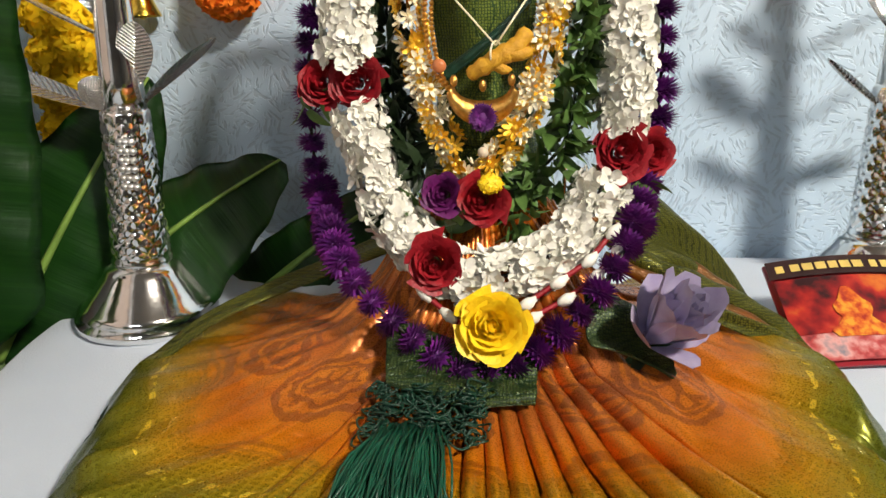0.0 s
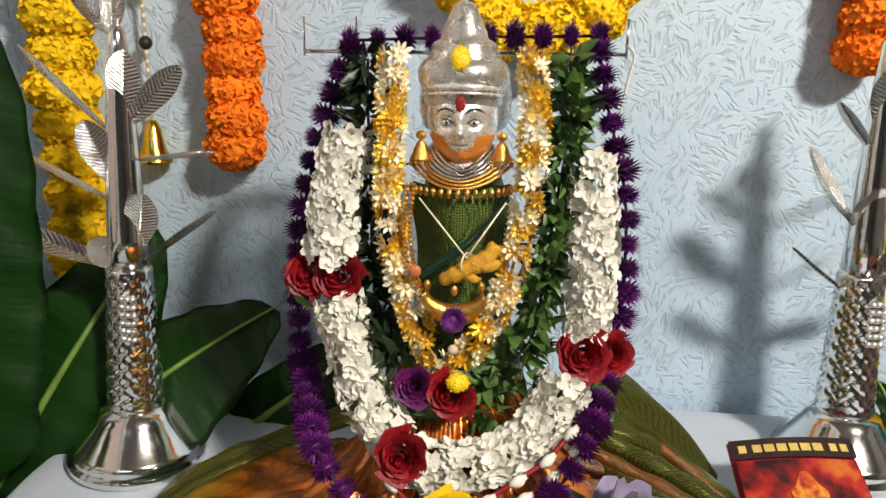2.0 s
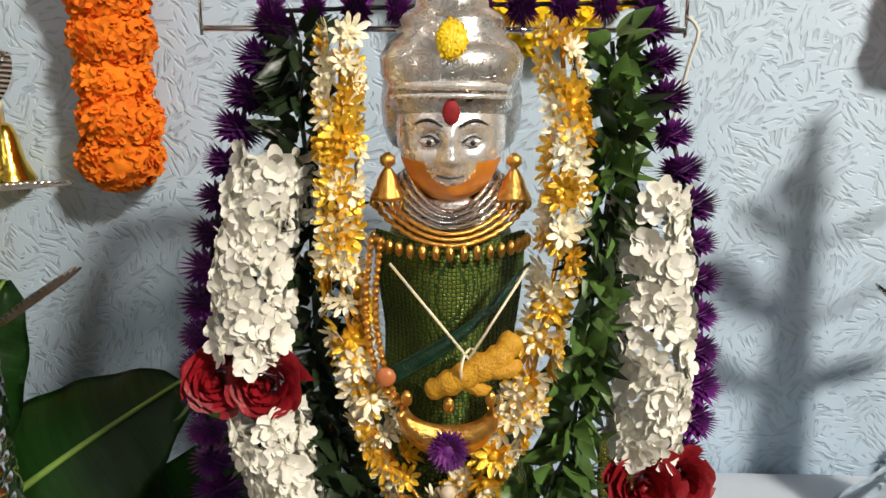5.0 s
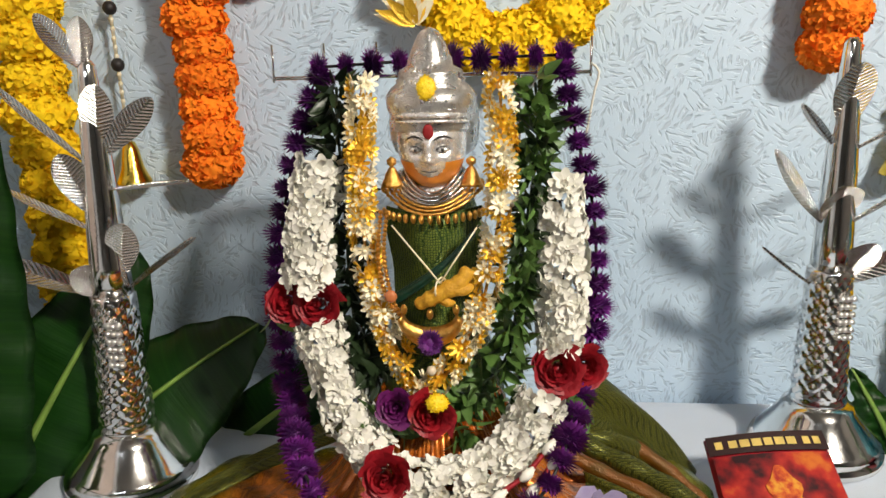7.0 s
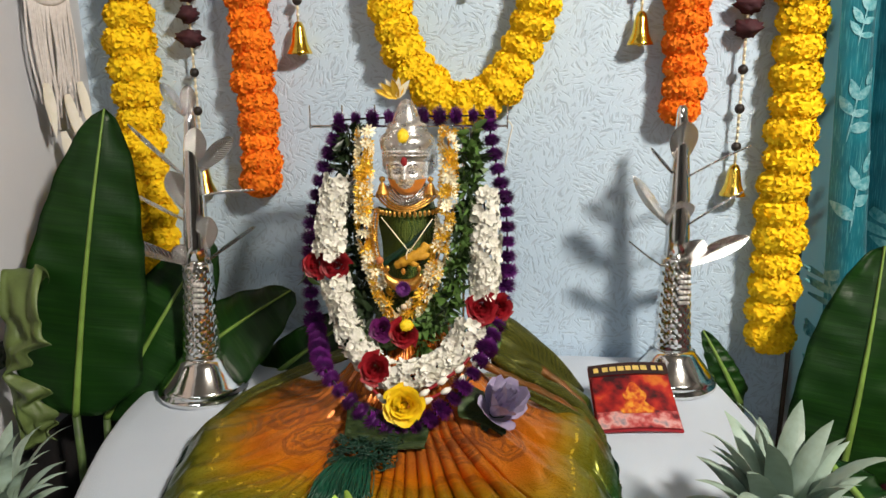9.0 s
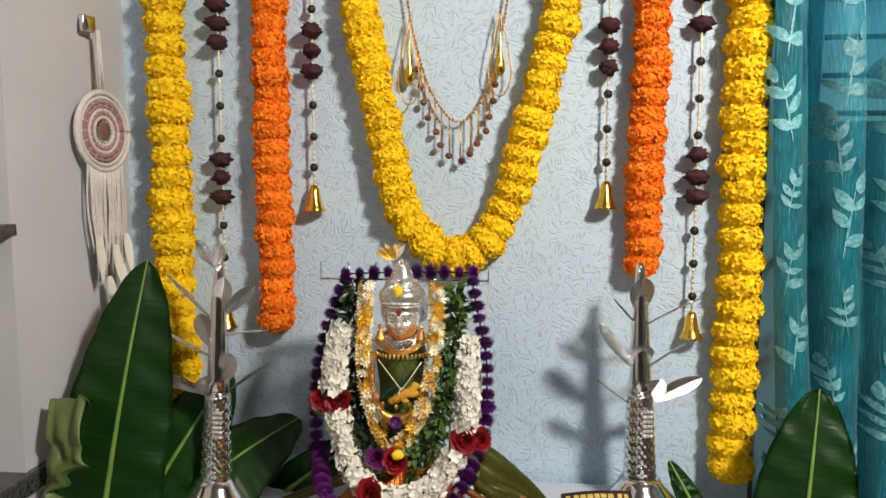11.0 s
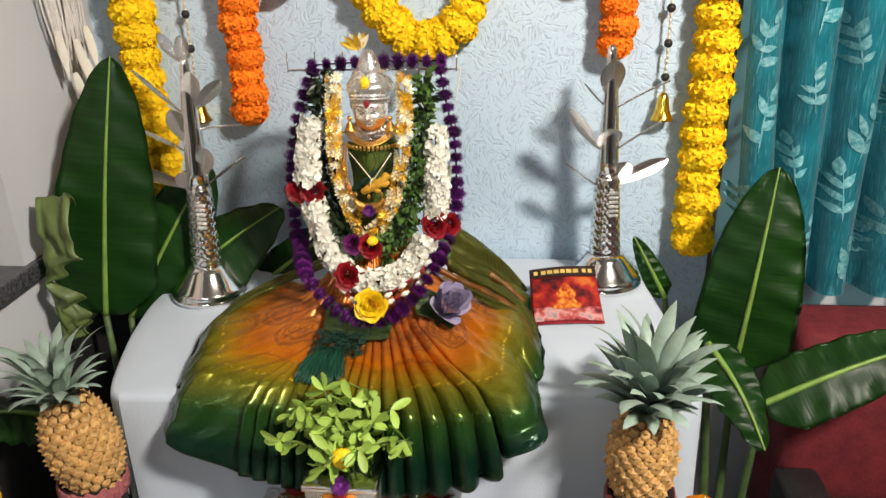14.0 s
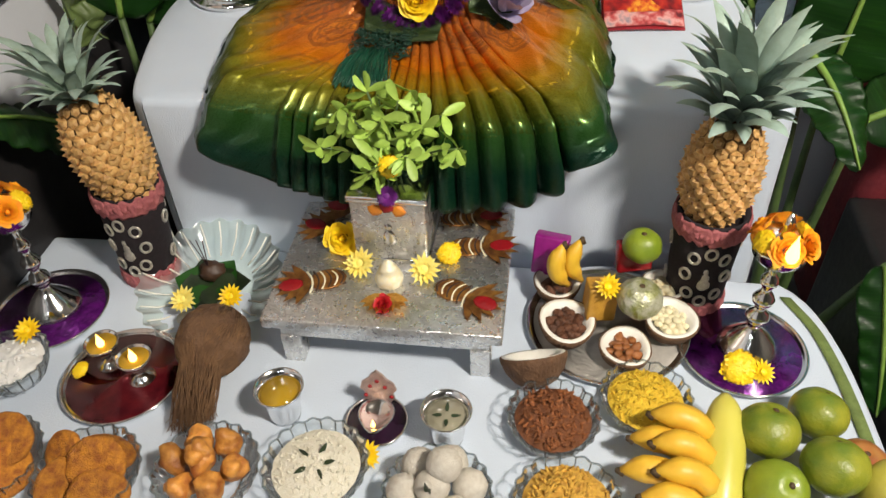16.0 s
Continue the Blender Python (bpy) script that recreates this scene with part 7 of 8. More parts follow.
def glass_bowl(parent, r, h, mat=CLEAR, ribs=20, flare=1.0):
    bm = bmesh.new()
    prof = [(r * 0.45, 0.0), (r * 0.52, 0.001), (r * 0.75, h * 0.25), (r * 0.93 * flare, h * 0.65), (r * flare, h), (r * flare + 0.001, h + 0.0015)]
    lathe(bm, prof, ribs * 4, wobble=lambda a, z: 1 + 0.022 * (math.cos(ribs * a)) * (z > 0.002), caps=(True, False))
    ob = part("bowl", bm, mat, parent, "ribbed clear glass bowl")
    ob.visible_shadow = False
    bm = bmesh.new()
    tube(bm, [((r * flare + 0.001) * (1 + 0.03 * math.cos(ribs * a)) * math.cos(a), (r * flare + 0.001) * (1 + 0.03 * math.cos(ribs * a)) * math.sin(a), h + 0.0015) for a in np.linspace(0, 2 * math.pi, ribs * 6 + 1)], 0.0014, 5)
    part("rim", bm, THICK_GLASS, parent, "clear glass rim")
    for i in range(ribs):
        a = 2 * math.pi * (i + 0.5) / ribs
        bm = bmesh.new()
        tube(bm, [(r * k * math.cos(a), r * k * math.sin(a), z) for k, z in ((0.53, 0.002), (0.75, h * 0.25), (0.93 * flare, h * 0.65), (flare, h))], 0.0011, 4)
        part("rib", bm, THICK_GLASS, parent)
    return ob


def heap(bm, r, z0, z1, seed=0, n=26):
    """A low mound of loose food."""
    grid = []
    for i in range(11):
        t = i / 10
        grid.append([(r * t * math.cos(a), r * t * math.sin(a), z0 + (z1 - z0) * (1 - t ** 2.2) + 0.0035 * noise.noise(Vector((r * t * math.cos(a) * 160, r * t * math.sin(a) * 160, seed)))) for a in np.linspace(0, 2 * math.pi, n * 2 + 1)])
    sheet(bm, grid)
    return bm


def crumb(mat, size, long, seed):
    bm = bmesh.new()
    blob(bm, size, 7, 5, squash=(long, 1, 0.8), rough=0.5, seed=seed)
    return mesh_of("crumb", bm, mat)


def food_bowl(label, p, r, h, mat, crumbs, category="food bowl", top=1.25, count=70, piece="crumb"):
    t = thing("food_bowl", pose(*p), label, category, "food bowls")
    glass_bowl(t, r, h)
    bm = bmesh.new()
    heap(bm, r * 0.86, h * 0.80, h * top, seed=p[0] * 10)
    food = part("food", bm, mat, t)
    for i in range(count):
        q, a = r * 0.82 * math.sqrt(rnd.random()), rnd.uniform(0, 6.28)
        z = h * 0.80 + (h * top - h * 0.80) * (1 - (q / (r * 0.86)) ** 2.2)
        part(piece, rnd.choice(crumbs), None, food, m=Matrix.Translation((q * math.cos(a), q * math.sin(a), z + 0.001)) @ pose(0, 0, 0, rnd.uniform(-50, 50), rnd.uniform(-50, 50), rnd.uniform(0, 360)))
    return t


BROWN_FOOD = material("brown_sweet_crumble", (0.26, 0.085, 0.022), (0.16, 0.05, 0.015), rough=0.6, scale=120, bump=0.8, random_hue=0.3)
YELLOW_RICE = material("yellow_rice", (0.78, 0.55, 0.04), (0.66, 0.40, 0.02), rough=0.6, scale=140, bump=0.8, random_hue=0.15)
ORANGE_RICE = material("orange_spiced_rice", (0.70, 0.42, 0.06), (0.50, 0.25, 0.04), rough=0.6, scale=140, bump=0.8, random_hue=0.25)
CURD = material("creamy_curd_rice", (0.80, 0.76, 0.64), (0.72, 0.67, 0.52), rough=0.5, scale=140, bump=0.7, random_hue=0.06)
MILK = material("white_pudding", (0.82, 0.81, 0.78), rough=0.3, scale=60, bump=0.2)
FRIED = material("golden_fried_dough", (0.60, 0.27, 0.05), (0.25, 0.07, 0.012), rough=0.5, scale=60, bump=0.4, random_hue=0.25)
FRITTER = material("orange_crisp_fritter", (0.60, 0.24, 0.02), (0.28, 0.08, 0.01), rough=0.6, scale=120, bump=0.9, random_hue=0.2)
LADDU = material("pale_coconut_sweet", (0.66, 0.62, 0.54), (0.56, 0.51, 0.43), rough=0.75, scale=160, bump=0.7, random_hue=0.06)
food_bowl("glass bowl heaped with brown crumbly sweet", (0.268, 0.325, LOW_Z), 0.056, 0.042, BROWN_FOOD, [crumb(BROWN_FOOD, 0.0023, 2.4, s) for s in (1, 2)], count=170)
food_bowl("glass bowl full of bright yellow lemon rice", (0.385, 0.372, LOW_Z), 0.056, 0.036, YELLOW_RICE, [crumb(YELLOW_RICE, 0.0016, 2.3, s) for s in (3, 4)], count=200)
food_bowl("glass bowl of orange spiced rice", (0.287, 0.210, LOW_Z), 0.060, 0.040, ORANGE_RICE, [crumb(ORANGE_RICE, 0.0019, 2.4, s) for s in (5, 6)], count=170)
kheer = food_bowl("glass bowl of creamy curd rice with curry leaves", (-0.012, 0.225, LOW_Z), 0.062, 0.042, CURD, [crumb(CURD, 0.0014, 2.2, s) for s in (7, 8)], count=150, top=1.05)
for i in range(5):
    part("curry_leaf", DARKS[i % 3], None, kheer, "dark fried curry leaf", m=aim((0.012 * math.cos(i * 1.3), 0.012 * math.sin(i * 1.3), 0.045), (math.cos(i * 1.3), math.sin(i * 1.3), 0.25), i) @ Matrix.Diagonal((0.8, 0.8, 0.6, 1)))
pud = food_bowl("glass bowl of white pudding with a yellow chrysanthemum", (-0.478, 0.335, LOW_Z), 0.052, 0.046, MILK, [crumb(MILK, 0.0022, 1.6, 9)], count=50, top=0.95)
loose("bright yellow chrysanthemum on the pudding bowl", GOLD_DAISY, (-0.468, 0.378, LOW_Z + 0.056), (0, -0.4, 0.9), 1.15, "chrysanthemum")


def piled(label, p, r, h, pieces, piece):
    t = thing("snack_bowl", pose(*p), label, "food bowl", "food bowls")
    glass_bowl(t, r, h)
    for mesh, m in pieces:
        part(piece, mesh, None, t, m=m)
    return t


def fried_mesh(seed):
    bm = bmesh.new()
    tube(bm, spline([(0, 0, -0.026), (0.002, 0.001, -0.016), (0.0, 0, 0.0), (-0.002, 0.0, 0.013), (0, 0, 0.022)], 14), [0.004, 0.008, 0.0105, 0.012, 0.0135, 0.015, 0.016, 0.0165, 0.016, 0.0155, 0.0145, 0.0125, 0.009, 0.003], 12)
    for v in bm.verts:
        v.co += v.co.normalized() * 0.007 * noise.noise(v.co * 70 + Vector((seed, 0, 0)))
    return mesh_of("fried_dumpling", bm, FRIED)


FD = [fried_mesh(s) for s in (1, 2, 3)]
piled("glass bowl piled with golden fried dumplings", (-0.142, 0.205, LOW_Z), 0.062, 0.042,
      [(FD[i % 3], pose(0.036 * math.cos(i * 1.05) * (i < 6), 0.036 * math.sin(i * 1.05) * (i < 6), 0.046 + 0.020 * (i >= 6) + 0.004 * (i % 2), rnd.uniform(-40, 40), rnd.uniform(20, 70), i * 57)) for i in range(9)], "fried_dumpling")


def disc_mesh(seed, hole=0.0):
    bm = bmesh.new()
    lathe(bm, [(0.004 + hole, -0.004), (0.024, -0.0055), (0.0335, -0.003), (0.035, 0.0), (0.0325, 0.004), (0.022, 0.0062), (0.004 + hole, 0.005)], 30)
    for v in bm.verts:
        v.co.z += 0.0022 * noise.noise(v.co * 120 + Vector((seed, 0, 0)))
        v.co += Vector((v.co.x, v.co.y, 0)) * 0.06 * noise.noise(Vector((v.co.x * 60, v.co.y * 60, seed)))
    return mesh_of("fritter", bm, FRITTER)


DISC = [disc_mesh(1), disc_mesh(2)]
RINGED = [disc_mesh(3, 0.004), disc_mesh(4, 0.004)]
piled("glass bowl of flat round orange fritters", (-0.285, 0.185, LOW_Z), 0.062, 0.042,
      [(DISC[0], pose(0.022, -0.004, 0.062, 40, 18, 0)), (DISC[1], pose(-0.026, 0.006, 0.052, 25, -45, 30)), (DISC[0], pose(-0.012, -0.026, 0.046, 60, -20, 80)), (DISC[1], pose(0.016, 0.022, 0.046, -20, 25, 10)), (DISC[0], pose(0.03, -0.03, 0.040, 50, 50, 0))], "fritter")
piled("glass bowl of ring-shaped orange fritters", (-0.415, 0.190, LOW_Z), 0.060, 0.042,
      [(RINGED[0], pose(0.020, 0.012, 0.060, 28, 12, 0)), (RINGED[1], pose(-0.026, 0.0, 0.050, 30, -30, 30)), (RINGED[0], pose(0.0, -0.028, 0.046, 55, 10, 80)), (RINGED[1], pose(0.028, -0.018, 0.044, 30, 35, 10))], "fritter")
lb = bmesh.new()
blob(lb, 0.0205, 16, 11, rough=0.12, freq=18)
LB = mesh_of("sweet_ball", lb, LADDU)
lad = piled("glass bowl piled with pale round coconut sweets", (0.138, 0.205, LOW_Z), 0.062, 0.040,
            [(LB, pose(0.038 * math.cos(a), 0.038 * math.sin(a), 0.048, a * 50)) for a in (0.2, 1.25, 2.3, 3.35, 4.4, 5.4)] + [(LB, pose(0.008, 0.012, 0.080)), (LB, pose(-0.004, -0.006, 0.060))], "sweet_ball")
for i in range(3):
    part("curry_leaf", DARKS[i], None, lad, "dark curry leaf", m=aim((-0.006, -0.020, 0.078 - 0.004 * i), (0.2 * i - 0.2, -0.3, 1), i) @ Matrix.Diagonal((0.7, 0.7, 0.7, 1)))
loose("bright yellow marigold on the white cloth", GOLD_DAISY, (0.040, 0.262, LOW_Z + 0.012), (0.1, -0.5, 0.85), 1.05)


def cup(label, p, fill):
    t = thing("steel_cup", pose(*p), label, "cup", "steel cups")
    bm = bmesh.new()
    lathe(bm, [(0.019, 0.0), (0.0205, 0.001), (0.022, 0.012), (0.024, 0.034), (0.027, 0.050), (0.0315, 0.057), (0.0325, 0.059), (0.0305, 0.0585), (0.0255, 0.050), (0.0225, 0.034), (0.019, 0.006), (0.002, 0.005)], 36)
    part("body", bm, STEEL, t)
    bm = bmesh.new()
    lathe(bm, [(0.0245, 0.045), (0.0246, 0.0465), (0.001, 0.047)], 28)
    part("liquid", bm, fill, t)
    return t


GHEE = material("golden_ghee", (0.42, 0.26, 0.02), (0.34, 0.20, 0.015), rough=0.08, scale=20, bump=0.02)
WATER = material("tea_water", (0.30, 0.28, 0.20), rough=0.05, scale=20, bump=0.02)
cup("small steel cup of golden ghee", (-0.083, 0.318, LOW_Z), GHEE)
c2 = cup("small steel cup of water with basil leaves floating", (0.136, 0.306, LOW_Z), WATER)
for i in range(4):
    part("floating_leaf", DARKS[i % 3], None, c2, "dark floating leaf", m=aim((0.006 * math.cos(i * 1.6), 0.006 * math.sin(i * 1.6), 0.048), (math.cos(i * 1.6), math.sin(i * 1.6), 0.05), 0) @ Matrix.Diagonal((0.6, 0.6, 0.5, 1)))

PURPLE_ENAMEL = material("purple_enamel", (0.24, 0.020, 0.34), (0.07, 0.006, 0.11), rough=0.16, metal=0.5, scale=70, bump=0.4, bump_scale=140, coat=0.5)
RED_ENAMEL = material("red_metallic_enamel", (0.26, 0.022, 0.03), (0.12, 0.008, 0.016), rough=0.16, metal=0.5, scale=45, bump=0.25, bump_scale=120, coat=0.5)


def plate_on(name, label, p, r, mat, rim=STEEL):
    t = thing(name, pose(*p), label, "plate", "small plates")
    bm = bmesh.new()
    lathe(bm, [(r * 0.86, 0.0), (r * 0.95, 0.004), (r, 0.011), (r - 0.002, 0.0125), (r * 0.93, 0.008), (r * 0.86, 0.004), (0.002, 0.004)], 56)
    part("rim", bm, rim, t)
    bm = bmesh.new()
    lathe(bm, [(r * 0.93, 0.0066), (r * 0.86, 0.0055), (r * 0.5, 0.0052), (0.002, 0.0052)], 56)
    part("enamel", bm, mat, t)
    return t


FLAME = material("lamp_flame", (1.0, 0.55, 0.12), rough=0.5, bump=0, glow=6.0)


def flame(bm, c, h):
    lathe(bm, [(0.0005, c[2]), (h * 0.17, c[2] + h * 0.15), (h * 0.20, c[2] + h * 0.33), (h * 0.12, c[2] + h * 0.62), (h * 0.04, c[2] + h * 0.85), (0.0003, c[2] + h)], 12, (c[0], c[1]))
    return bm


def standing_lamp(label, p, flowers):
    t = thing("oil_lamp", pose(*p) @ Matrix.Diagonal((1, 1, 1.13, 1)), label, "oil lamp", "tall oil lamps")
    bm = bmesh.new()
    lathe(bm, [(0.040, 0.0), (0.042, 0.003), (0.040, 0.008), (0.030, 0.018), (0.018, 0.030), (0.010, 0.038), (0.008, 0.044), (0.014, 0.050), (0.016, 0.056), (0.013, 0.062), (0.008, 0.067), (0.007, 0.074), (0.013, 0.080), (0.0145, 0.086), (0.011, 0.092),
               (0.007, 0.097), (0.0065, 0.104), (0.011, 0.110), (0.012, 0.116), (0.009, 0.121), (0.006, 0.126), (0.0065, 0.140), (0.012, 0.146)], 28)
    part("stem", bm, SILVER, t)
    bm = bmesh.new()
    lathe(bm, [(0.010, 0.144), (0.026, 0.148), (0.033, 0.156), (0.036, 0.168), (0.039, 0.172), (0.036, 0.172), (0.030, 0.162), (0.004, 0.160)], 36, wobble=lambda a, z: 1 + 0.12 * max(0, math.cos(5 * a)) ** 6 * (z > 0.16))
    part("oil_cup", bm, SILVER, t)
    bm = bmesh.new()
    lathe(bm, [(0.010, 0.165), (0.007, 0.18), (0.010, 0.186), (0.006, 0.192), (0.008, 0.198), (0.002, 0.212)], 16)
    part("finial", bm, SILVER, t)
    for i in range(flowers):
        a = i * 2 * math.pi / flowers + 0.4
        part("marigold_head", ORANGE_HEAD if i % 3 else SMALL_YELLOW, None, t, m=aim((0.029 * math.cos(a), 0.029 * math.sin(a), 0.180), (math.cos(a), math.sin(a), 0.7)) @ Matrix.Diagonal((0.82, 0.82, 0.7, 1)))
    bm = bmesh.new()
    part("flame", flame(bm, (0, -0.038, 0.170), 0.040), FLAME, t)
    return t


ORANGE_HEAD = rose_mesh("marigold_head", material("fresh_orange_marigold", (0.92, 0.42, 0.01), (0.88, 0.30, 0.01), rough=0.6, scale=90), 0.021, 15)
plate_on("enamel_plate", "purple enamelled steel plate under an oil lamp", (0.527, 0.492, LOW_Z), 0.088, PURPLE_ENAMEL)
standing_lamp("tall silver oil lamp, lit, with orange marigolds in its cup", (0.535, 0.498, LOW_Z + 0.0056), 6)
loose("orange and yellow marigold at the lamp's foot", SMALL_YELLOW, (0.515, 0.446, LOW_Z + 0.018), (0, -0.6, 0.8), 1.35)
loose("yellow marigold at the lamp's foot", GOLD_DAISY, (0.545, 0.444, LOW_Z + 0.016), (0.2, -0.5, 0.8), 1.0)
plate_on("enamel_plate", "purple enamelled steel plate under an oil lamp", (-0.500, 0.462, LOW_Z), 0.088, PURPLE_ENAMEL)
standing_lamp("tall silver oil lamp, lit, with orange marigolds in its cup", (-0.498, 0.470, LOW_Z + 0.0056), 6)
tray = plate_on("enamel_plate", "red enamelled steel tray with two small lamps", (-0.328, 0.352, LOW_Z), 0.086, RED_ENAMEL)


def goblet(p, label):
    t = thing("goblet_lamp", pose(*p), label, "oil lamp", "goblet lamps")
    bm = bmesh.new()
    lathe(bm, [(0.018, 0.0), (0.0185, 0.003), (0.010, 0.007), (0.005, 0.014), (0.005, 0.020), (0.012, 0.026), (0.020, 0.036), (0.024, 0.046), (0.0225, 0.046), (0.016, 0.036), (0.003, 0.032)], 28)
    part("cup", bm, SILVER, t)
    bm = bmesh.new()
    lathe(bm, [(0.0205, 0.0425), (0.0200, 0.0436), (0.001, 0.044)], 24)
    part("oil", bm, GHEE, t)
    bm = bmesh.new()
    part("flame", flame(bm, (0.004, -0.006, 0.043), 0.027), FLAME, t)


goblet((-0.357, 0.372, LOW_Z + 0.0056), "small silver goblet lamp with a burning wick")
goblet((-0.300, 0.352, LOW_Z + 0.0056), "small silver goblet lamp with a burning wick")
loose("yellow petals on the red tray", SMALL_YELLOW, (-0.392, 0.352, LOW_Z + 0.012), (-0.3, -0.3, 0.9), 0.7)

# small oil lamp with an upright back plate
dplate = plate_on("lamp_saucer", "small dark saucer under a shrine lamp", (0.042, 0.315, LOW_Z), 0.041, material("dark_plum_enamel", (0.035, 0.012, 0.035), rough=0.2, scale=60))
dl = thing("shrine_lamp", pose(0.042, 0.318, LOW_Z + 0.0056), "small silver lamp with a peaked back plate and red stones", "oil lamp")
bm = bmesh.new()
lathe(bm, [(0.014, 0.0), (0.018, 0.004), (0.022, 0.012), (0.024, 0.018), (0.022, 0.0185), (0.016, 0.012), (0.002, 0.009)], 26, wobble=lambda a, z: 1 + 0.35 * max(0, math.cos(a + math.pi / 2)) ** 8)
part("oil_cup", bm, SILVER, dl)
bm = bmesh.new()
half = [(0.014, 0.010), (0.021, 0.022), (0.018, 0.030), (0.024, 0.038), (0.021, 0.050), (0.012, 0.058), (0.008, 0.066), (0.0, 0.074)]
back = [bm.verts.new((x, 0.022, z)) for x, z in half] + [bm.verts.new((-x, 0.022, z)) for x, z in half[::-1][1:]]
bm.faces.new(back)
part("back_plate", thicken(bm, 0.003), material("pale_rose_metal", (0.62, 0.46, 0.42), rough=0.3, metal=0.6, scale=120, bump=0.5), dl, smooth=False)
for x, z in ((0, 0.056), (-0.010, 0.045), (0.010, 0.045), (0.017, 0.026), (-0.017, 0.026)):
    bm = bmesh.new()
    blob(bm, 0.0032, 8, 6, (x, 0.020, z), (1, 0.6, 1))
    part("red_stone", bm, DEEP_RED, dl)
bm = bmesh.new()
part("flame", flame(bm, (0, -0.020, 0.014), 0.014), FLAME, dl)

# leaf-shaped glass dish with betel leaves and coins
dish = thing("glass_dish", pose(-0.262, 0.535, LOW_Z) @ pose(0, 0, 0.0, 14, 0, 0), "large fluted green-tinted glass dish with betel leaves and flowers", "dish")
bm = bmesh.new()
lathe(bm, [(0.055, 0.0), (0.060, 0.002), (0.085, 0.012), (0.108, 0.034), (0.112, 0.037)], 110, wobble=lambda a, z: 1 + 0.035 * math.cos(22 * a) * (z > 0.008), caps=(True, False))
ob = part("fluted_bowl", bm, GREENISH, dish)
ob.visible_shadow = False
for i in range(22):
    a = 2 * math.pi * i / 22
    bm = bmesh.new()
    tube(bm, [(0.062 * math.cos(a), 0.062 * math.sin(a), 0.007), (0.088 * math.cos(a), 0.088 * math.sin(a), 0.019), (0.108 * math.cos(a), 0.108 * math.sin(a), 0.038)], 0.0013, 5)
    part("rib", bm, WHITE_PETAL, dish)
for i in range(7):
    a = i * 0.9 + 0.3
    bm = bmesh.new()
    petal(bm, (0.005, -0.01, 0.014 + 0.003 * i), (0.062 * math.cos(a) + 0.005, 0.055 * math.sin(a) - 0.01, 0.022 + 0.002 * i), 0.062, (0, 0, 1), cup=0.1, steps=6)
    part("betel_leaf", bm, BANANA if i % 2 else DARK_LEAF, dish)
for i in range(12):
    bm = bmesh.new()
    lathe(bm, [(0.0105, 0.0), (0.011, 0.0008), (0.0105, 0.0016)], 16)
    part("coin", bm, material("worn_coin", (0.40, 0.40, 0.36), rough=0.35, metal=0.7, scale=150) if i == 0 else bpy.data.materials["worn_coin"], dish, m=pose(rnd.uniform(-0.035, 0.04), rnd.uniform(-0.075, -0.045), 0.020 + 0.0022 * i, rnd.uniform(-15, 15), rnd.uniform(-15, 15), 0))
bm = bmesh.new()
blob(bm, 0.017, 14, 10, (0.002, 0.012, 0.038), (1.2, 1, 0.9), rough=0.3)
part("betel_nut", bm, material("dark_brown_nut", (0.06, 0.028, 0.014), rough=0.5, scale=60), dish)
for k in range(3):
    bm = bmesh.new()
    tube(bm, [(0.0, 0.012, 0.05), (-0.012 + 0.010 * k, 0.02, 0.11)], 0.0008, 5)
    part("incense_stick", bm, MAROON_FELT, dish)
loose("pale yellow chrysanthemum on the betel leaves", PALE_DAISY, (-0.283, 0.478, LOW_Z + 0.036), (0, -0.6, 0.8), 1.05, "chrysanthemum")
loose("bright yellow chrysanthemum on the betel leaves", GOLD_DAISY, (-0.212, 0.488, LOW_Z + 0.040), (0.1, -0.6, 0.8), 1.1, "chrysanthemum")

# coconuts
HUSK = material("coconut_husk", (0.085, 0.042, 0.020), (0.16, 0.085, 0.042), rough=0.9, scale=40, bump=0.9, bump_scale=220)
FIBRE = material("coconut_fibre", (0.20, 0.105, 0.045), (0.11, 0.055, 0.025), rough=0.9, scale=60, random_hue=0.2)
nut = thing("coconut", pose(-0.203, 0.395, LOW_Z + 0.047), "whole brown coconut with a long fibre tuft lying on the cloth", "coconut")
bm = bmesh.new()
blob(bm, 0.050, 28, 18, rough=0.10, freq=9, squash=(1, 1.1, 0.94))
part("shell", bm, HUSK, nut)
bm = bmesh.new()
for i in range(620):
    a, y = rnd.uniform(0, 6.28), rnd.uniform(-0.045, 0.040)
    line = []
    for k in range(6):
        f = k / 5
        yy = y - (y + 0.046) * f
        r = 0.0485 * math.sqrt(max(0.12, 1 - (yy / 0.056) ** 2)) + rnd.uniform(0.0, 0.0015)
        aa = a + 0.25 * f * math.sin(7 * a)
        line.append(Vector((r * math.cos(aa), yy, 0.94 * r * math.sin(aa))))
    e = Vector((0.006 + rnd.uniform(-0.026, 0.026), -0.112 + rnd.uniform(-0.022, 0.024), -0.032 + rnd.uniform(-0.012, 0.018)))
    line += [(line[-1] + e) / 2 + Vector((rnd.uniform(-0.004, 0.004), 0, 0.004)), e]
    tube(bm, line, [0.0009] * 6 + [0.0008, 0.0003], 3)
part("fibre_tuft", bm, FIBRE, nut, "long pale brown fibres")
COPRA = material("white_coconut_flesh", (0.80, 0.78, 0.72), (0.72, 0.70, 0.62), rough=0.5, scale=40, bump=0.2)


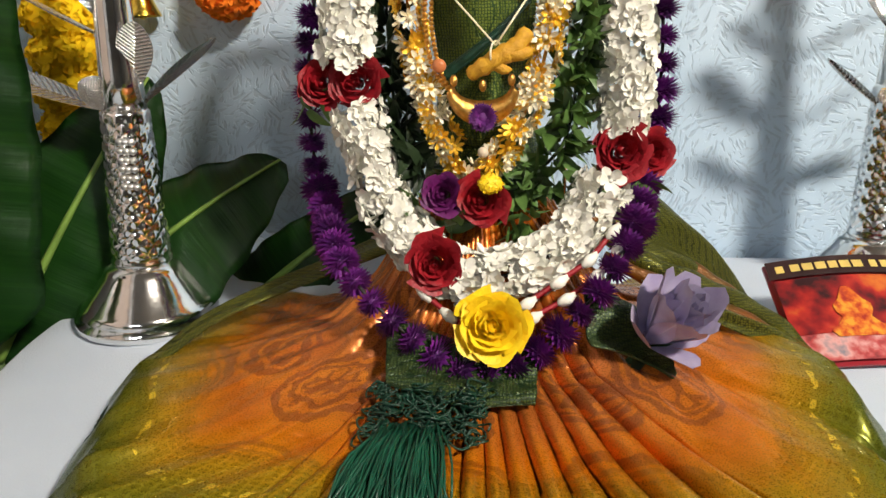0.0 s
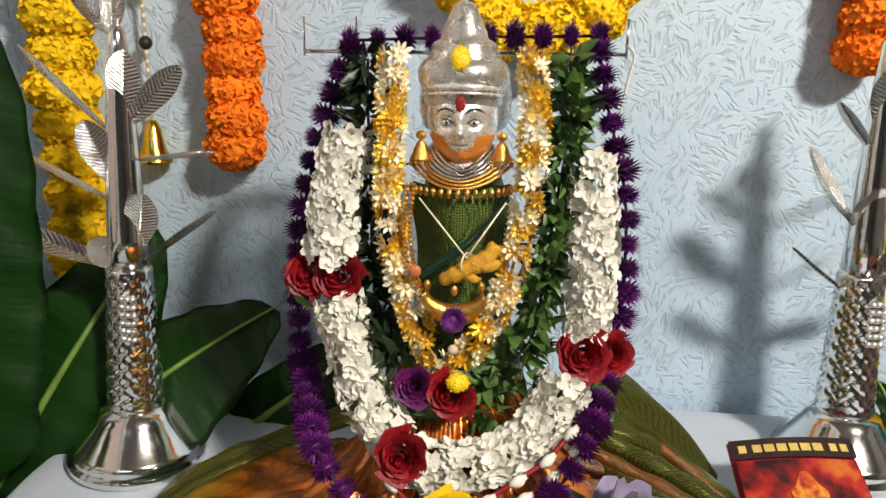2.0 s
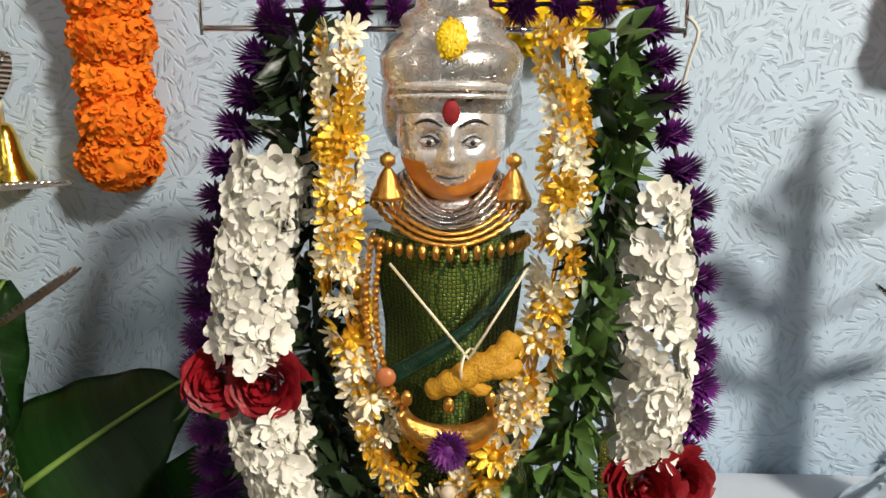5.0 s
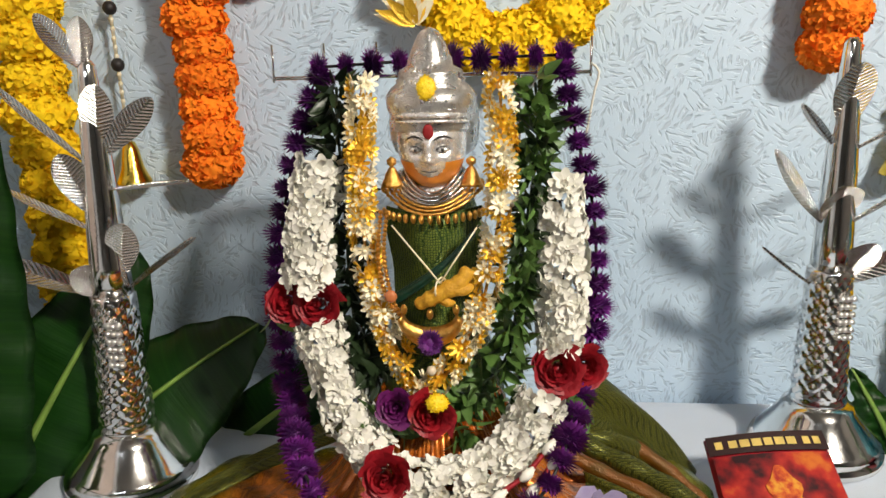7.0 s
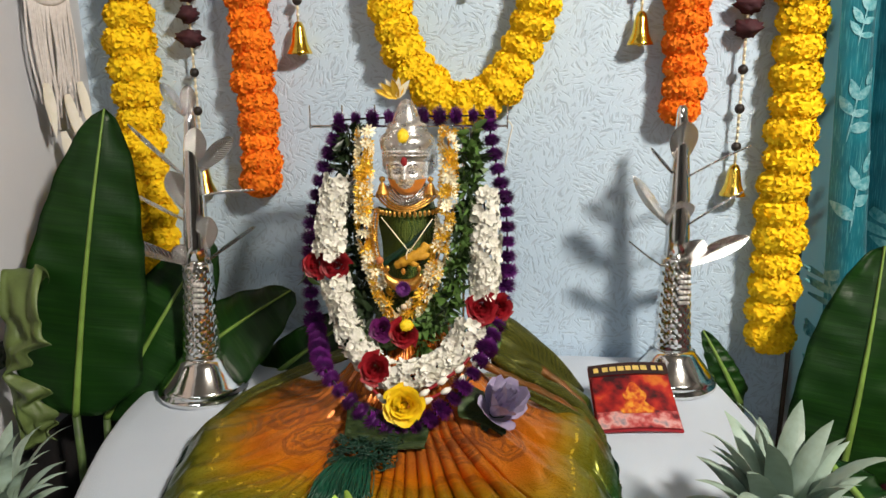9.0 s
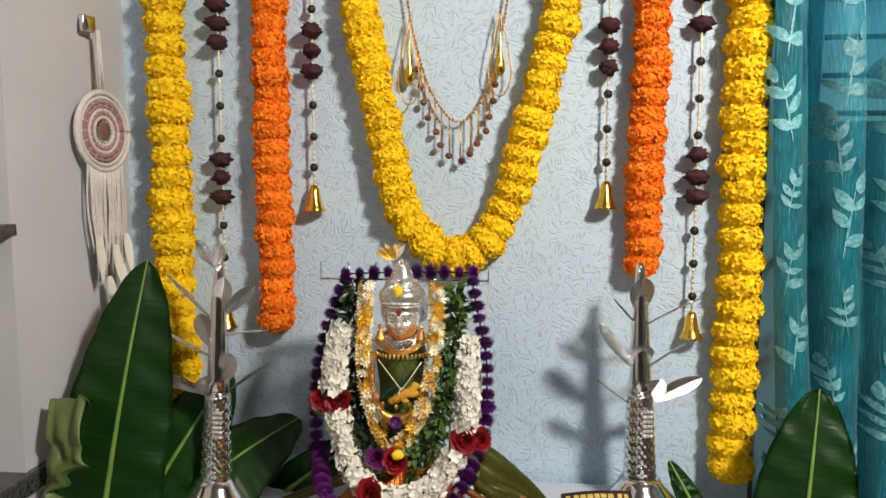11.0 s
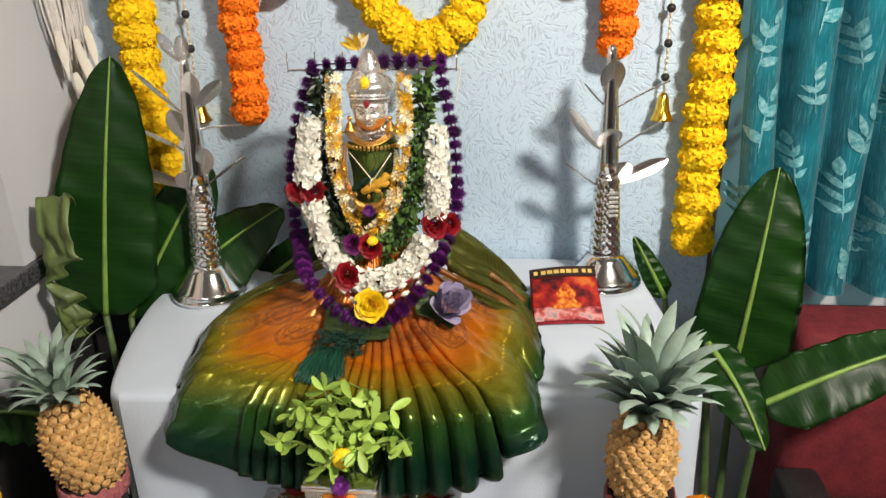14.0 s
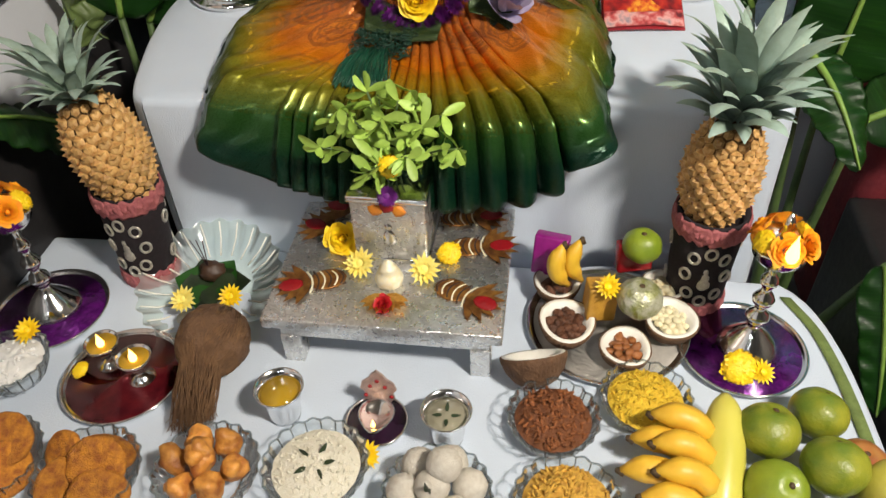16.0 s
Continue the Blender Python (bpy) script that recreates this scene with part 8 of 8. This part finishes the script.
def half_shell(name, label, m, r, content=None, group="coconut halves"):
    t = thing(name, m, label, "coconut", group)
    prof = [(0.3, -0.95), (0.62, -0.78), (0.86, -0.48), (0.98, -0.15), (1.0, 0.0), (0.94, 0.015)]
    bm = bmesh.new()
    lathe(bm, [(r * a, r * b) for a, b in prof], 30, wobble=lambda a, z: 1 + 0.03 * math.sin(3 * a), caps=(True, False))
    part("shell", bm, HUSK, t)
    bm = bmesh.new()
    lathe(bm, [(r * 0.945, r * 0.0), (r * 0.94, r * 0.02), (r * 0.78, r * 0.01), (r * 0.66, -r * 0.3), (r * 0.4, -r * 0.55), (0.001, -r * 0.62)], 30, wobble=lambda a, z: 1 + 0.03 * math.sin(3 * a), caps=(False, True))
    part("flesh", bm, COPRA, t, "white flesh")
    if content:
        meshes, n, lo = content
        for i in range(n):
            a, q = i * 2.39996, r * 0.60 * math.sqrt((i + 0.5) / n)
            part("filling", meshes[i % len(meshes)], None, t, m=pose(q * math.cos(a), q * math.sin(a), lo + 0.006 * (1 - q / r) + 0.0015 * (i % 3), rnd.uniform(-40, 40), rnd.uniform(-40, 40), rnd.uniform(0, 360)))
    return t


half_shell("coconut_half", "broken coconut half resting on its side, white flesh upward", pose(0.238, 0.420, LOW_Z + 0.042, -40, -14, 0), 0.046)
ALMOND = material("brown_almond", (0.30, 0.11, 0.03), (0.22, 0.075, 0.02), rough=0.5, scale=120, bump=0.4, random_hue=0.3)
RAISIN = material("dark_raisin", (0.12, 0.045, 0.02), (0.07, 0.025, 0.012), rough=0.5, scale=120, bump=0.8, random_hue=0.3)
CASHEW = material("pale_cashew_sugar", (0.76, 0.70, 0.48), (0.68, 0.60, 0.38), rough=0.5, scale=120, bump=0.3, random_hue=0.1)


def nut_mesh(mat, r, s):
    bm = bmesh.new()
    blob(bm, r, 9, 6, squash=s, rough=0.25, seed=2)
    return mesh_of("filling", bm, mat)


thali = plate_on("offering_plate", "pale steel plate holding filled coconut halves and fruit", (0.343, 0.520, LOW_Z), 0.118, material("pale_plate", (0.60, 0.56, 0.50), rough=0.3, scale=40))
TZ = LOW_Z + 0.0055
half_shell("filled_coconut", "coconut half filled with brown raisins", pose(0.283, 0.490, TZ + 0.034, 6, 4, 0), 0.041, ([nut_mesh(RAISIN, 0.0075, (1.2, 1, 0.8))], 20, -0.014), "filled coconut halves")
half_shell("filled_coconut", "coconut half filled with whole almonds", pose(0.363, 0.455, TZ + 0.030, 4, 0, 40), 0.036, ([nut_mesh(ALMOND, 0.008, (1.4, 0.85, 0.55))], 13, -0.012), "filled coconut halves")
half_shell("filled_coconut", "coconut half filled with pale sugar crystals", pose(0.428, 0.510, TZ + 0.034, 5, -5, 80), 0.039, ([nut_mesh(CASHEW, 0.0065, (1.1, 1, 0.8))], 22, -0.012), "filled coconut halves")
half_shell("filled_coconut", "coconut half holding dates at the plate's back", pose(0.268, 0.570, TZ + 0.032), 0.036, ([nut_mesh(RAISIN, 0.008, (1.6, 0.9, 0.8))], 8, -0.008), "filled coconut halves")
half_shell("filled_coconut", "coconut half at the plate's back", pose(0.425, 0.580, TZ + 0.032), 0.034, ([nut_mesh(CASHEW, 0.007, (1.2, 1, 0.8))], 12, -0.010), "filled coconut halves")
BANANA_SKIN = material("yellow_banana_skin", (0.78, 0.50, 0.04), (0.66, 0.36, 0.03), rough=0.45, scale=30, bump=0.1)
BANANA_TIP = material("dark_banana_tip", (0.07, 0.04, 0.015), rough=0.7, scale=60)


def banana_fruit(parent, m, ln=0.10, r=0.0145):
    pts = [(0.022 * math.sin(math.pi * t) * ln / 0.1, 0, ln * (t - 0.5)) for t in np.linspace(0, 1, 12)]
    rad = [0.004, 0.006, 0.010] + [r] * 6 + [r * 0.85, r * 0.55, 0.004]
    bm = bmesh.new()
    tube(bm, pts, rad, 7)
    b = part("banana", bm, BANANA_SKIN, parent, m=m)
    bm = bmesh.new()
    tube(bm, [Vector(pts[-1]) - Vector((0.001, 0, 0.004)), Vector(pts[-1]) + Vector((-0.002, 0, 0.005))], [0.0065, 0.003], 7)
    part("tip", bm, BANANA_TIP, b)
    return b


two = thing("banana_pair", pose(0.288, 0.565, TZ + 0.062), "two small bananas standing on the offering plate", "bananas")
banana_fruit(two, pose(-0.010, 0, 0.008, 12, 6, 200), 0.07, 0.0135)
banana_fruit(two, pose(0.012, 0.012, 0.008, 10, 2, 200), 0.07, 0.0125)
bm = bmesh.new()
box(bm, -0.021, 0.021, -0.017, 0.017, -0.028, 0.028, 0.004)
single("jaggery_block", bm, material("golden_jaggery", (0.55, 0.30, 0.04), (0.44, 0.22, 0.03), rough=0.45, scale=60, bump=0.3), "square golden jaggery block on the offering plate", "sweet", pose(0.328, 0.522, TZ + 0.050, -8, 4, 10))
loose("yellow chrysanthemum on the jaggery block", GOLD_DAISY, (0.335, 0.508, TZ + 0.088), (0, -0.6, 0.8), 1.05, "chrysanthemum")
bm = bmesh.new()
box(bm, -0.026, 0.026, -0.012, 0.012, -0.032, 0.032, 0.004)
single("magenta_packet", bm, material("magenta_foil", (0.28, 0.01, 0.20), rough=0.35, scale=60), "folded magenta paper packet on the offering plate", "packet", pose(0.256, 0.605, TZ + 0.055, -15, 0, -12))
bm = bmesh.new()
box(bm, -0.026, 0.026, -0.010, 0.010, -0.024, 0.024, 0.004)
single("red_packet", bm, DEEP_RED, "folded red cloth packet behind the offerings", "packet", pose(0.375, 0.592, TZ + 0.075, -10, 0, 15))
LIME = material("lime_green_skin", (0.26, 0.33, 0.025), (0.15, 0.22, 0.015), rough=0.4, scale=25, bump=0.15, bump_scale=300, coat=0.2)
GUAVA = material("mosambi_green_skin", (0.08, 0.15, 0.010), (0.30, 0.30, 0.025), rough=0.42, scale=22, bump=0.25, bump_scale=260, coat=0.2)
PEAR = material("pear_yellow_green_skin", (0.46, 0.42, 0.06), (0.36, 0.30, 0.05), rough=0.42, scale=16, bump=0.2, bump_scale=260, coat=0.2)


def fruit(label, p, r, mat, squash=(1, 1, 0.9), tilt=(0, 0, 0), name="citrus_fruit", category="fruit"):
    t = thing(name, pose(*p, *tilt), label, category, "fruit")
    bm = bmesh.new()
    blob(bm, r, 26, 18, squash=squash, rough=0.05, freq=6, seed=p[0] * 9)
    for v in bm.verts:
        k = math.exp(-((v.co.x ** 2 + v.co.y ** 2) / (0.22 * r) ** 2))
        if v.co.z > 0:
            v.co.z -= 0.16 * r * k
    part("skin", bm, mat, t)
    bm = bmesh.new()
    lathe(bm, [(0.003, r * squash[2] * 0.80), (0.0042, r * squash[2] * 0.86), (0.002, r * squash[2] * 0.9)], 8)
    part("stem_end", bm, BANANA_TIP, t)
    return t


fruit("round silver-foiled coconut pot on the offering plate", (0.378, 0.500, TZ + 0.078), 0.031, material("crinkled_green_foil", (0.24, 0.26, 0.05), (0.60, 0.60, 0.50), rough=0.3, metal=0.35, scale=70, bump=0.6), name="foil_wrapped_fruit")
fruit("yellow-green lime at the back of the offering plate", (0.383, 0.585, TZ + 0.100), 0.028, LIME)
fruit("round green sweet lime in the fruit pile", (0.522, 0.322, LOW_Z + 0.055), 0.036, GUAVA, tilt=(-25, 10, 0))
fruit("round green sweet lime in the fruit pile", (0.592, 0.365, LOW_Z + 0.040), 0.035, GUAVA, tilt=(-30, 20, 0))
fruit("round green sweet lime with a dry stem ring", (0.585, 0.278, LOW_Z + 0.058), 0.037, GUAVA, tilt=(-38, 8, 0))
fruit("green guava in the fruit pile", (0.520, 0.252, LOW_Z + 0.038), 0.037, LIME, squash=(0.95, 0.95, 1.1), tilt=(20, 15, 0), name="guava")
fruit("round green sweet lime at the pile's front", (0.580, 0.205, LOW_Z + 0.036), 0.036, GUAVA, tilt=(-20, 10, 0))
fruit("yellow-brown pear at the edge of the fruit pile", (0.645, 0.262, LOW_Z + 0.040), 0.034, PEAR, squash=(1, 1, 1.15), tilt=(-25, 20, 0), name="pear")
fruit("small red apple behind the green fruit", (0.625, 0.298, LOW_Z + 0.034), 0.033, material("apple_red_skin", (0.30, 0.05, 0.03), (0.40, 0.22, 0.04), rough=0.35, scale=20, coat=0.3), name="apple")
cuke = thing("yellow_cucumber", pose(0.462, 0.285, LOW_Z + 0.036, -72, 0, -6), "long smooth pale yellow cucumber in the fruit pile", "cucumber")
bm = bmesh.new()
tube(bm, [(0.006 * math.sin(2 * t), 0, 0.17 * (t - 0.5)) for t in np.linspace(0, 1, 18)], [0.004, 0.014, 0.020, 0.0235, 0.025, 0.026, 0.0265, 0.0265, 0.0265, 0.0262, 0.0258, 0.025, 0.0242, 0.0235, 0.022, 0.019, 0.014, 0.005], 20)
part("fruit_body", bm, material("pale_yellow_cucumber_skin", (0.62, 0.56, 0.10), (0.54, 0.50, 0.07), rough=0.35, scale=12, bump=0.06, coat=0.2), cuke)
bunch = thing("banana_bunch", pose(0.405, 0.262, LOW_Z + 0.03), "small ripe yellow bananas in a bunch with dark tips", "bananas")
for x, y, z, rx, ry, rz in ((0.016, 0.052, 0.020, 62, -38, 20), (-0.006, 0.030, 0.004, 70, -42, 15), (0.014, 0.016, 0.018, 66, -34, 25), (-0.018, -0.008, 0.0, 72, -45, 18), (0.014, -0.020, 0.016, 66, -30, 28), (0.0, -0.045, 0.004, 70, -36, 22)):
    banana_fruit(bunch, pose(x, y, z, rx - 90, ry - 25, rz), 0.085, 0.0165)
